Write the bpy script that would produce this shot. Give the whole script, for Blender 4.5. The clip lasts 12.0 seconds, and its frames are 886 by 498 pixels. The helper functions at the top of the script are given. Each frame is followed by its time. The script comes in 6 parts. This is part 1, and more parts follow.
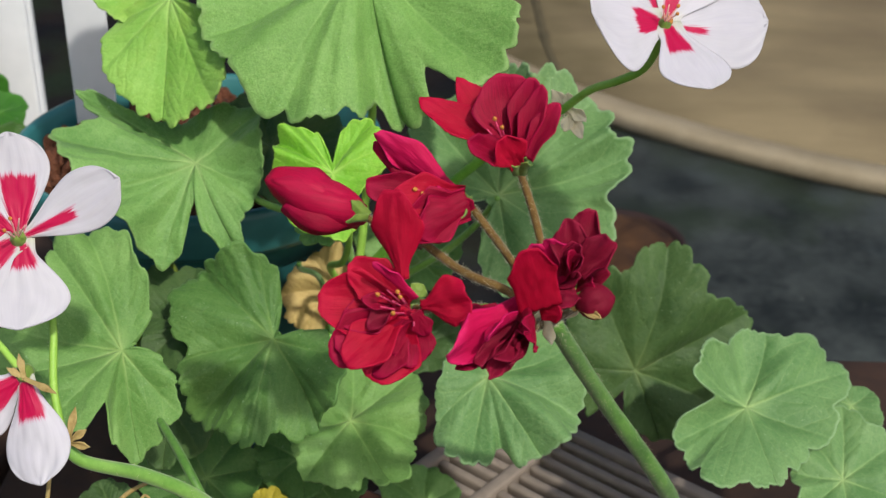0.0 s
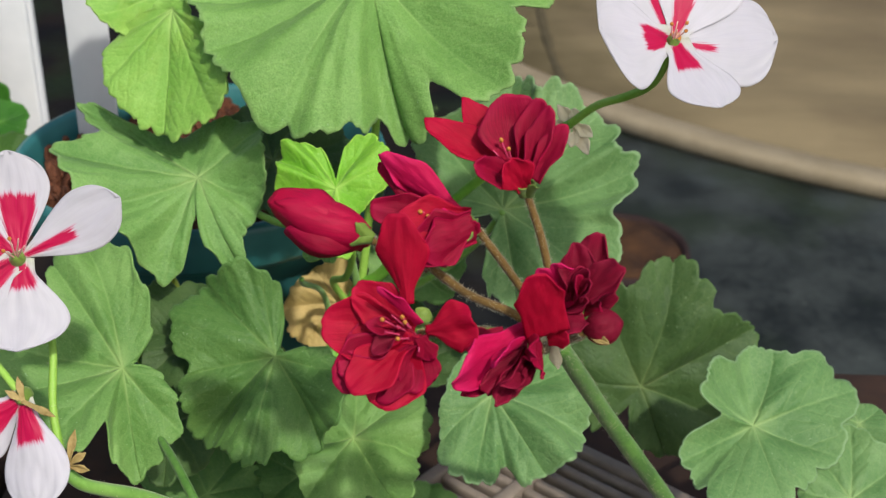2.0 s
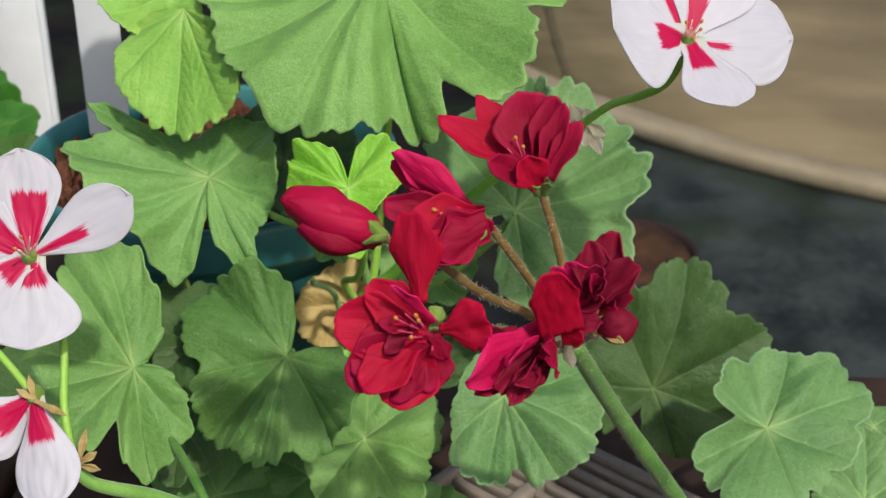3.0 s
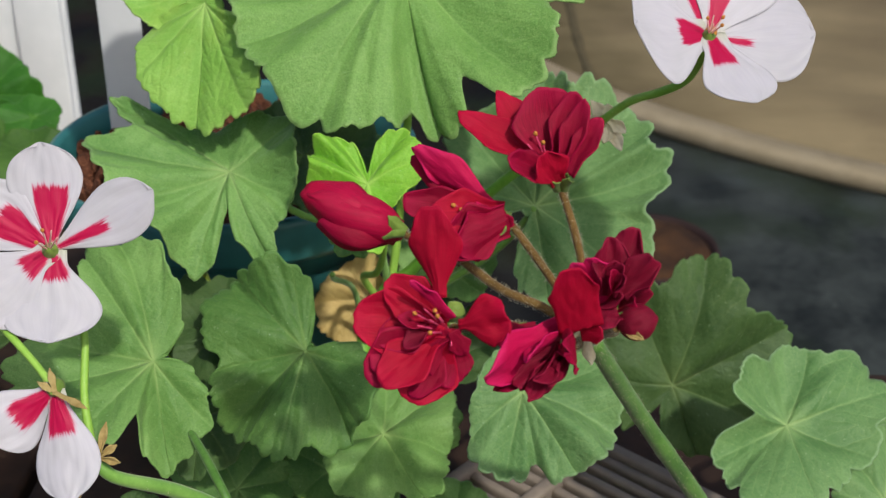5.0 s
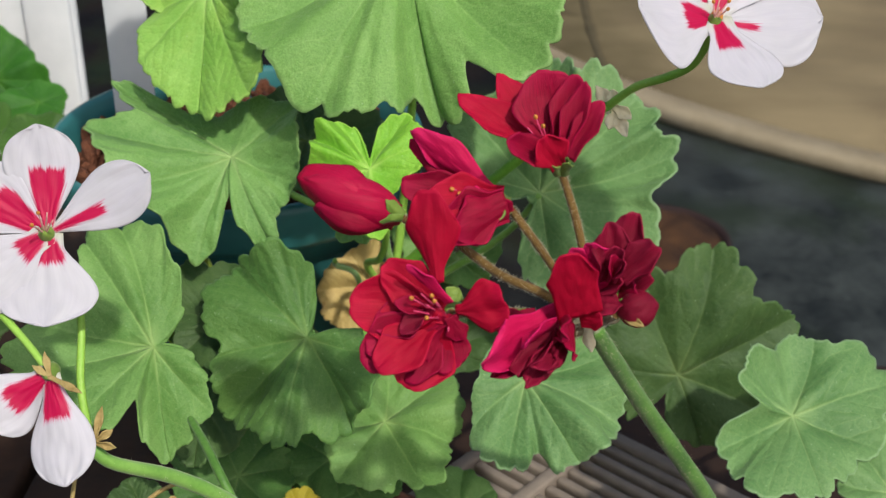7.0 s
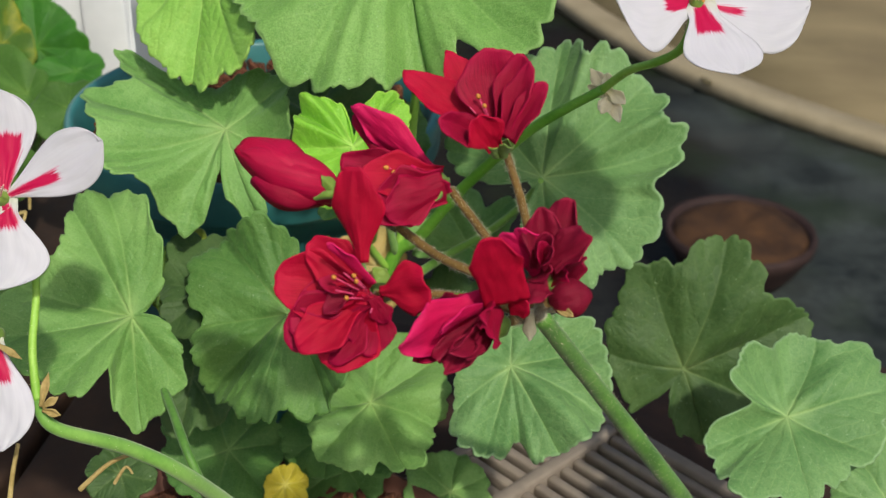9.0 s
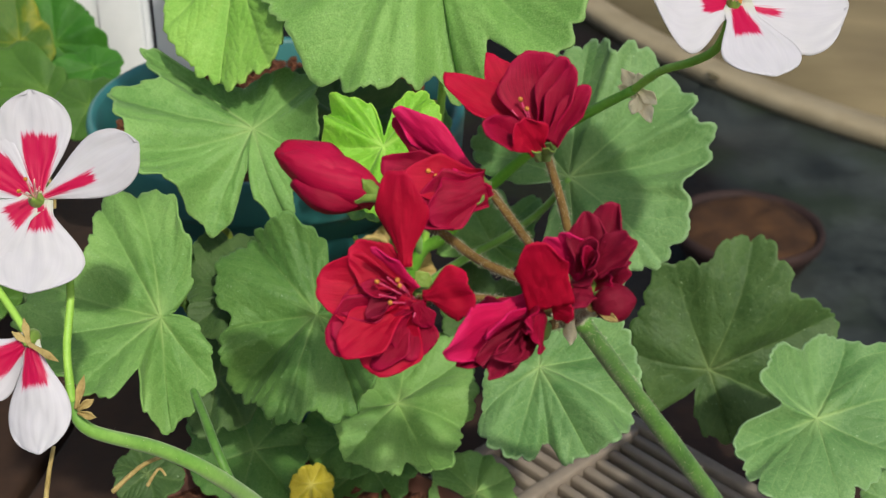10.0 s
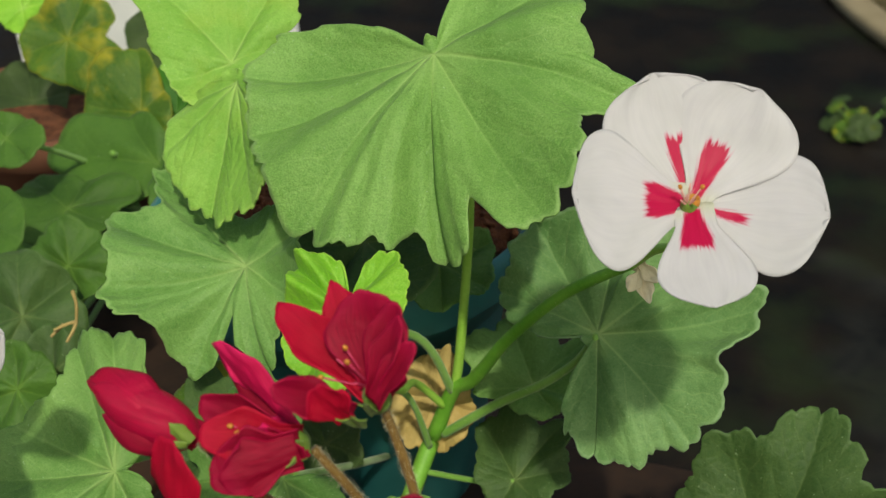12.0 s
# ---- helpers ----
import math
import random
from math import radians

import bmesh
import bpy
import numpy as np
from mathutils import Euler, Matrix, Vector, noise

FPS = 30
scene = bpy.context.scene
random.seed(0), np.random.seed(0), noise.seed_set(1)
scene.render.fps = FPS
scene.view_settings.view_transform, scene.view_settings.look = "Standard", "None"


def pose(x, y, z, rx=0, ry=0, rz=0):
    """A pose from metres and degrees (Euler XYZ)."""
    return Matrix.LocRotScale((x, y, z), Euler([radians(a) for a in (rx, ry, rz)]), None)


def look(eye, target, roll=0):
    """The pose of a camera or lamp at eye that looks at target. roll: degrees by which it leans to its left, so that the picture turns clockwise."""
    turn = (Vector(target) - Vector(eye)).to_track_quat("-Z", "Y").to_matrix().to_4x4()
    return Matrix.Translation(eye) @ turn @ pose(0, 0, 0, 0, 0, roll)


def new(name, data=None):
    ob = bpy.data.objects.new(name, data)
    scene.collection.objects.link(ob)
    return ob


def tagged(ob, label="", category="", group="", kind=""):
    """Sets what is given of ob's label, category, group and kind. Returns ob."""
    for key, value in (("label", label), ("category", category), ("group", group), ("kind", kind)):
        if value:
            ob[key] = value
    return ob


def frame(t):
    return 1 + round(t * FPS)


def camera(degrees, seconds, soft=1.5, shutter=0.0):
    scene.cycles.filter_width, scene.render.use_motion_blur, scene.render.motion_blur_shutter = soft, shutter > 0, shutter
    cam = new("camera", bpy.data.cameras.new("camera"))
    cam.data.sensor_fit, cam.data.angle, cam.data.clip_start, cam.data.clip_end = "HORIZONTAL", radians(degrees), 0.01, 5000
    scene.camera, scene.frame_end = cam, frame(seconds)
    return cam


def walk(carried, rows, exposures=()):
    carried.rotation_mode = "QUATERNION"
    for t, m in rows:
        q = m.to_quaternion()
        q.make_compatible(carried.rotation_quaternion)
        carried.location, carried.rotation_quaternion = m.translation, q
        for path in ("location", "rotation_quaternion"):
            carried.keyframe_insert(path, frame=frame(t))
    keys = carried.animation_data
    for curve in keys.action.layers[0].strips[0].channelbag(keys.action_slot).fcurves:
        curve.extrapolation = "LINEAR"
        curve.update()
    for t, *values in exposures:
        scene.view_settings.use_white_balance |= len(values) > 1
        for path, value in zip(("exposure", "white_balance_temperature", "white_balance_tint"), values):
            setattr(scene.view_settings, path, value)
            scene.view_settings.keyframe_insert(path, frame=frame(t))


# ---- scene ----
cam = camera(38.0, 12.0, soft=1.3)
cam.data.dof.use_dof, cam.data.dof.focus_distance, cam.data.dof.aperture_fstop = True, 0.32, 34.0
PATH = [
    (0, (0.035, 0.024, 0.493), (-0.01, 1.785, -0.453), 0.8),
    (0.5, (0.035, 0.026, 0.493), (-0.013, 1.788, -0.452), 0.9),
    (1, (0.036, 0.028, 0.492), (-0.009, 1.788, -0.457), 1.0),
    (1.5, (0.034, 0.029, 0.49), (-0.01, 1.787, -0.463), 1.0),
    (2, (0.034, 0.03, 0.495), (-0.014, 1.793, -0.449), 0.9),
    (2.5, (0.034, 0.029, 0.495), (-0.022, 1.792, -0.448), 0.8),
    (3, (0.033, 0.031, 0.493), (-0.029, 1.796, -0.445), 0.8),
    (3.2, (0.0312, 0.0342, 0.4954), (-0.0354, 1.8051, -0.4317), 0.8),
    (4.8, (0.0326, 0.0305, 0.4939), (-0.0621, 1.793, -0.4467), 0.5),
    (5, (0.033, 0.031, 0.493), (-0.059, 1.792, -0.452), 0.6),
    (5.5, (0.035, 0.032, 0.491), (-0.05, 1.786, -0.465), 0.7),
    (6, (0.035, 0.031, 0.493), (-0.048, 1.787, -0.462), 0.7),
    (6.5, (0.035, 0.031, 0.493), (-0.048, 1.786, -0.464), 0.7),
    (6.7, (0.035, 0.032, 0.492), (-0.056, 1.786, -0.464), 0.7),
    (8.3, (0.057, 0.043, 0.488), (-0.149, 1.776, -0.489), 0.5),
    (8.5, (0.062, 0.045, 0.488), (-0.158, 1.776, -0.49), 0.7),
    (9, (0.068, 0.043, 0.487), (-0.184, 1.767, -0.496), 0.6),
    (9.5, (0.064, 0.042, 0.49), (-0.202, 1.764, -0.494), 0.4),
    (10, (0.06, 0.044, 0.488), (-0.197, 1.762, -0.503), 0.6),
    (10.5, (0.058, 0.049, 0.488), (-0.199, 1.766, -0.506), 0.6),
    (11, (0.066, 0.068, 0.494), (-0.248, 1.781, -0.489), 0.0),
    (11.2, (0.0786, 0.074, 0.501), (-0.2751, 1.7895, -0.4644), -0.4),
    (11.5, (0.0945, 0.0849, 0.509), (-0.35, 1.78, -0.454), -1.1),
    (11.7, (0.1066, 0.0989, 0.5101), (-0.4429, 1.7617, -0.4558), -2.1),
    (12, (0.128, 0.122, 0.509), (-0.544, 1.727, -0.477), -2.9),
]
walk(cam, [(t, look(eye, target, roll)) for t, eye, target, roll in PATH],
     exposures=[(0.0, 0.06, 6350, 10), (3.0, 0.05, 6350, 10), (5.0, -0.1, 6350, 10), (6.0, 0.02, 6350, 10), (6.5, 0.05, 6350, 10), (9.5, 0.07, 6560, 6), (10.5, 0.05, 6560, 6), (11.0, 0.08, 6760, 6), (11.5, -0.1, 7080, 1), (12.0, -0.2, 7230, -2)])

# ---- light ----
world = bpy.data.worlds.new("sky")
scene.world = world
world.use_nodes = True
wn = world.node_tree
sky = wn.nodes.new("ShaderNodeTexSky")
sky.sky_type, sky.sun_disc = "NISHITA", False
sky.sun_elevation, sky.sun_rotation = radians(48.5), radians(150.5)
sky.dust_density, sky.air_density = 4.0, 1.0
wn.links.new(sky.outputs[0], wn.nodes["Background"].inputs[0])
wn.nodes["Background"].inputs[1].default_value = 0.122
sun = new("sun", bpy.data.lights.new("sun", "SUN"))
sun.data.energy, sun.data.angle, sun.data.color = 2.85, radians(1.8), (1.0, 0.95, 0.86)
sun.matrix_world = look((0.325, -0.575, 0.745), (0.0, 0.0, 0.0))


# ---- materials ----
def srgb(r, g, b):
    return tuple((c / 255 / 12.92 if c / 255 <= 0.04045 else ((c / 255 + 0.055) / 1.055) ** 2.4) for c in (r, g, b)) + (1,)


class Mat:
    """A node material with short calls."""

    def __init__(self, name):
        self.m = bpy.data.materials.new(name)
        self.m.use_nodes = True
        self.t = self.m.node_tree
        self.b = self.t.nodes["Principled BSDF"]
        self.out = self.t.nodes["Material Output"]

    def node(self, kind, **ins):
        n = self.t.nodes.new("ShaderNode" + kind)
        for k, v in ins.items():
            self.put(n.inputs[k.replace("_", " ")], v)
        return n

    def put(self, socket, v):
        if hasattr(v, "is_output"):
            self.t.links.new(v, socket)
        else:
            socket.default_value = v

    def noise(self, scale, detail=4.0, rough=0.55, vec=None, coord="Object"):
        n = self.node("TexNoise", Scale=scale, Detail=detail, Roughness=rough)
        self.t.links.new(vec or self.node("TexCoord").outputs[coord], n.inputs["Vector"])
        return n.outputs["Fac"]

    def ramp(self, fac, *stops):
        n = self.t.nodes.new("ShaderNodeValToRGB")
        e = n.color_ramp.elements
        while len(e) < len(stops):
            e.new(0.5)
        for k, (p, c) in zip(e, stops):
            k.position, k.color = p, c if len(c) == 4 else (*c, 1)
        self.t.links.new(fac, n.inputs[0])
        return n.outputs[0]

    def mix(self, fac, a, b, how="MIX"):
        n = self.t.nodes.new("ShaderNodeMix")
        n.data_type, n.blend_type = "RGBA", how
        self.put(n.inputs[0], fac), self.put(n.inputs[6], a), self.put(n.inputs[7], b)
        return n.outputs[2]

    def maths(self, op, a, b=0.0, clamp=False):
        n = self.t.nodes.new("ShaderNodeMath")
        n.operation, n.use_clamp = op, clamp
        self.put(n.inputs[0], a), self.put(n.inputs[1], b)
        return n.outputs[0]

    def attr(self, name):
        n = self.t.nodes.new("ShaderNodeAttribute")
        n.attribute_name = name
        return n.outputs["Fac"]

    def bump(self, height, strength=0.3, distance=0.001):
        n = self.node("Bump", Strength=strength, Distance=distance)
        self.t.links.new(height, n.inputs["Height"])
        self.t.links.new(n.outputs[0], self.b.inputs["Normal"])
        return n.outputs[0]

    def set(self, color, rough=0.6, spec=0.4, sheen=0.0):
        self.put(self.b.inputs["Base Color"], color)
        self.put(self.b.inputs["Roughness"], rough)
        self.b.inputs["Specular IOR Level"].default_value = spec
        self.b.inputs["Sheen Weight"].default_value = sheen
        return self.m

    def thin(self, color, share):
        """Lets light through: mixes in a translucent share."""
        tr = self.t.nodes.new("ShaderNodeBsdfTranslucent")
        self.put(tr.inputs["Color"], color)
        ms = self.t.nodes.new("ShaderNodeMixShader")
        ms.inputs[0].default_value = share
        self.t.links.new(self.b.outputs[0], ms.inputs[1])
        self.t.links.new(tr.outputs[0], ms.inputs[2])
        self.t.links.new(ms.outputs[0], self.out.inputs[0])


def leaf_material(name, dark, light, vein, edge, yellow=0.0, grain=1.4):
    """Leaf skin: blotched green, pale main veins with side veins that branch off them, a fine net between, velvet hairs."""
    k = Mat(name)
    rnd = k.node("ObjectInfo").outputs["Random"]
    where = k.node("TexCoord").outputs["Object"]
    big = k.ramp(k.noise(34, 3), (0.3, (0, 0, 0)), (0.7, (1, 1, 1)))
    fine = k.noise(1900, 2)
    base = k.mix(k.maths("ADD", k.maths("MULTIPLY", big, 0.85), k.maths("MULTIPLY", k.maths("SUBTRACT", fine, 0.5), grain), True), dark, light)
    base = k.mix(k.maths("MULTIPLY", rnd, 0.25), base, light)
    rim, v = k.attr("rim"), k.attr("vein")
    wobble = k.maths("SUBTRACT", k.noise(110, 2), 0.5)
    # main veins thin out towards the margin
    v = k.maths("ADD", k.maths("ADD", v, k.maths("MULTIPLY", wobble, 0.7)), k.maths("MULTIPLY", rim, 0.22))
    stripe = k.maths("MULTIPLY", k.ramp(k.maths("MULTIPLY", v, 0.1), (0.02, (1, 1, 1)), (0.062, (0, 0, 0))), k.ramp(rim, (0.0, (1, 1, 1)), (0.5, (0.45, 0.45, 0.45)), (0.95, (0.08, 0.08, 0.08))))
    q = k.maths("ADD", k.attr("side"), k.maths("MULTIPLY", wobble, 0.9))
    q = k.maths("ABSOLUTE", k.maths("SUBTRACT", k.maths("FRACT", q), 0.5))
    branch = k.maths("MULTIPLY", k.ramp(q, (0.0, (1, 1, 1)), (0.05, (0, 0, 0))), k.ramp(rim, (0.2, (0, 0, 0)), (0.34, (1, 1, 1)), (0.85, (1, 1, 1)), (0.97, (0, 0, 0))))
    swell = k.ramp(q, (0.0, (0, 0, 0)), (0.3, (1, 1, 1)))
    net = k.node("TexVoronoi", Scale=330.0)
    net.feature = "DISTANCE_TO_EDGE"
    warp = k.node("VectorMath")
    warp.operation = "SCALE"
    warp.inputs["Scale"].default_value = 0.004
    nz = k.node("TexNoise", Scale=160.0, Detail=2.0)
    k.t.links.new(where, nz.inputs["Vector"])
    k.t.links.new(nz.outputs["Color"], warp.inputs[0])
    add = k.node("VectorMath")
    k.t.links.new(where, add.inputs[0]), k.t.links.new(warp.outputs[0], add.inputs[1])
    k.t.links.new(add.outputs[0], net.inputs["Vector"])
    mesh = k.ramp(net.outputs["Distance"], (0.0, (0, 0, 0)), (0.3, (1, 1, 1)))
    base = k.mix(k.maths("MULTIPLY", k.maths("SUBTRACT", 1.0, mesh), 0.1), base, vein)
    base = k.mix(k.maths("MULTIPLY", branch, 0.22), base, vein)
    base = k.mix(k.maths("MULTIPLY", stripe, 0.5), base, vein)
    # shade of the grooves along the main veins, painted in the dark green
    groove_shade = k.maths("MULTIPLY", k.ramp(k.maths("MULTIPLY", v, 0.1), (0.06, (0, 0, 0)), (0.1, (0.24, 0.24, 0.24)), (0.4, (0, 0, 0))), 1.0)
    base = k.mix(groove_shade, base, dark)
    base = k.mix(k.ramp(rim, (0.965, (0, 0, 0)), (1.0, (0.5, 0.5, 0.5))), base, edge)
    zone = k.maths("MULTIPLY", k.ramp(rim, (0.25, (0, 0, 0)), (0.45, (1, 1, 1)), (0.62, (1, 1, 1)), (0.8, (0, 0, 0))), 0.16)
    base = k.mix(zone, base, dark)
    heart = k.ramp(rim, (0.0, (0.4, 0.4, 0.4)), (0.26, (0, 0, 0)))
    base = k.mix(heart, base, vein)
    if yellow:
        spots = k.maths("MULTIPLY", k.ramp(k.noise(55, 3), (0.5, (0, 0, 0)), (0.68, (1, 1, 1))), yellow)
        base = k.mix(spots, base, srgb(186, 174, 44))
    dust = k.ramp(k.noise(1000, 1.0), (0.72, (0, 0, 0)), (0.8, (0.5, 0.5, 0.5)))
    base = k.mix(dust, base, srgb(170, 200, 150))
    m = k.set(base, k.maths("ADD", 0.46, k.maths("MULTIPLY", fine, 0.22)), 0.35, 0.05)
    # relief in millimetres
    h = k.maths("ADD", k.maths("MULTIPLY", swell, 0.2), k.maths("MULTIPLY", mesh, 0.2))
    h = k.maths("ADD", h, k.maths("ADD", k.maths("MULTIPLY", k.noise(240, 3), 0.55), k.maths("MULTIPLY", fine, 0.16 * grain)))
    h = k.maths("SUBTRACT", h, k.maths("MULTIPLY", stripe, 0.3))
    k.bump(h, 0.6, 0.001)
    k.thin(k.mix(0.5, base, srgb(120, 190, 40)), 0.22)
    return m


LEAF_LIGHT = leaf_material("leaf_light_green", srgb(88, 136, 57), srgb(136, 180, 94), srgb(166, 200, 120), srgb(160, 196, 122), grain=2.5)
LEAF_PALE = leaf_material("leaf_pale_green", srgb(88, 136, 62), srgb(138, 181, 101), srgb(168, 198, 124), srgb(152, 190, 114))
LEAF_LIME = leaf_material("leaf_lime_green", srgb(110, 166, 56), srgb(154, 200, 94), srgb(180, 214, 120), srgb(172, 208, 112), 0.12)
LEAF_BRIGHT = leaf_material("leaf_young_green", srgb(112, 177, 40), srgb(157, 209, 70), srgb(188, 227, 114), srgb(178, 220, 88))
LEAF_MID = leaf_material("leaf_green", srgb(84, 130, 56), srgb(132, 173, 94), srgb(166, 196, 116), srgb(128, 170, 92))
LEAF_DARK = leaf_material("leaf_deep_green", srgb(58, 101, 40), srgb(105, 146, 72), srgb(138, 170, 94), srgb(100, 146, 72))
LEAF_BLUE = leaf_material("leaf_grey_green", srgb(74, 118, 61), srgb(121, 159, 98), srgb(169, 198, 126), srgb(156, 188, 140))
# leaf green with shade put into the colour, for low and covered leaves
LEAF_SHADE = leaf_material("leaf_shade_green", srgb(49, 78, 34), srgb(82, 112, 58), srgb(120, 142, 82), srgb(90, 122, 66))
LEAF_GLOSSY = leaf_material("leaf_glossy_deep_green", srgb(36, 92, 16), srgb(66, 128, 32), srgb(96, 150, 50), srgb(80, 136, 44))
# shrub green darkened in colour to carry the shade inside the bush
LEAF_SHRUB_SHADE = leaf_material("leaf_shrub_shade_green", srgb(48, 84, 24), srgb(84, 126, 46), srgb(112, 148, 62), srgb(92, 130, 54))
LEAF_YELLOW = leaf_material("leaf_bright_yellow", srgb(190, 172, 36), srgb(220, 206, 70), srgb(230, 220, 120), srgb(200, 190, 60))
# dimmest copy of the leaf green, shade mixed into its tones
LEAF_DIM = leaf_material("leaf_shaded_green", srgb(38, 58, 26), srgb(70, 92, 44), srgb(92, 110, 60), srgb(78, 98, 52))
LEAF_VARIEGATED = leaf_material("leaf_yellowing", srgb(44, 84, 20), srgb(86, 124, 34), srgb(150, 156, 50), srgb(160, 164, 50), 0.55)


def petal_material(name, base, deep, tip, gloss=0.5, sheen=0.1, share=0.15):
    k = Mat(name)
    u, v = k.attr("along"), k.attr("across")
    streak = k.node("CombineXYZ", X=k.maths("MULTIPLY", u, 3.0), Y=k.maths("MULTIPLY", v, 26.0))
    s = k.noise(1.0, 3, 0.6, streak.outputs[0])
    c = k.mix(k.ramp(s, (0.35, (0, 0, 0)), (0.75, (1, 1, 1))), base, deep)
    c = k.mix(k.ramp(u, (0.72, (0, 0, 0)), (1.0, (0.7, 0.7, 0.7))), c, tip)
    c = k.mix(k.maths("MULTIPLY", k.noise(240, 2), 0.35), c, deep)
    thread = k.node("CombineXYZ", X=k.maths("MULTIPLY", u, 4.0), Y=k.maths("MULTIPLY", v, 60.0))
    c = k.mix(k.ramp(k.noise(1.0, 2, 0.5, thread.outputs[0]), (0.55, (0, 0, 0)), (0.75, (0.2, 0.2, 0.2))), c, tip)
    side = k.ramp(k.maths("ABSOLUTE", v), (0.93, (0, 0, 0)), (1.0, (0.6, 0.6, 0.6)))
    c = k.mix(side, c, tip)
    m = k.set(c, k.maths("ADD", gloss, k.maths("MULTIPLY", s, 0.25)), 0.22, sheen)
    k.b.inputs["Sheen Tint"].default_value = tip
    k.bump(k.maths("ADD", s, k.noise(700, 2)), 0.36, 0.0006)
    k.thin(base, share)
    return m


PETAL_RED = petal_material("petal_crimson", srgb(160, 0, 50), srgb(108, 0, 32), srgb(174, 4, 66), sheen=0.04)
PETAL_SCARLET = petal_material("petal_scarlet", srgb(182, 0, 46), srgb(142, 0, 34), srgb(188, 2, 58), sheen=0.04)
PETAL_PINK = petal_material("petal_magenta_back", srgb(206, 12, 84), srgb(168, 6, 60), srgb(216, 34, 108))
PETAL_BUD = petal_material("petal_bud_crimson", srgb(182, 4, 62), srgb(134, 2, 44), srgb(158, 0, 40), 0.42, 0.1, 0.05)
PETAL_DARK = petal_material("petal_wilted_maroon", srgb(136, 10, 46), srgb(88, 4, 28), srgb(150, 18, 58))


def white_petal_material(name):
    """White petal with faint veins along it and a ragged magenta blotch where its mark lies."""
    k = Mat(name)
    u, v = k.attr("along"), k.attr("across")
    streak = k.node("CombineXYZ", X=k.maths("MULTIPLY", u, 2.2), Y=k.maths("MULTIPLY", v, 15.0))
    s = k.noise(1.0, 4, 0.65, streak.outputs[0])
    thread = k.node("CombineXYZ", X=k.maths("MULTIPLY", u, 5.0), Y=k.maths("MULTIPLY", v, 34.0))
    t = k.noise(1.0, 3, 0.6, thread.outputs[0])
    white = k.mix(k.ramp(s, (0.4, (0, 0, 0)), (0.8, (1, 1, 1))), srgb(209, 207, 214), srgb(201, 199, 208))
    white = k.mix(k.ramp(k.noise(120, 2), (0.35, (0, 0, 0)), (0.75, (0.5, 0.5, 0.5))), white, srgb(196, 196, 199))
    white = k.mix(k.ramp(u, (0.0, (0.55, 0.55, 0.55)), (0.2, (0, 0, 0))), white, srgb(200, 206, 160))
    field = k.maths("ADD", k.attr("mark"), k.maths("ADD", k.maths("MULTIPLY", k.maths("SUBTRACT", s, 0.5), 1.3), k.maths("MULTIPLY", k.maths("SUBTRACT", t, 0.5), 0.9)))
    mask = k.ramp(k.maths("ADD", k.maths("MULTIPLY", field, 0.5), 0.5), (0.5, (0, 0, 0)), (0.62, (1, 1, 1)))
    halo = k.ramp(k.maths("ADD", k.maths("MULTIPLY", field, 0.5), 0.5), (0.4, (0, 0, 0)), (0.52, (0.35, 0.35, 0.35)))
    c = k.mix(halo, white, srgb(214, 60, 140))
    c = k.mix(mask, c, k.mix(s, srgb(206, 0, 84), srgb(176, 0, 58)))
    m = k.set(c, 0.5, 0.3, 0.1)
    k.bump(k.maths("ADD", k.maths("MULTIPLY", s, 0.5), k.maths("ADD", k.maths("MULTIPLY", t, 0.3), k.noise(500, 2))), 0.12, 0.0004)
    k.thin(c, 0.3)
    return m


PETAL_WHITE = white_petal_material("petal_white_blotched")


def plain(name, a, b, scale, rough=0.6, spec=0.4, bump=0.3, distance=0.001, fine=8.0, sheen=0.0):
    k = Mat(name)
    n1, n2 = k.noise(scale, 4), k.noise(scale * fine, 3)
    c = k.mix(k.ramp(k.maths("ADD", k.maths("MULTIPLY", n1, 0.7), k.maths("MULTIPLY", n2, 0.3)), (0.3, (0, 0, 0)), (0.7, (1, 1, 1))), a, b)
    m = k.set(c, k.maths("ADD", rough - 0.08, k.maths("MULTIPLY", n2, 0.16)), spec, sheen)
    k.bump(k.maths("ADD", n1, k.maths("MULTIPLY", n2, 0.6)), bump, distance)
    return m


STEM_GREEN = plain("stem_green", srgb(92, 142, 50), srgb(132, 176, 82), 60, 0.55, 0.35, 0.25, 0.0006, 12, 0.25)
STEM_DARK = plain("stem_deep_green", srgb(48, 92, 24), srgb(98, 144, 58), 90, 0.5, 0.35, 0.4, 0.0006, 9, 0.15)
HAIR = plain("pale_hair", srgb(196, 190, 160), srgb(222, 216, 190), 300, 0.6)
STEM_LIME = plain("stem_yellow_green", srgb(122, 174, 54), srgb(164, 202, 94), 60, 0.5, 0.35, 0.25, 0.0006, 12)
STEM_JOINT = plain("stem_fresh_green", srgb(84, 146, 40), srgb(128, 182, 70), 60, 0.5, 0.35, 0.3, 0.0006, 12)
STEM_BROWN = plain("pedicel_brown_green", srgb(84, 62, 28), srgb(134, 106, 54), 140, 0.6, 0.3, 0.4, 0.0005, 12, 0.15)
SEPAL_GREEN = plain("sepal_green", srgb(74, 108, 32), srgb(126, 150, 66), 90, 0.55, 0.3, 0.3, 0.0005, 10, 0.1)
DRY_TAN = plain("withered_tan", srgb(132, 112, 62), srgb(186, 166, 112), 120, 0.75, 0.2, 0.5, 0.0006)
DRY = plain("withered_straw", srgb(222, 206, 162), srgb(242, 232, 200), 120, 0.75, 0.2, 0.5, 0.0006)
STAMEN_PINK = plain("stamen_pink", srgb(186, 34, 84), srgb(214, 86, 126), 200, 0.5)
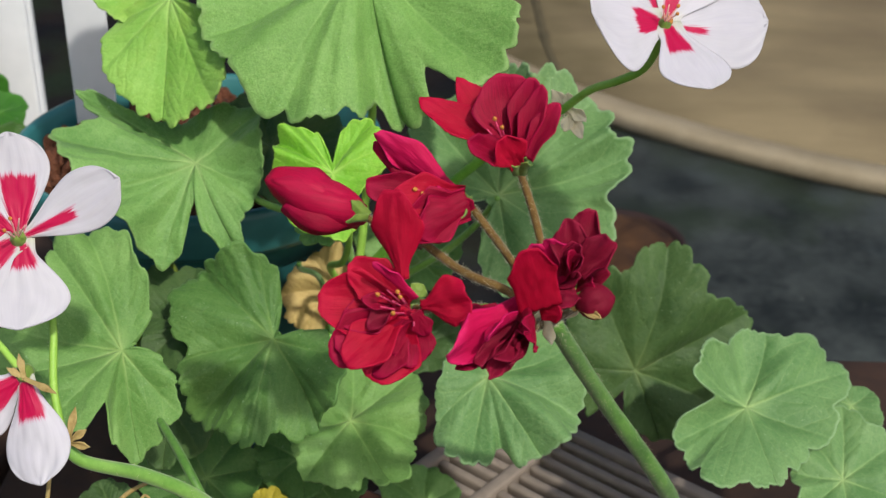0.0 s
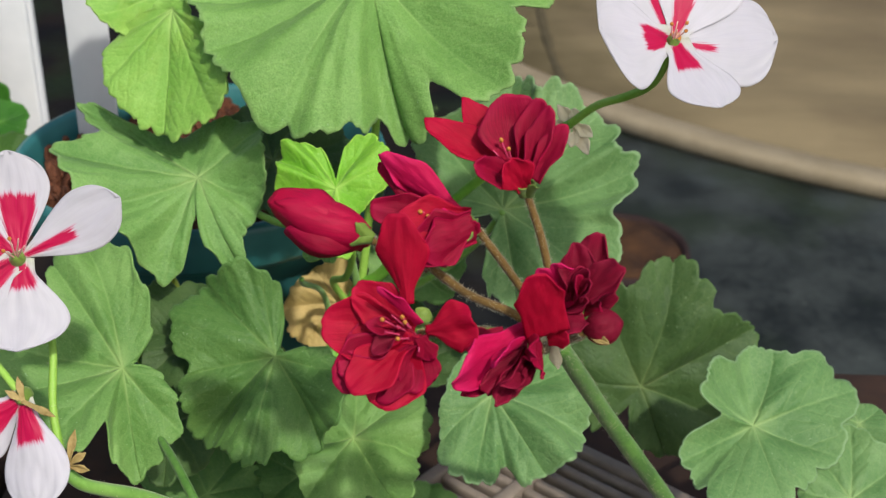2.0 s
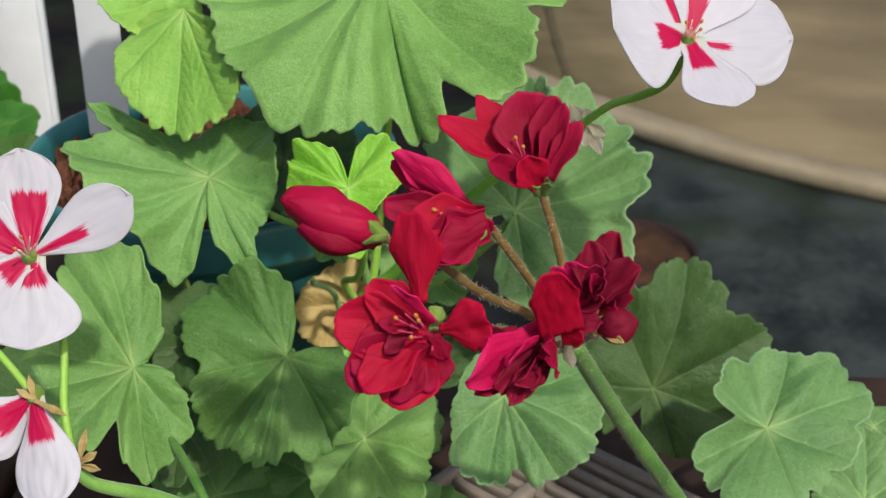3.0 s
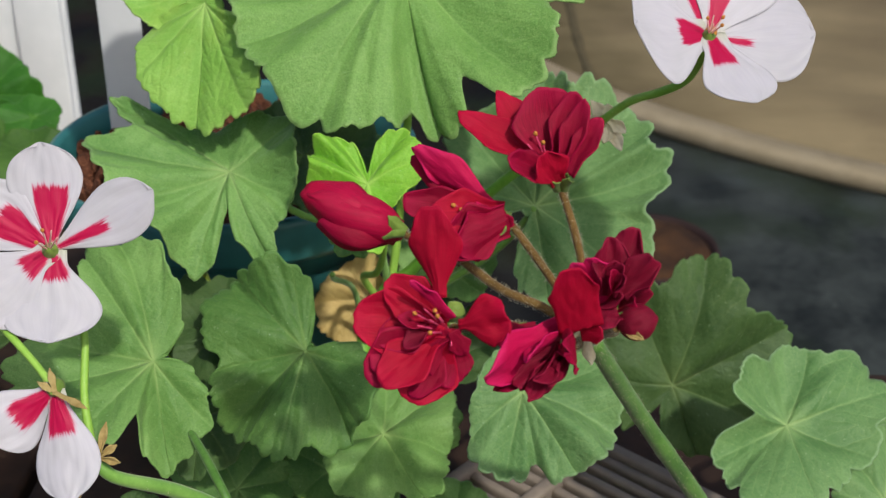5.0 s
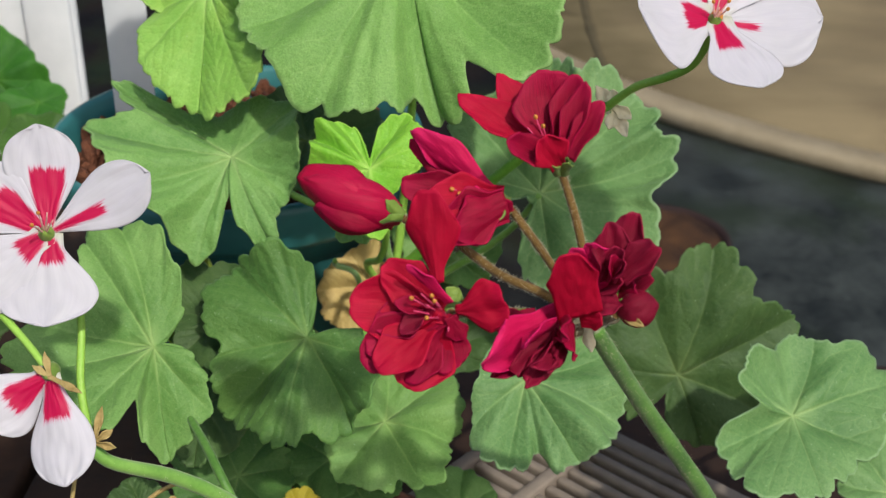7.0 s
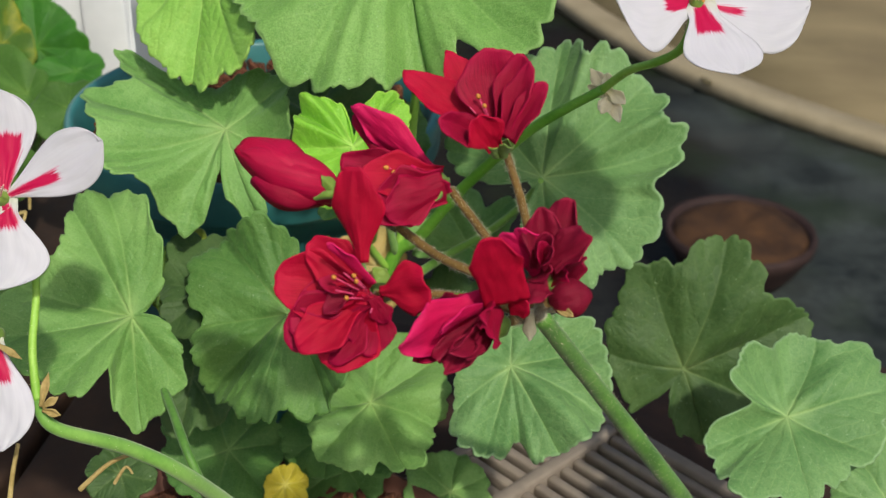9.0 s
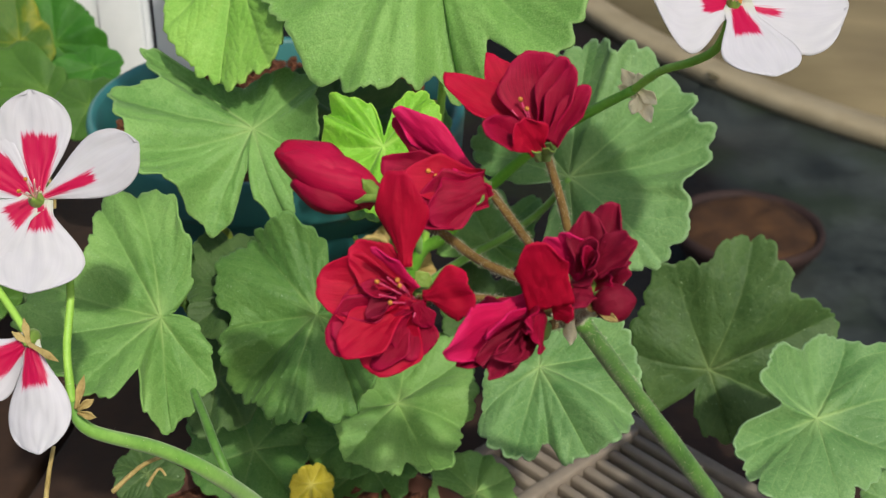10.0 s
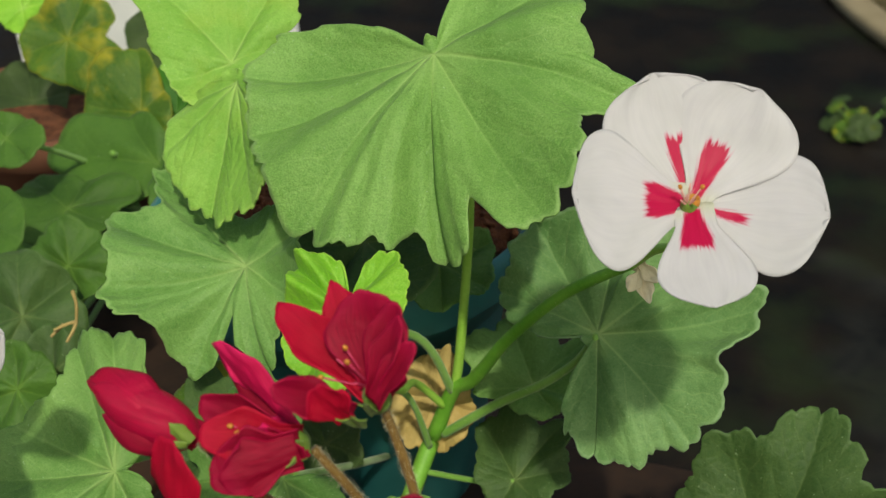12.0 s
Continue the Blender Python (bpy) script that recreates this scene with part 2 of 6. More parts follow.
STAMEN_PALE = plain("stamen_pale_pink", srgb(204, 146, 138), srgb(230, 190, 178), 200, 0.5)
ANTHER = plain("anther_orange", srgb(170, 104, 38), srgb(204, 146, 66), 200, 0.6)
TEAL = plain("teal_plastic", srgb(36, 94, 96), srgb(56, 120, 118), 14, 0.42, 0.5, 0.12, 0.0006)
SOIL = plain("bark_soil", srgb(48, 28, 21), srgb(132, 84, 60), 160, 0.9, 0.2, 0.9, 0.004, 5)
WHITE_PLASTIC = plain("white_plastic", srgb(206, 210, 211), srgb(224, 226, 227), 10, 0.45, 0.4, 0.08, 0.0005)


def dark_sided_paving(name):
    """Slate paving, mottled, brown-black towards one side."""
    k = Mat(name)
    sep = k.node("SeparateXYZ")
    k.t.links.new(k.node("TexCoord").outputs["Object"], sep.inputs[0])
    n = k.ramp(k.maths("ADD", k.maths("MULTIPLY", k.noise(3.5, 5, 0.6), 0.7), k.maths("MULTIPLY", k.noise(40, 3), 0.3)), (0.4, (0, 0, 0)), (0.66, (1, 1, 1)))
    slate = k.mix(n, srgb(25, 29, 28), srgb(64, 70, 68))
    umber = k.mix(n, srgb(9, 7, 6), srgb(27, 20, 15))
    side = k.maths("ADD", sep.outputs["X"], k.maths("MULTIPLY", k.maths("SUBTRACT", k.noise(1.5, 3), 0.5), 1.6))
    # share of the slate colour, rising with x; brown-black below
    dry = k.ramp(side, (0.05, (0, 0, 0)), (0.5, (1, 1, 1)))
    c = k.mix(dry, umber, slate)
    moss = k.ramp(k.noise(2.6, 4), (0.5, (0, 0, 0)), (0.68, (0.7, 0.7, 0.7)))
    c = k.mix(moss, c, srgb(30, 42, 20))
    pale = k.ramp(k.noise(1.9, 5, 0.65), (0.52, (0, 0, 0)), (0.72, (0.4, 0.4, 0.4)))
    c = k.mix(k.maths("MULTIPLY", pale, dry), c, srgb(62, 72, 76))
    grit = k.ramp(k.noise(55, 2), (0.7, (0, 0, 0)), (0.76, (0.5, 0.5, 0.5)))
    c = k.mix(k.maths("MULTIPLY", grit, dry), c, srgb(84, 88, 84))
    m = k.set(c, k.maths("ADD", 0.5, k.maths("MULTIPLY", n, 0.3)), 0.2)
    k.bump(k.maths("ADD", n, k.noise(55, 2)), 0.4, 0.004)
    return m


DARK_BENCH = dark_sided_paving("dark_paving")

def streaked(name, a, b, c):
    k = Mat(name)
    mp = k.node("Mapping")
    mp.inputs["Scale"].default_value, mp.inputs["Rotation"].default_value = (1.2, 3.5, 3.0), (0, 0, radians(30))
    k.t.links.new(k.node("TexCoord").outputs["Object"], mp.inputs[0])
    n = k.noise(1.0, 4, 0.6, mp.outputs[0])
    col = k.mix(k.ramp(n, (0.3, (0, 0, 0)), (0.75, (1, 1, 1))), a, b)
    col = k.mix(k.ramp(k.noise(1.6, 4), (0.45, (0, 0, 0)), (0.75, (0.6, 0.6, 0.6))), col, c)
    # a darker olive tint over the end by the joint
    sep = k.node("SeparateXYZ")
    k.t.links.new(k.node("TexCoord").outputs["Object"], sep.inputs[0])
    edge = k.maths("ADD", sep.outputs["X"], k.maths("MULTIPLY", k.maths("SUBTRACT", k.noise(1.7, 4), 0.5), 1.1))
    olive_end = k.maths("MULTIPLY", k.ramp(edge, (0.2, (0.75, 0.75, 0.75)), (0.75, (0, 0, 0))), k.ramp(k.noise(5.0, 4), (0.3, (0.45, 0.45, 0.45)), (0.65, (1, 1, 1))))
    col = k.mix(olive_end, col, srgb(66, 60, 34))
    col = k.mix(k.ramp(k.noise(38, 3), (0.66, (0, 0, 0)), (0.74, (0.45, 0.45, 0.45))), col, c)
    m = k.set(col, 0.7, 0.3)
    k.bump(k.maths("ADD", n, k.noise(60, 3)), 0.3, 0.002)
    return m


STONE = streaked("beige_board", srgb(107, 95, 70), srgb(136, 122, 92), srgb(84, 72, 55))
PALE_EDGE = plain("pale_edge", srgb(128, 116, 92), srgb(152, 140, 116), 8, 0.7, 0.3, 0.3)
BENCH_WOOD = plain("dark_bench_wood", srgb(28, 20, 16), srgb(70, 50, 38), 18, 0.75, 0.25, 0.4, 0.001, 9)
CLAY_DARK = plain("dark_clay", srgb(32, 22, 22), srgb(54, 38, 35), 12, 0.75, 0.25, 0.3, 0.001)
TRAY = plain("grey_tray_plastic", srgb(116, 105, 94), srgb(150, 138, 124), 20, 0.6, 0.3, 0.2, 0.0008)
SOIL_DARK = plain("dark_damp_soil", srgb(34, 23, 19), srgb(80, 55, 34), 11, 0.9, 0.2, 0.8, 0.003, 6)
MOSS = plain("dark_moss", srgb(66, 60, 44), srgb(92, 84, 62), 30, 0.9, 0.2, 0.6, 0.003)
TERRA_RED = plain("terracotta", srgb(84, 52, 40), srgb(118, 80, 62), 16, 0.8, 0.25, 0.3, 0.001)
TERRACOTTA = plain("brown_clay", srgb(84, 54, 46), srgb(116, 78, 64), 16, 0.7, 0.3, 0.3, 0.001)
YELLOW_LEAF = leaf_material("leaf_dead_yellow", srgb(196, 164, 92), srgb(222, 196, 128), srgb(226, 206, 150), srgb(200, 170, 100))
# near-black tone that stands in for shade on the far wall
WALL_DARK = plain("wall_shade_tone", srgb(24, 24, 24), srgb(52, 48, 44), 4, 0.4, 0.4, 0.15, 0.002, 12)


# ---- builders ----
def mesh_of(bm, name, material, smooth=True):
    me = bpy.data.meshes.new(name)
    bm.normal_update()
    bm.to_mesh(me)
    bm.free()
    me.materials.append(material)
    if smooth:
        me.polygons.foreach_set("use_smooth", [True] * len(me.polygons))
    return me


def part(name, bm, material, parent, label="", smooth=True):
    ob = new(name, mesh_of(bm, name, material, smooth))
    ob.parent = parent
    ob.matrix_parent_inverse = parent.matrix_world.inverted() if parent else Matrix()
    return tagged(ob, label)


def thing(name, at, label, category, group="", kind=""):
    ob = new(name)
    ob.empty_display_size = 0.01
    ob.location = at
    bpy.context.view_layer.update()
    return tagged(ob, label, category, group, kind)


def sheet(grid, thick, closed_u=False, attrs=()):
    """A bmesh of a curved sheet with thickness from a grid of points [row][column]; attrs: (name, grid of values)."""
    bm = bmesh.new()
    layers = [(bm.verts.layers.float.new(n), g) for n, g in attrs]
    rows, cols = len(grid), len(grid[0])
    normals = []
    for i in range(rows):
        line = []
        for j in range(cols):
            a = grid[min(i + 1, rows - 1)][j] - grid[max(i - 1, 0)][j]
            jn, jp = (min(j + 1, cols - 1), max(j - 1, 0))
            b = grid[i][jn] - grid[i][jp]
            n = a.cross(b)
            line.append(n.normalized() if n.length > 1e-12 else None)
        normals.append(line)
    flat = [n for r in normals for n in r if n]
    mean = sum(flat, Vector()).normalized()
    sides = []
    for s in (0.5, -0.5):
        side = []
        for i in range(rows):
            line = []
            for j in range(cols):
                n = normals[i][j] or mean
                v = bm.verts.new(grid[i][j] + n * (thick * s))
                for layer, g in layers:
                    v[layer] = g[i][j]
                line.append(v)
            side.append(line)
        sides.append(side)
    top, low = sides
    for i in range(rows - 1):
        for j in range(cols - 1):
            bm.faces.new((top[i][j], top[i + 1][j], top[i + 1][j + 1], top[i][j + 1]))
            bm.faces.new((low[i][j], low[i][j + 1], low[i + 1][j + 1], low[i + 1][j]))
    ring = [(0, j) for j in range(cols - 1)] + [(i, cols - 1) for i in range(rows - 1)] + [(rows - 1, j) for j in range(cols - 1, 0, -1)] + [(i, 0) for i in range(rows - 1, 0, -1)]
    for k in range(len(ring)):
        (a, b), (c, d) = ring[k], ring[(k + 1) % len(ring)]
        bm.faces.new((top[a][b], top[c][d], low[c][d], low[a][b]))
    return bm


def axes(normal, up):
    n = Vector(normal).normalized()
    v = Vector(up) - n * Vector(up).dot(n)
    v.normalize()
    return v.cross(n), v, n


def leaf(plant, at, normal, lobes, material, cup=0.0, wave=0.0, label="", seed=0, teeth=4, name="leaf", pleat=0.085, fine=False, crisp=True, veins=()):
    """A scalloped, lobed leaf on its petiole's end. lobes: (degrees round the normal from the up direction, reach in mm, depth of the notch that follows, rise of its tip in mm).
    veins: the degrees of its main veins, where they don't lead to the lobes. The blade is pleated along its veins."""
    ex, ey, n = axes(normal, (0, 0, 1))
    c = Vector(at)
    lob = sorted(lobes)
    rng = random.Random(seed)
    ph = [rng.uniform(0, 6.28) for _ in range(4)]
    steps, rings = (330, 30) if fine else (190, 14)
    count = len(lob)
    main = list(veins)
    if not main:
        for a, *_ in lob:
            if not main or (a - main[-1] > 38 and (main[0] + 360 - a) > 30):
                main.append(a)
    main.sort()
    # columns: one on every main vein and one midway between two veins
    cols = []
    for k, a0 in enumerate(main):
        span = ((main[(k + 1) % len(main)] - a0) % 360) or 360
        half = max(4, round(steps * span / 720))
        push = (rng.random(), rng.random())
        for j in range(2 * half):
            u = j / half
            cols.append((a0 + span * j / (2 * half), min(u, 2 - u), radians(span / 2), push[0] * (1 - u) if u < 1 else push[1] * (u - 1)))
    cols.append((cols[0][0] + 360,) + cols[0][1:])
    reach, even, rise = [], [], []
    for a, *_ in cols:
        for k in range(count):
            a0, r0, d0, h0 = lob[k]
            a1, r1, _, h1 = lob[(k + 1) % count]
            span = (a1 - a0) % 360 or 360
            off = (a - a0) % 360
            if off <= span:
                u = off / span
                break
        s = u * u * (3 - 2 * u)
        r = r0 + (r1 - r0) * s
        r *= 1 - d0 * math.sin(math.pi * u) ** (10 if d0 < 0.2 else 5 if d0 < 0.85 else 0.8)
        w = math.remainder(a, 360)
        r *= 1 + 0.014 * math.sin(w * 0.13 + ph[0]) + 0.01 * math.sin(w * 0.31 + ph[1])
        even.append(r / 1000)
        notch = abs(math.sin(math.pi * (w * teeth / 34 + 0.4 * math.sin(w * 0.11 + ph[3]))))
        r *= 1 - (1 if crisp else 0.1) * (0.034 + 0.012 * math.sin(w * 0.17 + ph[2])) * (1 - notch ** 0.55) * (1 if d0 < 0.6 else 0.3)
        if crisp:
            small = abs(math.sin(math.pi * (w / 3.1 + 0.4 * math.sin(w * 0.2 + ph[2]))))
            r *= 1 - 0.011 * (1 - small ** 0.6)
        reach.append(r / 1000), rise.append((h0 + (h1 - h0) * s) / 1000)
    t = np.linspace(0, 1, rings + 1)[:, None]
    ev = np.array(even)[None, :]
    R = ev * t + (np.array(reach) - np.array(even))[None, :] * t ** 8
    away, half, push = (np.array([q[k] for q in cols])[None, :] for k in (1, 2, 3))
    A = np.radians(np.array([q[0] for q in cols]))[None, :]
    # the veins bow a little on their way out
    A = A + (0.09 * np.sin(2 * A + ph[0]) + 0.05 * np.sin(5 * A + ph[1])) * t * (t - 0.25)
    X, Y = -np.sin(A) * R, np.cos(A) * R
    gap = np.minimum(away * half, 1.4)
    vd, vs = R * np.sin(gap), R * np.cos(gap)
    size = float(np.mean(ev))
    side = (vs - 1.25 * vd) / (0.27 * size) + 0.6 * push
    ridge = away * away * (3 - 2 * away) * np.minimum(1, half / 0.35)
    Z = np.array(rise)[None, :] * t ** 1.7 + cup * R * R
    Z = Z + 0.9 * wave * ev * np.sin(math.pi * t) * np.sin(3 * A + ph[1]) + 0.3 * wave * R * t * t * np.sin(7 * A + ph[2])
    Z += pleat * R * (ridge - 0.4) * np.minimum(1, t * 2.5) * (1.0 + 0.5 * np.sin(1.5 * A + ph[3]))
    Z += 0.0008 * (1 - np.exp(-(vd / 0.0045) ** 2)) * np.minimum(1, R / 0.015) - 0.0003 * np.exp(-(vd / 0.0009) ** 2)
    # the margin droops and lifts in turn
    Z += 0.05 * size * t ** 5 * np.sin(5 * A + ph[2])
    grid = []
    for i in range(rings + 1):
        row = []
        for j in range(len(cols)):
            x, y = float(X[i, j]), float(Y[i, j])
            z = float(Z[i, j]) + 0.0018 * float(t[i, 0]) * noise.noise(Vector((x * 45, y * 45, seed * 3.7))) + 0.0006 * noise.noise(Vector((x * 160, y * 160, seed * 1.7)))
            row.append(c + ex * x + ey * y + n * z)
        grid.append(row)
    rims = [[float(v)] * len(cols) for v in t[:, 0]]
    return part(name, sheet(grid, 0.0006, attrs=(("vein", (vd * 1000).tolist()), ("side", side.tolist()), ("rim", rims))), material, plant, label)


def smooth_path(points, per=8):
    p = [Vector(q) for q in points]
    if len(p) == 2:
        return [p[0].lerp(p[1], k / per) for k in range(per + 1)]
    out = []
    for k in range(len(p) - 1):
        a, b, c, d = p[max(k - 1, 0)], p[k], p[k + 1], p[min(k + 2, len(p) - 1)]
        for s in range(per):
            u = s / per
            out.append(0.5 * (2 * b + (c - a) * u + (2 * a - 5 * b + 4 * c - d) * u * u + (3 * b - a - 3 * c + d) * u ** 3))
    return out + [p[-1]]


def tube_into(bm, points, r0, r1, sides=10, per=8, lumps=0.06, seed=0):
    path = smooth_path(points, per)
    rings = []
    count = len(path)
    for k, p in enumerate(path):
        d = (path[min(k + 1, count - 1)] - path[max(k - 1, 0)]).normalized()
        x = d.cross(Vector((0.31, 0.2, 0.93)))
        x = x.normalized() if x.length > 0.05 else d.cross(Vector((1, 0, 0))).normalized()
        y = d.cross(x)
        r = r0 + (r1 - r0) * k / (count - 1)
        r *= 1 + lumps * noise.noise(p * 90 + Vector((seed, 0, 0)))
        rings.append([bm.verts.new(p + (x * math.cos(6.2832 * s / sides) + y * math.sin(6.2832 * s / sides)) * r) for s in range(sides)])
    for a, b in zip(rings, rings[1:]):
        for s in range(sides):
            bm.faces.new((a[s], a[(s + 1) % sides], b[(s + 1) % sides], b[s]))
    bm.faces.new(rings[0][::-1]), bm.faces.new(rings[-1])
    return bm


def stem(plant, name, points, r0, r1, material, label="", hairs=0, seed=0):
    bm, fuzz = tube_into(bmesh.new(), points, r0, r1, 12), bmesh.new()
    rng = random.Random(seed)
    path = smooth_path(points, 30)
    for _ in range(hairs * 3):
        k = rng.randrange(len(path) - 1)
        d = (path[k + 1] - path[k]).normalized()
        w = d.cross(Vector((rng.gauss(0, 1), rng.gauss(0, 1), rng.gauss(0, 1)))).normalized()
        p = path[k] + w * (r0 + (r1 - r0) * k / len(path)) * 0.9
        tube_into(fuzz, (p, p + (w + d * rng.uniform(-0.4, 0.4)) * rng.uniform(0.0004, 0.00095)), 0.000032, 0.000012, 3, 1)
    ob = part(name, bm, material, plant, label)
    if hairs:
        tagged(part("hairs", fuzz, HAIR, ob), "fine pale hairs", kind="stuff")
    return ob


def petal(flower, base, tip, facing, width, material, arch=0.0, cup=0.0, claw=0.18, ruffle=0.0, blunt=2.6, seed=0, label="", name="petal", round_end=0.32, mark=None):
    """A petal from its claw at base to its tip (metres). facing: the direction in which its upper face looks; width, arch (bow of its length, towards facing),
    cup (rise of its sides) and ruffle in metres; round_end: how far the end bows back at its sides;
    mark: a coloured blotch from the claw outwards, (length, half its width at its end, degrees off the petal's line), in millimetres."""
    b, t = Vector(base), Vector(tip)
    ax = t - b
    length = ax.length
    ax.normalize()
    n = Vector(facing) - ax * Vector(facing).dot(ax)
    n.normalize()
    side = ax.cross(n)
    rng = random.Random(seed + 11)
    f1, f2, f3 = rng.uniform(0, 6), rng.uniform(0, 6), rng.uniform(0, 6)
    rows, cols = (34, 30) if mark else (22, 19)
    grid, us, vs, ms = [], [], [], []
    for i in range(rows + 1):
        u = 1 - (1 - i / rows) ** 1.5 if mark else i / rows
        row, ur, vr, mr = [], [], [], []
        body = max(0.0, (u - claw * 0.5) / (1 - claw * 0.5))
        prof = claw + (1 - claw) * math.sin(math.pi / 2 * min(1, body * 1.45)) ** 1.2
        for j in range(cols + 1):
            v = 2 * j / cols - 1
            # rounded end: the rows bow back towards the sides
            end = 1 - (0.04 if mark else round_end) * abs(v) ** blunt * u ** 1.5
            w = prof * width / 2 * (math.sqrt(max(0.0, 1 - 0.995 * max(0, (u - 0.4) / 0.6) ** 4.2)) if mark else 1 - 0.22 * max(0, u - 0.72) ** 1.2 / 0.28)
            z = arch * math.sin(math.pi * u) + cup * v * v * math.sin(math.pi * (0.15 + 0.75 * u))
            z += ruffle * u * u * (math.sin(4.2 * v + f1) * (0.4 + 0.6 * abs(v)) + 0.5 * math.sin(7.3 * v + 3 * u + f2))
            z += 0.25 * ruffle * math.sin(6 * u + f3) * abs(v)
            free = u * (1 - u ** 8) if mark else u
            z += min(1, width / 0.009) * (0.0008 if mark else 0.0011) * free * noise.noise(Vector((u * 2.2, v * 1.6, seed * 1.9 + f1))) + min(1, width / 0.009) ** 2 * 0.00035 * noise.noise(Vector((u * 5, v * 5, seed * 2.3)))
            end *= 1 + 0.035 * free * noise.noise(Vector((v * 2.4, 0.5, seed * 3.1))) + 0.012 * free * noise.noise(Vector((v * 8, 1.5, seed)))
            x = v * w
            row.append(b + ax * (length * u * end) + side * x + n * z)
            ur.append(u), vr.append(v)
            if mark:
                reach, half, turn = mark
                c, d = 1000 * length * u * end, 1000 * x
                c, d = c * math.cos(radians(turn)) + d * math.sin(radians(turn)), d * math.cos(radians(turn)) - c * math.sin(radians(turn))
                wide = half * (0.3 + 0.7 * min(1.0, max(0.0, c) / (0.75 * reach)))
                mr.append(max(-1.0, min(1.0, (reach - c) / 3.0, (wide - abs(d)) / 1.6, (c - 1.2) / 1.5)))
        grid.append(row), us.append(ur), vs.append(vr), ms.append(mr)
    return part(name, sheet(grid, 0.0003, attrs=(("along", us), ("across", vs)) + ((("mark", ms),) if mark else ())), material, flower, label)


def blob_into(bm, at, axis, length, radius, sharp=1.0, sides=10, rows=8, lump=0.1, seed=0):
    """A bud-like spindle."""
    a = Vector(axis).normalized()
    x = a.orthogonal().normalized()
    y = a.cross(x)
    c = Vector(at)
    rings = []
    for i in range(rows + 1):
        u = i / rows
        r = radius * math.sin(math.pi * min(0.985, max(0.015, u)) ** sharp) ** 0.75
        rings.append([bm.verts.new(c + a * (length * u) + (x * math.cos(6.2832 * s / sides) + y * math.sin(6.2832 * s / sides)) * r * (1 + lump * noise.noise(Vector((s * 1.3, i * 0.7, seed))))) for s in range(sides)])
    for p, q in zip(rings, rings[1:]):
        for s in range(sides):
            bm.faces.new((p[s], p[(s + 1) % sides], q[(s + 1) % sides], q[s]))
    bm.faces.new(rings[0][::-1]), bm.faces.new(rings[-1])
    return bm


def bud_into(bm, at, axis, length, radius, petals=3, twist=0.5, sides=42, rows=26, sharp=0.8):
    """A closed bud of petals that overlap in a spiral."""
    a = Vector(axis).normalized()
    x = a.orthogonal().normalized()
    y = a.cross(x)
    c = Vector(at)
    along, across = bm.verts.layers.float.new("along"), bm.verts.layers.float.new("across")
    rings = []
    for i in range(rows + 1):
        u = i / rows
        r = radius * math.sin(math.pi * min(0.994, max(0.02, u)) ** sharp) ** 0.58
        ring = []
        for s in range(sides):
            th = 6.2832 * s / sides
            w = (th / 6.2832 * petals + twist * u) % 1.0
            lift = 1 + 0.16 * (w - 0.5) * min(1, u * 3)
            v = bm.verts.new(c + a * (length * u * (1 - 0.05 * w * u)) + (x * math.cos(th) + y * math.sin(th)) * r * lift * (1 + 0.05 * noise.noise(Vector((th, u * 3, 2)))))
            v[along], v[across] = 0.25 + 0.6 * u, 2 * w - 1
            ring.append(v)
        rings.append(ring)
    for p, q in zip(rings, rings[1:]):
        for s in range(sides):
            bm.faces.new((p[s], p[(s + 1) % sides], q[(s + 1) % sides], q[s]))
    bm.faces.new(rings[0][::-1]), bm.faces.new(rings[-1])
    return bm


def box(bm, x0, x1, y0, y1, z0, z1, bevel=0.0):
    m = Matrix.Translation(((x0 + x1) / 2, (y0 + y1) / 2, (z0 + z1) / 2)) @ Matrix.Diagonal((x1 - x0, y1 - y0, z1 - z0, 1))
    geo = bmesh.ops.create_cube(bm, size=1, matrix=m)
    if bevel:
        edges = list({e for v in geo["verts"] for e in v.link_edges})
        bmesh.ops.bevel(bm, geom=edges, offset=bevel, segments=2, affect="EDGES", profile=0.5)
    return bm


def lathe(bm, centre, profile, sides=64):
    c = Vector(centre)
    rings = [[bm.verts.new(c + Vector((r * math.cos(6.2832 * s / sides), r * math.sin(6.2832 * s / sides), z))) for s in range(sides)] for r, z in profile]
    for p, q in zip(rings, rings[1:]):
        for s in range(sides):
            bm.faces.new((p[s], p[(s + 1) % sides], q[(s + 1) % sides], q[s]))
    bm.faces.new(rings[0][::-1]), bm.faces.new(rings[-1])
    return bm


# ---- the bench and what stands behind ----
FLOOR = 0.15
GROUND = -1.1
bm = bmesh.new()
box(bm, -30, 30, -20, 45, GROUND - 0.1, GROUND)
tagged(new("ground", mesh_of(bm, "ground", DARK_BENCH, False)), "dark slate-grey paving below the bench", "ground", kind="structure")

# pale patio with a curved kerb
PATIO = Vector((2.363, 5.984, GROUND))
bm = bmesh.new()
lathe(bm, PATIO, ((2.805, 0.0), (2.855, 0.002), (2.863, 0.014), (2.865, 0.04), (2.857, 0.053), (2.835, 0.057), (2.765, 0.057), (2.758, 0.047)), 320)
tagged(new("kerb", mesh_of(bm, "kerb", PALE_EDGE)), "pale worn kerb curving round the patio", "kerb", kind="structure")
bm = bmesh.new()
lathe(bm, PATIO, ((2.765, 0.0), (2.765, 0.047), (2.3, 0.05), (0.01, 0.052)), 220)
tagged(new("patio", mesh_of(bm, "patio", STONE)), "beige streaked concrete patio", "patio", kind="structure")

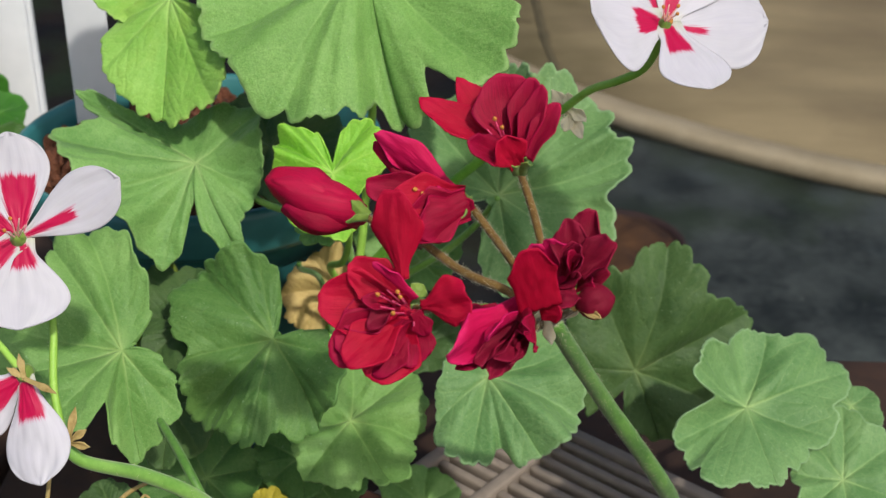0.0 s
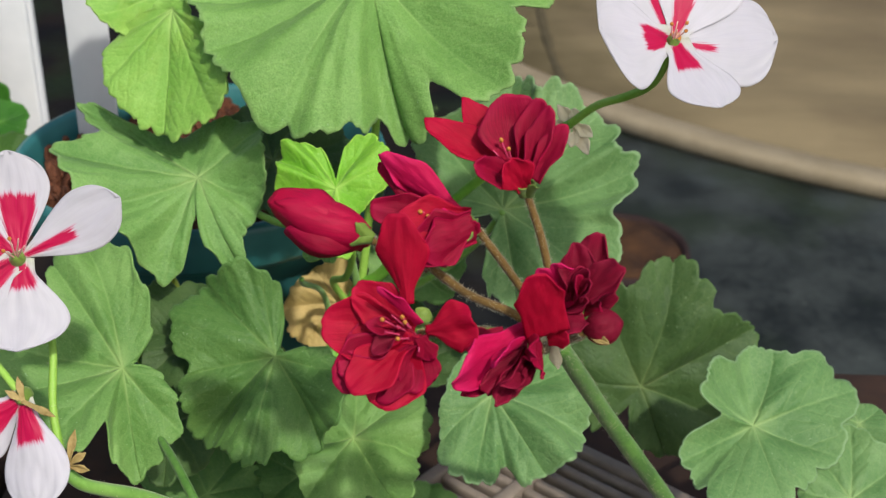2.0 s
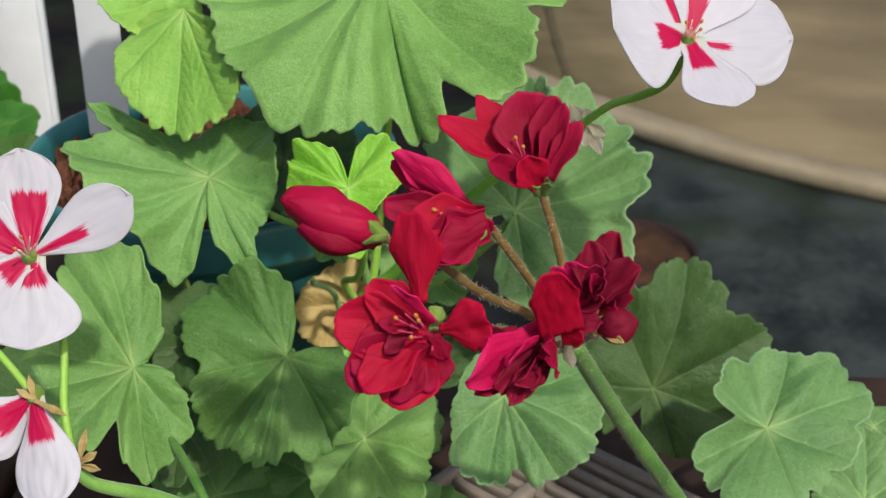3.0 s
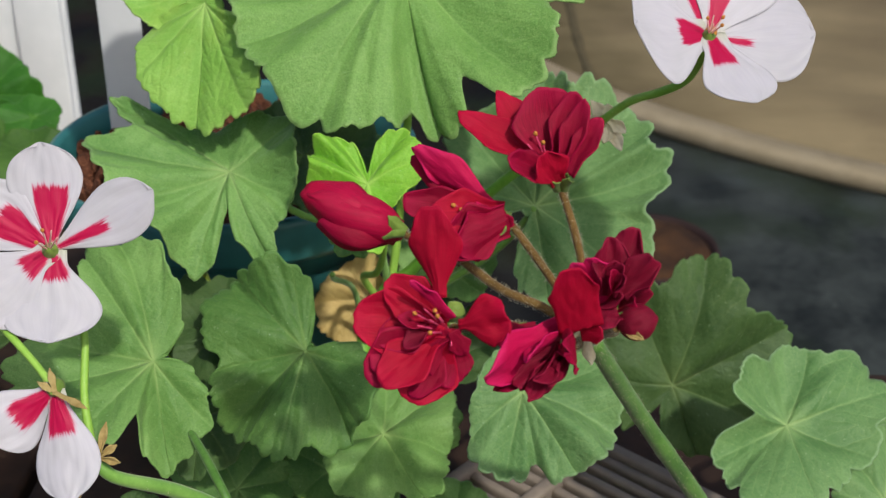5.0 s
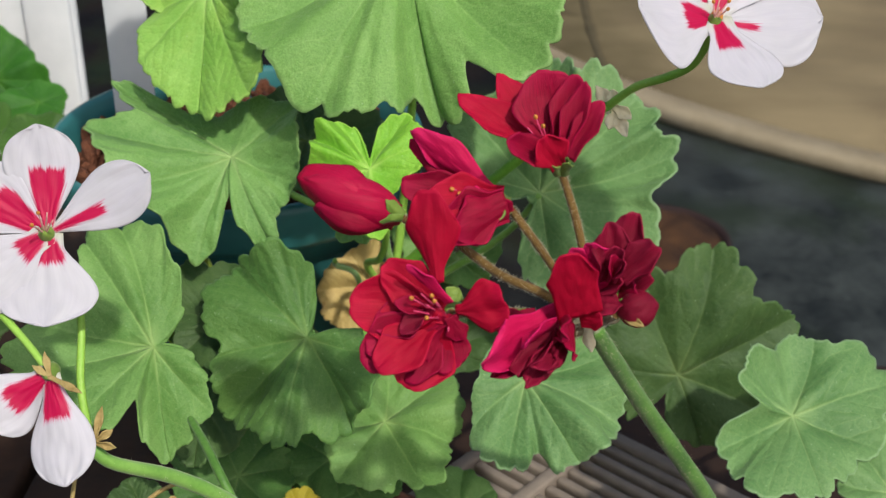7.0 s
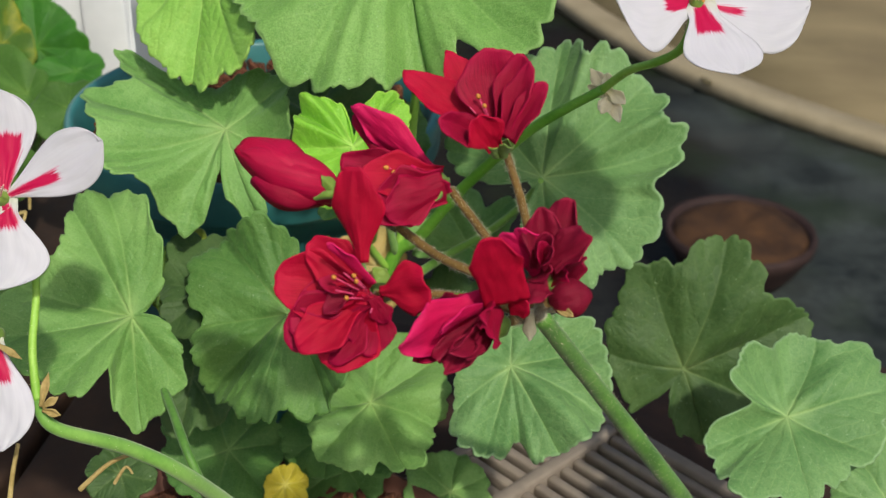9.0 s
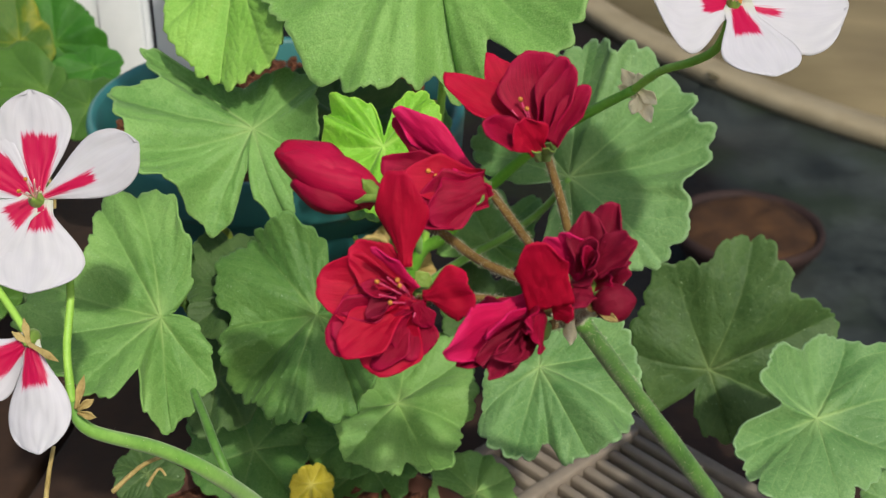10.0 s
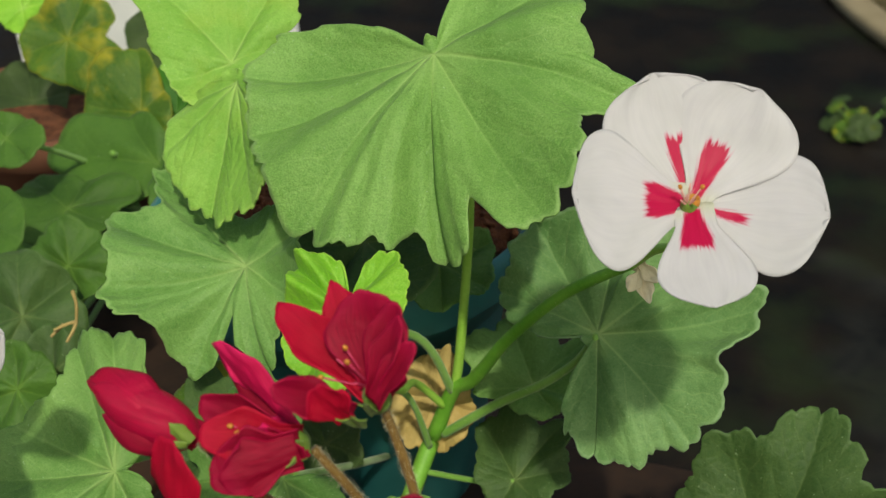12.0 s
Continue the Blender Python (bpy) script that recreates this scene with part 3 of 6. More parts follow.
# mossy joints across the patio
patio = bpy.data.objects["patio"]
for line, r in ((((0.23, 5.77, 0.05), (0.26, 5.06, 0.05), (0.29, 4.44, 0.05), (0.34, 3.93, 0.05)), 0.019), (((-0.28, 5.11, 0.05), (-0.12, 4.87, 0.05), (0.01, 4.81, 0.05), (0.24, 4.73, 0.05)), 0.011)):
    bm = tube_into(bmesh.new(), line, r, r * 0.8, 8, 8, 0.4)
    for v in bm.verts:
        v.co.z = GROUND + 0.05 + (v.co.z - 0.05) * 0.2
    part("joint", bm, MOSS, patio, "dark mossy joint")

# added wall, out of view, with its shade put into the colour
bm = bmesh.new()
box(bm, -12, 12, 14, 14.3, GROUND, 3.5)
tagged(new("wall_north", mesh_of(bm, "wall", WALL_DARK, False)), "unseen far wall behind the patio, shade put into its dark colour", "wall", kind="structure")

# bench that carries the pots
bench = thing("bench", (-0.1, 0.2, GROUND), "dark stained wooden potting bench", "bench")
bm = bmesh.new()
box(bm, -0.16, 0.34, -0.25, 0.56, FLOOR - 0.022, FLOOR, 0.003)
part("board", bm, BENCH_WOOD, bench)
bm = bmesh.new()
box(bm, -0.62, -0.164, -0.25, 0.76, FLOOR - 0.022, FLOOR, 0.003)
part("board", bm, BENCH_WOOD, bench)
for x, y in ((-0.59, -0.22), (0.31, -0.22), (0.31, 0.53), (-0.59, 0.73), (-0.2, 0.73)):
    bm = bmesh.new()
    box(bm, x - 0.022, x + 0.022, y - 0.022, y + 0.022, GROUND, FLOOR - 0.022, 0.003)
    part("leg", bm, BENCH_WOOD, bench)

# teal pot
POT = Vector((-0.0800, 0.5170, FLOOR))
pot = thing("flower_pot", POT, "round teal plastic flower pot filled with bark soil", "pot")
H = 0.128
bm = bmesh.new()
lathe(bm, POT, ((0.0475, 0.0), (0.0497, 0.003), (0.0664, H - 0.022), (0.0675, H - 0.02), (0.0745, H - 0.019), (0.0761, H - 0.016), (0.0769, H - 0.003), (0.0761, H), (0.0740, H + 0.0005), (0.0724, H - 0.002), (0.0713, H - 0.014), (0.0670, H - 0.03), (0.0324, H - 0.032)), 96)
part("pot_wall", bm, TEAL, pot)
bm = bmesh.new()
rng = random.Random(5)
lathe(bm, POT, ((0.0707, H - 0.02), (0.0691, H - 0.014), (0.0324, H - 0.011), (0.002, H - 0.01)), 40)
for _ in range(900):
    r, a = 0.067 * math.sqrt(rng.random()), rng.uniform(0, 6.28)
    s = rng.uniform(0.0013, 0.0042)
    m = Matrix.Translation(POT + Vector((r * math.cos(a), r * math.sin(a), H - 0.011 + rng.uniform(0, 0.004)))) @ Euler((rng.uniform(0, 6), rng.uniform(0, 6), rng.uniform(0, 6))).to_matrix().to_4x4() @ Matrix.Diagonal((s * 1.7, s, s * 0.5, 1))
    bmesh.ops.create_icosphere(bm, subdivisions=1, radius=1, matrix=m)
part("soil", bm, SOIL, pot, "brown bark chips and peat", False)

# brown trough pot under the geraniums
TUB = Vector((-0.035, 0.325, FLOOR))
tub = thing("planter", TUB, "low dark brown planter with dry soil under the leaves", "planter")
bm = bmesh.new()
lathe(bm, TUB, ((0.075, 0.0), (0.085, 0.03), (0.0855, 0.036), (0.083, 0.037), (0.08, 0.03), (0.02, 0.028)), 72)
part("pot_wall", bm, TERRACOTTA, tub)
bm = bmesh.new()
lathe(bm, TUB, ((0.081, 0.02), (0.08, 0.03), (0.04, 0.034), (0.002, 0.036)), 40)
for _ in range(420):
    r, a = 0.077 * math.sqrt(rng.random()), rng.uniform(0, 6.28)
    s = rng.uniform(0.0015, 0.0045)
    m = Matrix.Translation(TUB + Vector((r * math.cos(a), r * math.sin(a), 0.032 + rng.uniform(0, 0.004)))) @ Euler((rng.uniform(0, 6), rng.uniform(0, 6), rng.uniform(0, 6))).to_matrix().to_4x4() @ Matrix.Diagonal((s * 1.7, s, s * 0.6, 1))
    bmesh.ops.create_icosphere(bm, subdivisions=1, radius=1, matrix=m)
part("soil", bm, SOIL, tub, "dark dry soil", False)

# clay pot of the shrub behind
SHRUB = Vector((-0.335, 0.675, FLOOR))
shrub_pot = thing("flower_pot", SHRUB, "reddish terracotta pot of the shrub, half hidden by leaves", "pot")
bm = bmesh.new()
lathe(bm, SHRUB, ((0.045, 0.0), (0.048, 0.004), (0.06, 0.062), (0.066, 0.064), (0.068, 0.08), (0.066, 0.083), (0.062, 0.082), (0.06, 0.07), (0.01, 0.068)), 64)
part("pot_wall", bm, TERRA_RED, shrub_pot)
bm = bmesh.new()
lathe(bm, SHRUB, ((0.0605, 0.065), (0.06, 0.072), (0.03, 0.076), (0.001, 0.078)), 36)
part("soil", bm, SOIL, shrub_pot, "brown soil")

# white board behind the bench, and a white plant label stuck in the pot's soil
board = thing("white_board", (-0.29, 0.80, GROUND), "upright white plastic board standing behind the bench", "board")
bm = bmesh.new()
box(bm, -0.46, -0.2435, 0.79, 0.798, GROUND, 0.75, 0.002)
part("panel", bm, WHITE_PLASTIC, board)
bm = bmesh.new()
box(bm, -0.274, -0.2445, 0.784, 0.7895, GROUND, 0.75, 0.0015)
part("edge_strip", bm, WHITE_PLASTIC, board)
label_bm = box(bmesh.new(), -0.1385, -0.1205, 0.539, 0.541, 0.255, 0.42, 0.0007)
label_thing = thing("plant_label", (-0.1295, 0.540, 0.255), "long white plastic plant label stuck in the soil", "label")
part("label_stick", label_bm, WHITE_PLASTIC, label_thing)

# slotted tray on the bench
TR = Vector((0.078, 0.482, FLOOR))
tray = thing("slotted_tray", TR, "grey-beige slotted plastic tray under the leaves", "tray")
bm = bmesh.new()
turn = Matrix.Translation(TR) @ Matrix.Rotation(radians(-38), 4, "Z")
for k in range(20):
    y0 = -0.004 - 0.0076 * k
    bm2 = bmesh.new()
    box(bm2, -0.028, -0.003, y0 - 0.0042, y0, 0.003, 0.0085, 0.001)
    bm2.transform(turn)
    part("slat", bm2, TRAY, tray)
for k in range(20):
    y0 = -0.004 - 0.0076 * k
    bm2 = bmesh.new()
    box(bm2, 0.003, 0.085, y0 - 0.0042, y0, 0.003, 0.0085, 0.001)
    bm2.transform(turn)
    part("slat", bm2, TRAY, tray)
for x0, x1, y0, y1 in ((-0.034, 0.09, -0.003, 0.003), (0.085, 0.091, -0.16, -0.003), (-0.003, 0.003, -0.16, -0.003), (-0.034, -0.028, -0.16, -0.003)):
    bm2 = bmesh.new()
    box(bm2, x0, x1, y0, y1, 0.0, 0.0105, 0.0012)
    bm2.transform(turn)
    part("bar", bm2, TRAY, tray)

# brown clay pot on the paving below
CLAY = Vector((0.382, 2.836, GROUND))
clay = thing("clay_pot", CLAY, "squat dark brown clay pot on the dark paving", "pot")
bm = bmesh.new()
lathe(bm, CLAY, ((0.121, 0.000), (0.147, 0.035), (0.171, 0.080), (0.179, 0.090), (0.182, 0.107), (0.178, 0.119), (0.171, 0.119), (0.162, 0.107), (0.158, 0.090), (0.013, 0.086)), 72)
part("pot_wall", bm, CLAY_DARK, clay)
bm = bmesh.new()
lathe(bm, CLAY, ((0.161, 0.080), (0.162, 0.104), (0.147, 0.113), (0.121, 0.119), (0.080, 0.125), (0.039, 0.125), (0.001, 0.125)), 48)
for v in bm.verts:
    v.co.z += 0.022 * noise.noise(v.co * 17) * (1 if v.co.z > GROUND + 0.107 else 0)
part("soil", bm, SOIL_DARK, clay, "dark damp soil")


# ---- geranium with white flowers, in the planter ----
white_plant = thing("geranium_plant", (-0.02, 0.36, 0.195), "geranium with white flowers blotched magenta and broad light green leaves", "plant", "geraniums")
red_plant = thing("geranium_plant", (0.02, 0.33, 0.195), "geranium with a cluster of crimson double flowers and scalloped leaves", "plant", "geraniums")

leaf(white_plant, (-0.0020, 0.4331, 0.3803), (-0.0589, -0.6129, 0.7880), [(-179, 58, 0.03, -13), (-174.5, 50, 0.02, -14), (-168, 57, 0.03, -14), (-160.5, 61, 0.03, -9), (-155, 58.5, 0.03, -6), (-150, 46, 0.02, -4), (-141, 61, 0.03, -1), (-132, 63, 0.03, 1), (-123, 62, 0.04, 0), (-113.5, 57, 0.03, -2), (-107, 51, 0.02, -4), (-99, 50, 0.03, -5), (-91, 59, 0.03, -6), (-84, 62, 0.04, -6), (-74, 45, 0.03, -5), (-55, 44, 0.04, -3), (-30, 42, 0.04, 0), (-4, 39, 0.0, 0), (8, 5, 0.0, 0), (68, 5, 0.0, 0), (78, 22, 0.0, 2), (86, 40, 0.03, 0), (93, 52, 0.03, 0), (105, 59, 0.04, 0), (119, 57, 0.04, 0), (127, 60, 0.04, 0), (139, 59.5, 0.04, 0), (146, 58, 0.03, 1), (156, 64, 0.04, 0), (165.5, 63.5, 0.04, -6), (173, 59.5, 0.04, -12)], LEAF_LIGHT, wave=0.07, fine=True, label="broad light green scalloped leaf with pale veins", seed=1, pleat=0.19, veins=(-164, -134, -88, -42, 108, 130, 157))
leaf(white_plant, (-0.0665, 0.4330, 0.3650), (-0.3512, -0.6823, 0.6422), [(-175, 40, 0.03, -3.5), (-167, 42, 0.03, -5), (-158, 45, 0.03, -6), (-152, 43.5, 0.03, -6), (-148, 41, 0.03, -5), (-145, 43.8, 0.03, -4.5), (-132, 40, 0.03, -2), (-122, 34.5, 0.03, 0), (-113, 26, 0.03, 1), (-104, 20, 0, 4), (-94, 7, 0, 0), (0, 4, 0, 0), (98, 7, 0, 0), (112, 13.5, 0, 0), (129, 20.5, 0, 1), (146, 27.6, 0.03, 2), (160, 33, 0.03, 2), (178, 38, 0.03, -1)], LEAF_LIME, fine=True, wave=0.03, pleat=0.03, label="drooping lime-green leaf mottled with yellow", seed=2, veins=(-165, -140, -118, 130, 158))
leaf(white_plant, (-0.0759, 0.4466, 0.3649), (0.2519, -0.6046, 0.7557), [(-65.8, 11.6, 0.066, -0.0), (-50.3, 26.9, 0.11, -0.0), (-27.4, 42.7, 0.11, -0.0), (3.8, 47.7, 0.11, 0.0), (38.8, 46.8, 0.11, 0.0), (70.0, 28.8, 0.088, 0.0), (107.3, 20.1, 0.5, 0.0)], LEAF_LIME, wave=0.06, pleat=0.04, fine=True, label="light green leaf curling over its fold", seed=21)
leaf(red_plant, (-0.0570, 0.4095, 0.3158), (-0.0216, -0.5134, 0.8579), [(-178, 12.0, 0.0, -2.0), (-171, 26.0, 0.03, -7.0), (-160, 32.6, 0.03, -12.0), (-147, 32.6, 0.03, -8.0), (-137, 26.8, 0.03, -5.0), (-123, 26.2, 0.03, -2.0), (-103, 24.7, 0.03, 6.0), (-77, 24.2, 0.03, 14.0), (-47, 25.2, 0.03, 10.0), (-26, 23.1, 0.03, 4.0), (-8, 20.0, 0.03, 0.0), (20, 18.0, 0.0, 0.0), (44, 22.0, 0.0, 0.0), (54, 31.5, 0.03, 2.0), (56, 48.3, 0.03, 2.0), (61, 53.6, 0.03, 2.0), (67, 46.2, 0.03, 3.0), (74, 35.7, 0.03, 5.0), (84, 41.0, 0.03, 8.0), (90, 47.8, 0.03, 10.0), (104, 41.5, 0.03, 15.0), (115, 37.8, 0.03, 17.0), (126, 43.1, 0.03, 16.0), (137, 38.9, 0.03, 10.0), (147, 32.6, 0.03, 3.0), (158, 34.6, 0.03, -6.0), (166, 36.8, 0.03, -8.0), (173, 31.5, 0.03, -8.0), (177, 15.0, 0.0, -3.0)], LEAF_PALE, wave=0.06, fine=True, label="green lobed leaf hanging over the teal pot", seed=3, pleat=0.085, veins=(-152, -110, -50, 60, 92, 122, 166))
leaf(red_plant, (-0.0697, 0.3481, 0.2814), (0.0679, -0.5569, 0.8278), [(-174, 34, 0.03, -10), (-162, 30.5, 0.03, -10), (-144, 26.5, 0.03, -5), (-124, 20, 0.02, 0), (-100, 12.5, 0.0, 0), (-72, 3, 0.0, 0), (-50, 5, 0.0, 0), (-34, 15, 0.02, 2), (-14, 26, 0.03, 4), (-4, 38, 0.03, 5), (5, 41, 0.05, 4), (18, 45, 0.04, 4), (27, 46, 0.05, 3), (36, 42, 0.03, 2), (45, 34.5, 0.02, 0), (55, 31.5, 0.02, 0), (66, 35, 0.03, 0), (80, 39.5, 0.04, 0), (95, 44.5, 0.05, 0), (108, 42, 0.04, 0), (123, 36, 0.04, 0), (141, 31.5, 0.04, 3), (157, 30.5, 0.02, 7), (165.5, 18.5, 0.0, 5), (174, 30, 0.02, -4)], LEAF_MID, wave=0.06, fine=True, label="cupped green leaf with a folded margin", seed=4, pleat=0.075, veins=(-172, -140, 12, 32, 76, 104, 140))
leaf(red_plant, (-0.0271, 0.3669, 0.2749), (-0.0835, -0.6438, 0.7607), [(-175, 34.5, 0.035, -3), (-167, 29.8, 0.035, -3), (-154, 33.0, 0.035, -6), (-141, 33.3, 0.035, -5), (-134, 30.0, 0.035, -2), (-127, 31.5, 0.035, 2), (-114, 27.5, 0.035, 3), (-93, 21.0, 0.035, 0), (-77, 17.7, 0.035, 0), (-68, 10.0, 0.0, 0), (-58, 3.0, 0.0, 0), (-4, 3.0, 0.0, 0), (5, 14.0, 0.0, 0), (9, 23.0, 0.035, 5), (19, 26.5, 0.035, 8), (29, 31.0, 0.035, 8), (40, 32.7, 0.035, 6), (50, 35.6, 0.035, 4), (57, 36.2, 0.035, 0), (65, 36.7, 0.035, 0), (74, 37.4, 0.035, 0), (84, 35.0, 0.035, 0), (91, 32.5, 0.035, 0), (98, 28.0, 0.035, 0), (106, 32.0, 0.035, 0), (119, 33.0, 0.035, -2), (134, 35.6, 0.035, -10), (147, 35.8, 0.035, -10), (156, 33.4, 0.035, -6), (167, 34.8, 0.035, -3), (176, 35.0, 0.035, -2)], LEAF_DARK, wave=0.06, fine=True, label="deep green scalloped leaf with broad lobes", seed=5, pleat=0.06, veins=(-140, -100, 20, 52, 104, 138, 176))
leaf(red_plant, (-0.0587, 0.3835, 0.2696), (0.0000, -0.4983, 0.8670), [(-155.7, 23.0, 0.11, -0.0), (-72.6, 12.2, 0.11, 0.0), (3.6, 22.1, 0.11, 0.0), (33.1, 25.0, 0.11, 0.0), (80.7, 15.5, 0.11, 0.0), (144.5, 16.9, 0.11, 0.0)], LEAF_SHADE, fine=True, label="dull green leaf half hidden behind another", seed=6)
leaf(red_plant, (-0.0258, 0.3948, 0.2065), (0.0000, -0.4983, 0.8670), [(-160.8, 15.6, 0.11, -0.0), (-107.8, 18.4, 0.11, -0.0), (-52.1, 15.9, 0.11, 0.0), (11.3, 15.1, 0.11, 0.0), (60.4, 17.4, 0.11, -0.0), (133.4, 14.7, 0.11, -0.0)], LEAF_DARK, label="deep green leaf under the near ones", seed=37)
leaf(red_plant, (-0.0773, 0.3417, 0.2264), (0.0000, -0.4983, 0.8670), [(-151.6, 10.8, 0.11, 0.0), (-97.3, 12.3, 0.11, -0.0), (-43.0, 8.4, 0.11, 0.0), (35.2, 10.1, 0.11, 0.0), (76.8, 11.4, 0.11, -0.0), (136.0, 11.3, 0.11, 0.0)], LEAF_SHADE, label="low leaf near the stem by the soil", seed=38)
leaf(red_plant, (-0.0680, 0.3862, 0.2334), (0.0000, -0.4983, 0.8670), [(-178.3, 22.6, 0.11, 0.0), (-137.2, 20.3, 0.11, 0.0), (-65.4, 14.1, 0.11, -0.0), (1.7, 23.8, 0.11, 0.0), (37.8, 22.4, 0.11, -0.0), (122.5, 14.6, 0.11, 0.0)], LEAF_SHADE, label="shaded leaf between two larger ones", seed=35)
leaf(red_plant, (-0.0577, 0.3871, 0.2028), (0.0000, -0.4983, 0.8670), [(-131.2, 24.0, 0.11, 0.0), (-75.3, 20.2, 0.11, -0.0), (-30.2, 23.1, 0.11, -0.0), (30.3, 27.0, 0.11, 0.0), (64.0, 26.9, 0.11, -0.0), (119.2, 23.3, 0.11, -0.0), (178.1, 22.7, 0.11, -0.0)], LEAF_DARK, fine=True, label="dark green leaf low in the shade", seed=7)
leaf(red_plant, (-0.0045, 0.3785, 0.2357), (0.0000, -0.4983, 0.8670), [(-173, 25.8, 0.035, 0), (-164, 21.4, 0.035, 0), (-152, 26.0, 0.035, 0), (-136, 29.0, 0.035, 0), (-123, 27.0, 0.035, 0), (-111, 25.0, 0.035, 0), (-99, 22.0, 0.035, 0), (-87, 26.0, 0.035, 0), (-70, 27.5, 0.035, 0), (-56, 27.8, 0.035, 0), (-33, 30.0, 0.035, 0), (-9, 26.5, 0.035, 0), (8, 23.5, 0.035, 0), (30, 16.0, 0.0, 0), (60, 12.0, 0.0, 0), (94, 18.0, 0.035, 0), (121, 22.0, 0.035, 0), (146, 25.0, 0.035, 0), (166, 25.5, 0.035, 0)], LEAF_MID, wave=0.07, fine=True, label="small green leaf with a bright front lobe", seed=8, pleat=0.13, veins=(-146, -100, -47, 0, 100, 146))
leaf(red_plant, (0.0413, 0.3759, 0.2573), (0.0499, -0.5993, 0.7990), [(-164, 32.0, 0.035, -2), (-152, 32.0, 0.035, 0), (-132, 35.0, 0.035, 0), (-117, 34.0, 0.035, 0), (-101, 32.0, 0.035, 0), (-71, 31.0, 0.035, 0), (-60, 29.5, 0.035, 0), (-46, 23.0, 0.035, 0), (-25, 17.5, 0.035, 0), (25, 16.0, 0.0, 0), (60, 15.0, 0.0, 0), (88, 15.0, 0.0, 0), (116, 20.0, 0.035, 0), (138, 29.0, 0.035, 0), (148, 32.0, 0.035, 0), (165, 32.0, 0.035, 2), (177, 30.5, 0.035, 1), (-171, 24.0, 0.035, -4)], LEAF_BLUE, cup=1, wave=0.09, fine=True, label="folded grey-green leaf seen from its edge", seed=9, pleat=0.14, veins=(-150, -112, -74, 0, 128, 166))
leaf(white_plant, (0.0441, 0.4406, 0.2917), (-0.0894, -0.7568, 0.6475), [(-180, 31.5, 0.035, 0), (-170, 37, 0.035, 0), (-160, 39, 0.035, 0), (-151, 41, 0.035, 0), (-143, 43, 0.035, 0), (-134, 40.5, 0.035, 0), (-121, 44, 0.035, 0), (-106, 44.5, 0.035, 0), (-97, 43, 0.035, 0), (-90, 40.2, 0.035, 3), (-79, 49, 0.035, 0), (-66, 51.5, 0.035, 0), (-58, 46, 0.035, 3), (-52, 51.5, 0.035, 0), (-40, 50, 0.035, 0), (-28, 51, 0.035, 0), (-18, 50.5, 0.035, 0), (-13, 45, 0.035, 3), (-8, 50.5, 0.035, 0), (3, 52.5, 0.035, 0), (12, 48.5, 0.035, 0), (24, 44, 0.035, 0), (34, 40, 0.035, 0), (47, 43.5, 0.035, 0), (58, 42, 0.035, 0), (66, 37.5, 0.035, 0), (77, 37.5, 0.035, 0), (85, 35, 0.035, 0), (93, 31, 0.035, 0), (103, 20, 0, 0), (112, 5, 0, 0), (158, 5, 0, 0), (166, 17, 0, 0), (172, 26, 0.035, 0)], LEAF_BLUE, wave=0.06, fine=True, label="large deep green leaf with wide round lobes", seed=10, pleat=0.1, veins=(-165, -121, -72, -40, 3, 47, 80))
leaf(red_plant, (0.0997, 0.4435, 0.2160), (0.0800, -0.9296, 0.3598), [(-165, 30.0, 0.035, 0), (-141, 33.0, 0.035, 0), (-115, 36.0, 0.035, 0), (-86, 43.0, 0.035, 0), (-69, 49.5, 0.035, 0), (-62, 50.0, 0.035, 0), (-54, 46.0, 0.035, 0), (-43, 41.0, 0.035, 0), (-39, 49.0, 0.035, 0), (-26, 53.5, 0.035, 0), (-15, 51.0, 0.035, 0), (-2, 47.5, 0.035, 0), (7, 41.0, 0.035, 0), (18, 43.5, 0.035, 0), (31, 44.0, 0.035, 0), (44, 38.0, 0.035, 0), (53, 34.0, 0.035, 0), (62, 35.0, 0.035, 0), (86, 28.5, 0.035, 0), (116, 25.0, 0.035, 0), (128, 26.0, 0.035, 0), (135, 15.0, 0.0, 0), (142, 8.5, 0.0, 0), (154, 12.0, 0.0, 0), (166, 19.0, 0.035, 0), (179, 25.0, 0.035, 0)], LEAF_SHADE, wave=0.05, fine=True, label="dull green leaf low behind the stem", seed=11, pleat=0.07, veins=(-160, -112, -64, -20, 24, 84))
leaf(red_plant, (0.1280, 0.3810, 0.2440), (0.0380, -0.4509, 0.8918), [(-172.5, 29.7, 0.11, -0.0), (-141.3, 26.3, 0.11, -0.0), (-112.7, 28.9, 0.132, -0.0), (-70.2, 40.5, 0.066, 0.0), (-51.2, 38.7, 0.088, 0.0), (-28.2, 29.4, 0.198, 2.6), (67.8, 20.6, 0.5, 16.2), (111.5, 28.8, 0.066, -1.4), (126.4, 31.1, 0.088, -0.0), (144.3, 35.1, 0.066, 6.6)], LEAF_BLUE, wave=0.08, fine=True, label="rounded grey-green leaf with pale veins", seed=12)
leaf(red_plant, (0.1605, 0.3691, 0.2241), (0.0000, -0.4983, 0.8670), [(-178.0, 17.1, 0.11, -0.0), (-106.9, 17.3, 0.11, -0.0), (-52.8, 24.3, 0.11, 0.0), (-8.9, 27.6, 0.11, 0.0), (29.8, 20.1, 0.11, 0.0), (86.1, 17.3, 0.11, 0.0), (129.1, 19.3, 0.11, 0.0)], LEAF_BLUE, fine=True, label="grey-green leaf at the bench's edge", seed=13)
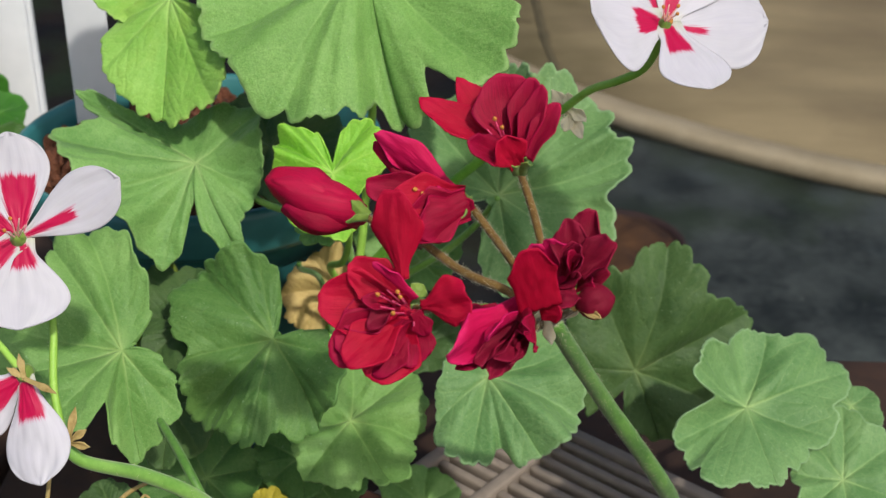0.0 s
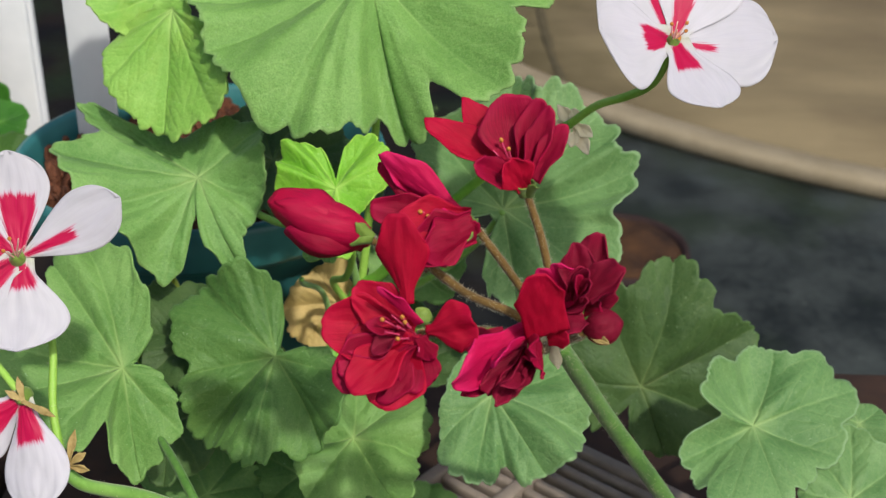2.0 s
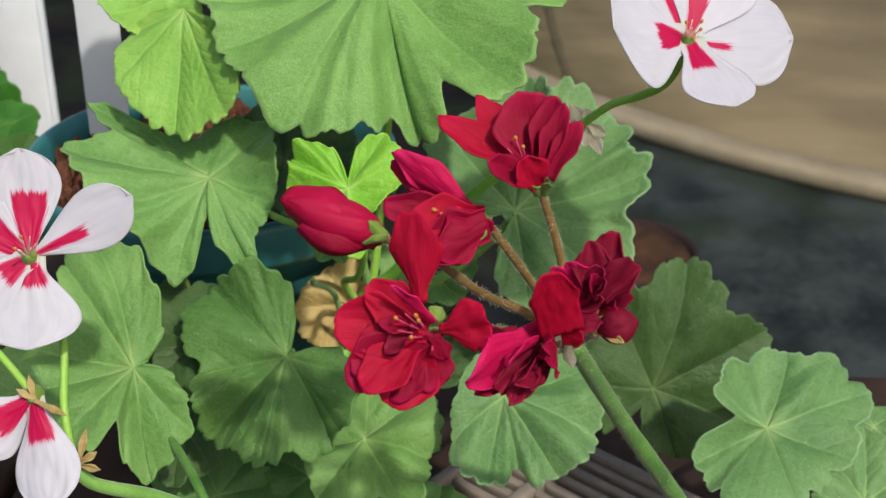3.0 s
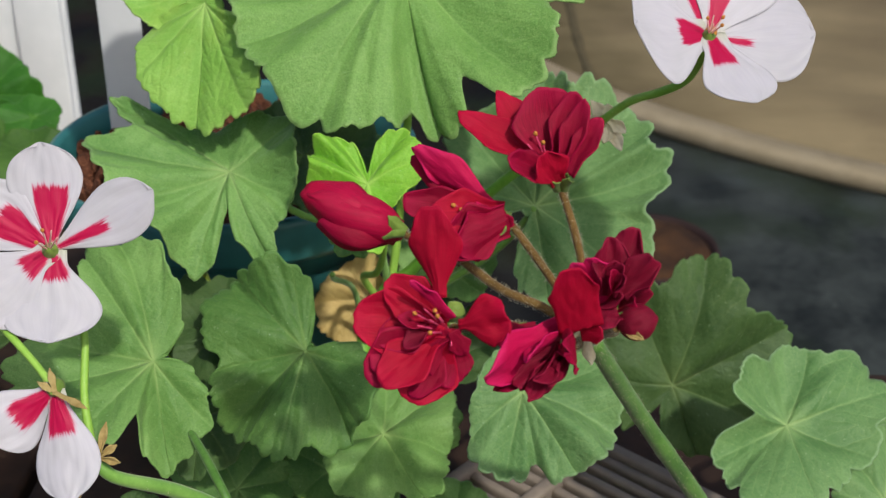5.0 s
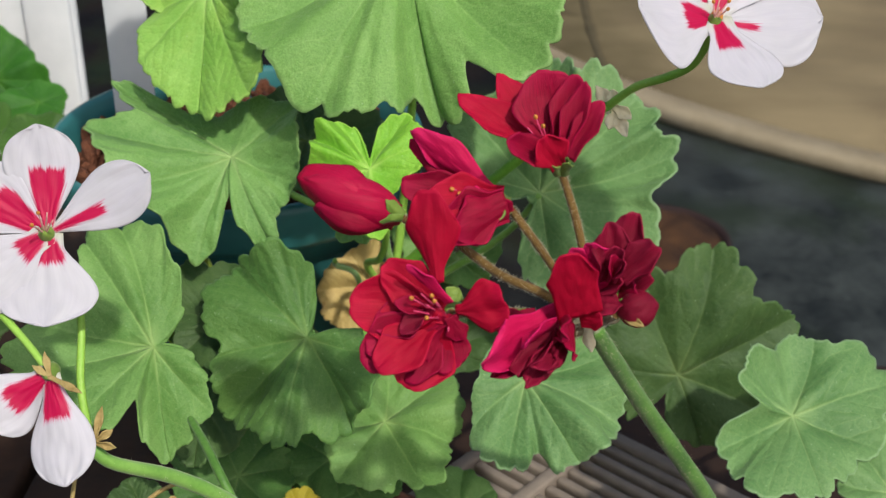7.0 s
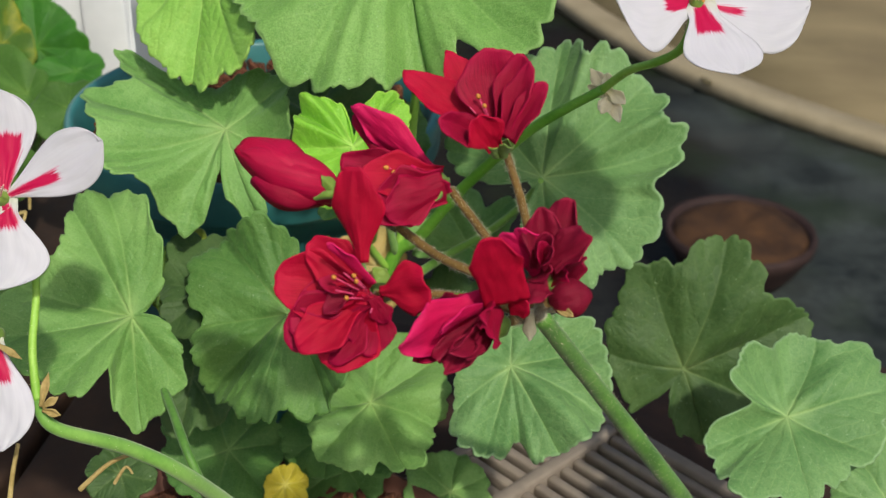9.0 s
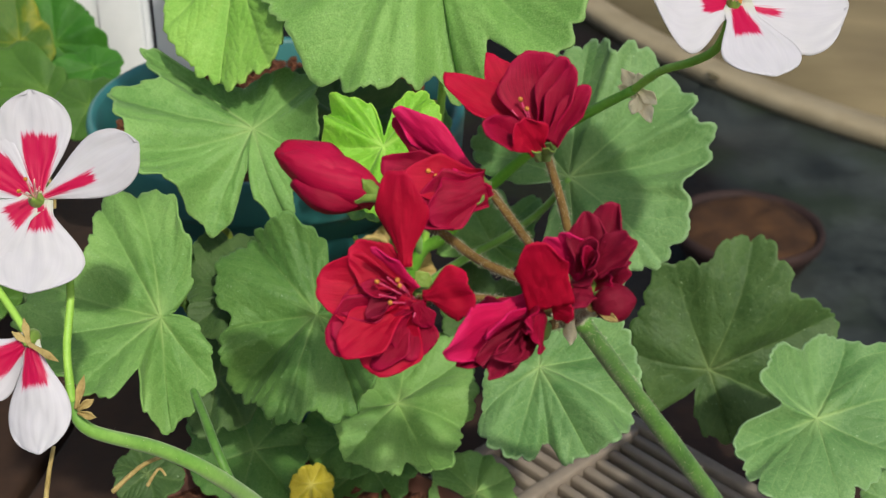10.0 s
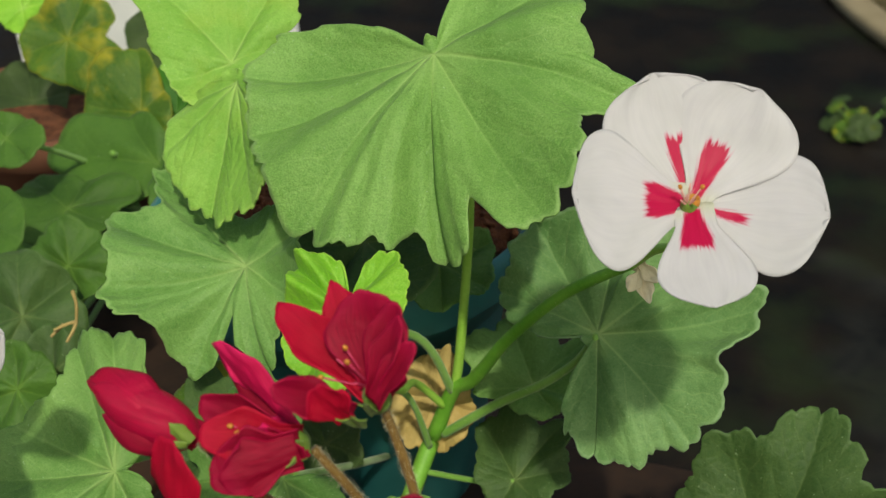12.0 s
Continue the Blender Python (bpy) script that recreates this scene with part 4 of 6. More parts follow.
leaf(white_plant, (-0.0080, 0.3780, 0.3280), (0.0000, -0.6000, 0.8000), [(-174, 24.5, 0.04, 0), (-158, 20, 0.03, 0), (-140, 11, 0.0, 0), (-104, 12.5, 0.0, 0), (-74, 17.5, 0.04, 3), (-49, 19.5, 0.04, 4), (-31, 20.5, 0.04, 3), (-19, 19, 0.03, 2), (-8, 14, 0.0, 1), (-2, 4, 0.0, 0), (8, 4, 0.0, 0), (20, 15, 0.0, 1), (33, 18.5, 0.04, 3), (49, 20.5, 0.05, 4), (66, 20, 0.04, 2), (91, 18.5, 0.04, 0), (111, 16, 0.02, -2), (155, 20.5, 0.04, 0)], LEAF_BRIGHT, wave=0.12, fine=True, label="crinkled bright young leaf", seed=14, pleat=0.2, veins=(-165, -60, -30, 32, 62, 95, 165))
leaf(white_plant, (0.0159, 0.4641, 0.2497), (0.1008, -0.5542, 0.8263), [(-137.5, 12.8, 0.088, 0.0), (-99.0, 12.9, 0.11, -0.0), (-38.1, 26.8, 0.3, -0.0), (-1.2, 24.2, 0.11, -0.0), (24.5, 28.0, 0.11, -0.0), (52.8, 29.9, 0.11, -0.0), (97.4, 21.4, 0.11, -0.0), (134.6, 11.1, 0.132, -0.0)], LEAF_MID, label="sunlit green leaf below the branching joint", seed=22)
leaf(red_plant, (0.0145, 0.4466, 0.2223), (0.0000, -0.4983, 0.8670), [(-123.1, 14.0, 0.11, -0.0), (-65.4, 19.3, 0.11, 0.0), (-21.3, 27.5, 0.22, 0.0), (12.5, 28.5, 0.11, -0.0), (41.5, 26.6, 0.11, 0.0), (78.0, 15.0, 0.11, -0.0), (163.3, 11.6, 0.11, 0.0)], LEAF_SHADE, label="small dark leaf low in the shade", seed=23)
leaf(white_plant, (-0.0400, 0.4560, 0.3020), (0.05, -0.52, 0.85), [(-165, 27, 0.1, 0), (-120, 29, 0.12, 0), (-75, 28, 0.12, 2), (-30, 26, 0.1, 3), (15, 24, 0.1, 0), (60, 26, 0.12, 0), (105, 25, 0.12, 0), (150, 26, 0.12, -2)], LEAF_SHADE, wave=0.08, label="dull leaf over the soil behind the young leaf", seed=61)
leaf(white_plant, (-0.0200, 0.4720, 0.2880), (0.0, -0.5, 0.86), [(-160, 18, 0.1, 0), (-110, 21, 0.12, 0), (-50, 20, 0.12, 0), (10, 19, 0.1, 0), (70, 22, 0.12, 0), (130, 19, 0.12, 0)], LEAF_DARK, wave=0.08, label="small deep green leaf over the soil", seed=62)
leaf(white_plant, (-0.0192, 0.462, 0.2385), (0.15, -0.9, 0.42), [(-167, 19.9, 0.05, 0), (-147, 17.2, 0.05, 0), (-109, 14.7, 0.05, 0), (-80, 12.5, 0.05, 0), (-26, 10.6, 0.05, 0), (-13, 17, 0.05, 0), (-4, 20.7, 0.05, 0), (9, 17.7, 0.05, 0), (30, 15.7, 0.05, 0), (60, 18, 0.05, 0), (90, 21, 0.05, 0), (118, 22, 0.05, 0), (137, 21.2, 0.05, 0), (155, 21.1, 0.05, 0), (168, 18.1, 0.05, 0)], YELLOW_LEAF, wave=0.1, teeth=2, fine=True, label="withered tan-yellow leaf near the pot", seed=24, pleat=0.06)
leaf(red_plant, (-0.0118, 0.3793, 0.3100), (0.0000, -0.4983, 0.8670), [(-163.0, 8.4, 0.11, 0.0), (-123.2, 8.8, 0.11, 0.0), (-44.7, 9.1, 0.11, -0.0), (27.6, 9.2, 0.11, 0.0), (105.8, 8.8, 0.11, 0.0), (143.9, 9.1, 0.11, -0.0)], LEAF_MID, label="small leaf hanging under the bud", seed=25)
leaf(red_plant, (-0.0194, 0.4000, 0.1918), (0.0000, -0.4983, 0.8670), [(-141.4, 18.5, 0.11, 0.0), (-80.7, 18.7, 0.11, -0.0), (-20.5, 19.3, 0.11, 0.0), (25.8, 24.3, 0.11, -0.0), (61.1, 25.4, 0.11, 0.0), (136.5, 21.6, 0.11, -0.0)], LEAF_DARK, label="dark leaf low beside the planter", seed=26)
leaf(red_plant, (0.0200, 0.3981, 0.1850), (0.0000, -0.4983, 0.8670), [(-111.5, 15.7, 0.11, 0.0), (-59.8, 14.0, 0.11, 0.0), (2.9, 15.3, 0.11, 0.0), (56.0, 18.3, 0.11, 0.0), (114.0, 17.6, 0.11, 0.0), (173.8, 12.9, 0.11, 0.0)], LEAF_MID, label="green leaf low beside the tray", seed=27)
leaf(red_plant, (-0.0682, 0.3927, 0.2651), (0.0000, -0.4983, 0.8670), [(-169.8, 16.9, 0.11, 0.0), (-113.3, 17.6, 0.11, -0.0), (-24.9, 20.4, 0.11, 0.0), (8.3, 22.2, 0.11, -0.0), (41.0, 18.9, 0.11, 0.0), (138.1, 12.7, 0.11, -0.0)], LEAF_VARIEGATED, label="yellow-edged leaf behind the deep green leaf", seed=29)
leaf(red_plant, (0.1685, 0.3978, 0.2343), (0.0000, -0.4983, 0.8670), [(-137.3, 12.2, 0.11, 0.0), (-56.0, 10.1, 0.11, 0.0), (21.9, 7.9, 0.11, 0.0), (64.6, 9.0, 0.11, -0.0), (155.4, 9.4, 0.11, -0.0)], LEAF_BLUE, label="small pale leaf by the grey-green leaf", seed=30)
leaf(red_plant, (-0.0342, 0.3751, 0.2001), (0.0000, -0.7071, 0.7071), [(-177.8, 8.9, 0.11, 0.0), (-124.6, 9.4, 0.11, 0.0), (-73.0, 7.9, 0.11, 0.0), (-21.9, 7.8, 0.11, 0.0), (33.7, 6.9, 0.11, 0.0), (83.5, 7.1, 0.11, 0.0), (138.7, 9.0, 0.11, 0.0)], LEAF_YELLOW, label="bright yellow ageing leaf low in the planter", seed=34)
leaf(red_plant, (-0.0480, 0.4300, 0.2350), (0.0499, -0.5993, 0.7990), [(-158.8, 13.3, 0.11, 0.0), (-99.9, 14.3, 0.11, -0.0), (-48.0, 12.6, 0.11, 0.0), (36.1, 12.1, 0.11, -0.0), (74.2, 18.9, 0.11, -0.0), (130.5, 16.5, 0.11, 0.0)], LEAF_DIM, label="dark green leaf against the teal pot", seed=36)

# ---- shrub behind the pot ----
shrub = thing("shrub", (-0.27, 0.66, 0.15), "bushy plant with green and yellowing leaves standing behind", "plant")
leaf(shrub, (-0.2348, 0.6415, 0.2468), (0.2074, -0.8296, 0.5185), [(-139.2, 25.6, 0.066, 0.0), (-94.4, 27.2, 0.066, 0.0), (-38.4, 23.8, 0.066, 0.0), (4.0, 30.8, 0.066, -0.0), (40.8, 25.5, 0.066, 0.0), (98.3, 26.0, 0.066, 0.0), (151.3, 31.1, 0.066, 0.0), (178.6, 30.5, 0.066, 0.0)], LEAF_GLOSSY, teeth=2, label="large green leaf", seed=31)
leaf(shrub, (-0.2052, 0.6216, 0.2433), (0.1054, -0.5270, 0.8433), [(-119.9, 13.7, 0.066, 0.0), (-69.7, 14.4, 0.066, 0.0), (42.9, 14.1, 0.066, 0.0), (105.1, 25.2, 0.066, 0.0), (167.5, 17.1, 0.066, 0.0)], LEAF_GLOSSY, teeth=2, label="green leaf over the pot's rim", seed=32)
leaf(shrub, (-0.2770, 0.6491, 0.2328), (0.1078, -0.7548, 0.6470), [(-138.7, 20.3, 0.066, -0.0), (-30.2, 18.3, 0.066, -0.0), (8.3, 28.5, 0.066, 0.0), (55.5, 21.6, 0.066, -0.0), (154.8, 20.7, 0.066, 0.0)], LEAF_VARIEGATED, teeth=2, label="yellowing leaf", seed=33)
leaf(shrub, (-0.3010, 0.6483, 0.2788), (0.2120, -0.7420, 0.6360), [(-116.3, 42.6, 0.044, -0.0), (-82.2, 21.6, 0.044, -0.0), (-64.2, 28.1, 0.044, 0.0), (-14.3, 29.1, 0.044, -0.0), (54.1, 24.4, 0.044, -0.0), (107.0, 26.0, 0.044, -0.0), (177.3, 24.8, 0.044, -0.0)], LEAF_VARIEGATED, teeth=2, crisp=False, label="yellow-green leaf", seed=40)
leaf(shrub, (-0.2479, 0.6286, 0.2511), (0.1078, -0.7548, 0.6470), [(-132.4, 20.9, 0.044, -0.0), (-39.7, 16.4, 0.044, 0.0), (9.4, 35.2, 0.044, -0.0), (44.7, 41.0, 0.044, -0.0), (87.6, 32.1, 0.044, -0.0), (149.4, 14.5, 0.044, -0.0)], LEAF_VARIEGATED, teeth=2, crisp=False, label="yellow-green leaf", seed=41)
leaf(shrub, (-0.2250, 0.6043, 0.2366), (0.0000, -0.6000, 0.8000), [(-127.5, 8.9, 0.044, 0.0), (-3.1, 14.7, 0.044, -0.0), (52.0, 37.3, 0.044, -0.0), (75.0, 59.3, 0.044, 0.0), (90.6, 64.9, 0.044, 0.0), (112.7, 40.1, 0.044, 0.0)], LEAF_SHRUB_SHADE, teeth=2, crisp=False, label="dark green leaf", seed=42)
leaf(shrub, (-0.2514, 0.5631, 0.2281), (0.0000, -0.4061, 0.9138), [(-103.0, 26.5, 0.044, 0.0), (-58.1, 37.1, 0.044, -0.0), (0.5, 18.0, 0.044, 0.0), (62.3, 32.4, 0.044, -0.0), (96.9, 34.4, 0.044, -0.0), (165.8, 24.4, 0.044, 0.0)], LEAF_SHRUB_SHADE, teeth=2, crisp=False, label="dark green leaf", seed=43)
leaf(shrub, (-0.2709, 0.5540, 0.2670), (0.0000, -0.6000, 0.8000), [(-114.0, 19.8, 0.044, 0.0), (-86.3, 22.3, 0.044, 0.0), (-25.5, 13.3, 0.044, 0.0), (60.7, 15.2, 0.044, 0.0), (93.0, 19.1, 0.044, 0.0), (167.4, 14.3, 0.044, -0.0)], LEAF_SHRUB_SHADE, teeth=2, crisp=False, label="dark green leaf", seed=44)
leaf(shrub, (-0.2217, 0.4930, 0.2153), (0.1054, -0.5270, 0.8433), [(-148.0, 27.1, 0.044, -0.0), (-86.4, 20.7, 0.044, -0.0), (2.4, 22.1, 0.044, -0.0), (50.7, 36.8, 0.044, -0.0), (93.6, 34.2, 0.044, -0.0), (154.8, 30.3, 0.044, -0.0)], LEAF_SHRUB_SHADE, teeth=2, crisp=False, label="dark green leaf", seed=45)
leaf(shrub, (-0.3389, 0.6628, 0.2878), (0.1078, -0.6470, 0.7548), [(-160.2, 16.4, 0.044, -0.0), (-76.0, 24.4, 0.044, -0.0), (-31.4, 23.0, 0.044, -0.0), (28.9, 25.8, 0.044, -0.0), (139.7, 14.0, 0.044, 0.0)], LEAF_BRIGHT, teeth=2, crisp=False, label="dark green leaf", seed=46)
leaf(shrub, (-0.2480, 0.5036, 0.2505), (0.1054, -0.5270, 0.8433), [(-141.3, 27.1, 0.044, 0.0), (-102.9, 20.4, 0.044, 0.0), (-5.5, 20.2, 0.044, -0.0), (60.3, 26.5, 0.044, -0.0), (158.8, 24.2, 0.044, -0.0)], LEAF_SHRUB_SHADE, teeth=2, crisp=False, label="dark green leaf", seed=47)
leaf(shrub, (-0.1892, 0.5740, 0.2439), (0.1054, -0.5270, 0.8433), [(-139.6, 22.8, 0.044, 0.0), (-78.1, 18.9, 0.044, -0.0), (2.4, 15.5, 0.044, -0.0), (61.8, 18.1, 0.044, 0.0), (159.7, 19.7, 0.044, 0.0)], LEAF_SHRUB_SHADE, teeth=2, crisp=False, label="dark green leaf", seed=48)
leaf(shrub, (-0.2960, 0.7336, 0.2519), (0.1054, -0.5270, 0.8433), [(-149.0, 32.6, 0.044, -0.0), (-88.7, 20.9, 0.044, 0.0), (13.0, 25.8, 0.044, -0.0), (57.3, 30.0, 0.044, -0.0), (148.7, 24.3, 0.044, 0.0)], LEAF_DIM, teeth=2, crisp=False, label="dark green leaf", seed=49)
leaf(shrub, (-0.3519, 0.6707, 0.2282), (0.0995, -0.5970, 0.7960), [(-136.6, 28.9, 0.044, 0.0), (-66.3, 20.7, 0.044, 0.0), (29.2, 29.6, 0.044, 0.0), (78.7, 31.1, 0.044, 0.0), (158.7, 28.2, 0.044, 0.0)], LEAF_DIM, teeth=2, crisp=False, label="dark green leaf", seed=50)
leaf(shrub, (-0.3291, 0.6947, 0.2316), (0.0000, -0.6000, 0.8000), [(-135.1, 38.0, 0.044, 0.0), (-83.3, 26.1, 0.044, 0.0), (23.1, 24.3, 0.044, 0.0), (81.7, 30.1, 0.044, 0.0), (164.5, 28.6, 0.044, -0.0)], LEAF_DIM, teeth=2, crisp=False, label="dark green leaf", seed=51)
leaf(shrub, (-0.2648, 0.5620, 0.1949), (0.0000, -0.4061, 0.9138), [(-178.7, 24.2, 0.044, -0.0), (-108.8, 34.6, 0.044, -0.0), (-56.2, 26.6, 0.044, 0.0), (37.0, 23.9, 0.044, -0.0), (82.3, 34.1, 0.044, -0.0)], LEAF_SHRUB_SHADE, teeth=2, crisp=False, label="dark green leaf", seed=52)
leaf(shrub, (-0.2441, 0.5963, 0.1960), (0.0000, -0.4061, 0.9138), [(-130.0, 23.3, 0.044, 0.0), (-70.0, 21.3, 0.044, -0.0), (18.1, 18.8, 0.044, -0.0), (74.2, 25.4, 0.044, -0.0), (161.2, 20.6, 0.044, 0.0)], LEAF_SHRUB_SHADE, teeth=2, crisp=False, label="dark green leaf", seed=53)
leaf(shrub, (-0.206, 0.47, 0.2324), (0.2, -0.66, 0.72), [(-150, 23.4, 0.08, 0), (-100, 27.3, 0.08, -3), (-45, 24.7, 0.08, 0), (10, 28.6, 0.08, 2), (60, 23.4, 0.08, 0), (110, 26.0, 0.08, -2), (160, 27.3, 0.08, 0)], LEAF_SHADE, wave=0.12, teeth=3, crisp=False, label="dull green leaf low in the shrub", seed=54)
stem(shrub, "petiole", ((-0.206, 0.473, 0.2294), (-0.238, 0.565, 0.2012), (-0.2700, 0.6600, 0.1500)), 0.0012, 0.002, STEM_GREEN, "", 0)
leaf(shrub, (-0.2034, 0.5, 0.2402), (0.2, -0.66, 0.72), [(-150, 18.0, 0.08, 0), (-100, 21.0, 0.08, -3), (-45, 19.0, 0.08, 0), (10, 22.0, 0.08, 2), (60, 18.0, 0.08, 0), (110, 20.0, 0.08, -2), (160, 21.0, 0.08, 0)], LEAF_SHRUB_SHADE, wave=0.12, teeth=3, crisp=False, label="dull green leaf low in the shrub", seed=55)
stem(shrub, "petiole", ((-0.2034, 0.503, 0.2372), (-0.2367, 0.58, 0.2051), (-0.2700, 0.6600, 0.1500)), 0.0012, 0.002, STEM_GREEN, "", 0)
leaf(shrub, (-0.1781, 0.45, 0.2235), (0.2, -0.66, 0.72), [(-150, 16.2, 0.08, 0), (-100, 18.9, 0.08, -3), (-45, 17.1, 0.08, 0), (10, 19.8, 0.08, 2), (60, 16.2, 0.08, 0), (110, 18.0, 0.08, -2), (160, 18.9, 0.08, 0)], LEAF_SHADE, wave=0.12, teeth=3, crisp=False, label="dull green leaf low in the shrub", seed=56)
stem(shrub, "petiole", ((-0.1781, 0.453, 0.2205), (-0.2241, 0.555, 0.1968), (-0.2700, 0.6600, 0.1500)), 0.0012, 0.002, STEM_GREEN, "", 0)
leaf(shrub, (-0.179, 0.43, 0.2289), (0.2, -0.66, 0.72), [(-150, 15.3, 0.08, 0), (-100, 17.9, 0.08, -3), (-45, 16.1, 0.08, 0), (10, 18.7, 0.08, 2), (60, 15.3, 0.08, 0), (110, 17.0, 0.08, -2), (160, 17.9, 0.08, 0)], LEAF_SHRUB_SHADE, wave=0.12, teeth=3, crisp=False, label="dull green leaf low in the shrub", seed=57)
stem(shrub, "petiole", ((-0.179, 0.433, 0.2259), (-0.2245, 0.545, 0.1995), (-0.2700, 0.6600, 0.1500)), 0.0012, 0.002, STEM_GREEN, "", 0)
stem(shrub, "dry_twig", ((-0.1381, 0.425, 0.2833), (-0.1355, 0.4225, 0.2798), (-0.1349, 0.42, 0.2742)), 0.0007, 0.0005, DRY_TAN, "thin dry twig", 0)
stem(shrub, "dry_twig", ((-0.1394, 0.425, 0.2703), (-0.1415, 0.4225, 0.2704), (-0.1456, 0.42, 0.2686)), 0.0007, 0.0005, DRY_TAN, "thin dry twig", 0)
stem(shrub, "dry_twig", ((-0.1394, 0.425, 0.2703), (-0.1392, 0.4225, 0.2684), (-0.1411, 0.42, 0.2646)), 0.0007, 0.0005, DRY_TAN, "thin dry twig", 0)
stem(shrub, "dry_twig", ((-0.1454, 0.425, 0.2679), (-0.1454, 0.4225, 0.2678), (-0.1475, 0.42, 0.2656)), 0.0007, 0.0005, DRY_TAN, "thin dry twig", 0)
stem(shrub, "petiole", ((-0.2348, 0.6445, 0.2438), (-0.2524, 0.6623, 0.2069), (-0.2700, 0.6600, 0.1500)), 0.0012, 0.002, STEM_GREEN, "", 0)
stem(shrub, "petiole", ((-0.2052, 0.6246, 0.2403), (-0.2376, 0.6523, 0.2051), (-0.2700, 0.6600, 0.1500)), 0.0012, 0.002, STEM_GREEN, "", 0)
stem(shrub, "petiole", ((-0.2770, 0.6521, 0.2298), (-0.2735, 0.6661, 0.1999), (-0.2700, 0.6600, 0.1500)), 0.0012, 0.002, STEM_GREEN, "", 0)
stem(shrub, "petiole", ((-0.2980, 0.6517, 0.2743), (-0.2840, 0.6658, 0.2222), (-0.2700, 0.6600, 0.1500)), 0.0012, 0.002, STEM_GREEN, "", 0)
stem(shrub, "petiole", ((-0.2563, 0.6345, 0.2585), (-0.2631, 0.6572, 0.2143), (-0.2700, 0.6600, 0.1500)), 0.0012, 0.002, STEM_GREEN, "", 0)
stem(shrub, "petiole", ((-0.2496, 0.6015, 0.2408), (-0.2598, 0.6407, 0.2054), (-0.2700, 0.6600, 0.1500)), 0.0012, 0.002, STEM_GREEN, "", 0)
stem(shrub, "petiole", ((-0.2514, 0.5661, 0.2251), (-0.2607, 0.6231, 0.1975), (-0.2700, 0.6600, 0.1500)), 0.0012, 0.002, STEM_GREEN, "", 0)
stem(shrub, "petiole", ((-0.2217, 0.4960, 0.2123), (-0.2459, 0.5880, 0.1912), (-0.2700, 0.6600, 0.1500)), 0.0012, 0.002, STEM_GREEN, "", 0)
stem(shrub, "petiole", ((-0.2660, 0.5589, 0.2638), (-0.2680, 0.6195, 0.2169), (-0.2700, 0.6600, 0.1500)), 0.0012, 0.002, STEM_GREEN, "", 0)

# ---- crimson flower cluster ----
stem(red_plant, "stem", ((0.0544, 0.2851, 0.3342), (0.0704, 0.3078, 0.2972), (0.0943, 0.3307, 0.2493), (0.1150, 0.3700, 0.1900)), 0.0021, 0.0029, STEM_DARK, "thick hairy green flower stalk", 420)
flower_t = part("flower", blob_into(bmesh.new(), (0.0453, 0.2880, 0.3717), (-0.2, -0.15, 0.9), 0.007, 0.0028, 0.8), SEPAL_GREEN, red_plant, "open crimson double flower")
petal(flower_t, (0.0438, 0.2875, 0.3752), (0.0225, 0.2945, 0.3857), (0.35, -0.6, 0.7), 0.0095, PETAL_SCARLET, seed=1, cup=0.002, claw=0.5)
petal(flower_t, (0.0412, 0.2907, 0.3770), (0.0303, 0.3013, 0.3890), (0.4, -0.85, 0.3), 0.0082, PETAL_SCARLET, seed=2, cup=0.001, blunt=1.3, claw=0.5)
petal(flower_t, (0.0438, 0.2887, 0.3753), (0.0410, 0.2945, 0.3925), (0, -0.9, 0.4), 0.0165, PETAL_RED, seed=3, cup=0.003, claw=0.28)
petal(flower_t, (0.0449, 0.2872, 0.3767), (0.0475, 0.2923, 0.3921), (-0.3, -0.9, 0.3), 0.0085, PETAL_RED, seed=4, cup=0.002, claw=0.5)
petal(flower_t, (0.0455, 0.2849, 0.3765), (0.0496, 0.2889, 0.3919), (-0.4, -0.85, 0.2), 0.0062, PETAL_RED, seed=5, cup=0.002, claw=0.5)
petal(flower_t, (0.0464, 0.2830, 0.3771), (0.0529, 0.2863, 0.3890), (-0.4, -0.85, 0.3), 0.0062, PETAL_RED, seed=6, cup=0.001, claw=0.6)
petal(flower_t, (0.0438, 0.2908, 0.3756), (0.0424, 0.2957, 0.3870), (-0.7, -0.6, 0.3), 0.0047, PETAL_RED, seed=7, cup=0.0025, claw=0.5)
petal(flower_t, (0.0441, 0.2886, 0.3760), (0.0448, 0.2955, 0.3885), (-0.75, -0.55, 0.3), 0.0050, PETAL_RED, seed=8, cup=0.0025, claw=0.5)
petal(flower_t, (0.0443, 0.2874, 0.3758), (0.0473, 0.2929, 0.3880), (-0.7, -0.6, 0.3), 0.0047, PETAL_RED, seed=9, cup=0.0025, claw=0.5)
petal(flower_t, (0.0443, 0.2891, 0.3724), (0.0485, 0.2884, 0.3862), (-0.3, -0.9, 0.2), 0.0075, PETAL_RED, seed=10, cup=-0.001, claw=0.5)
petal(flower_t, (0.0436, 0.2803, 0.3765), (0.0335, 0.2712, 0.3859), (0.25, -0.65, 0.7), 0.0075, PETAL_RED, seed=11, cup=0.0015, ruffle=0.0008, claw=0.4)
petal(flower_t, (0.0443, 0.2765, 0.3779), (0.0408, 0.2727, 0.3859), (0, -0.85, 0.5), 0.0085, PETAL_SCARLET, seed=12, cup=0.001, ruffle=0.0006, claw=0.4)
petal(flower_t, (0.0449, 0.2842, 0.3732), (0.0463, 0.2814, 0.3781), (0.1, -0.95, 0.2), 0.0028, SEPAL_GREEN, name='sepal', blunt=1.2)
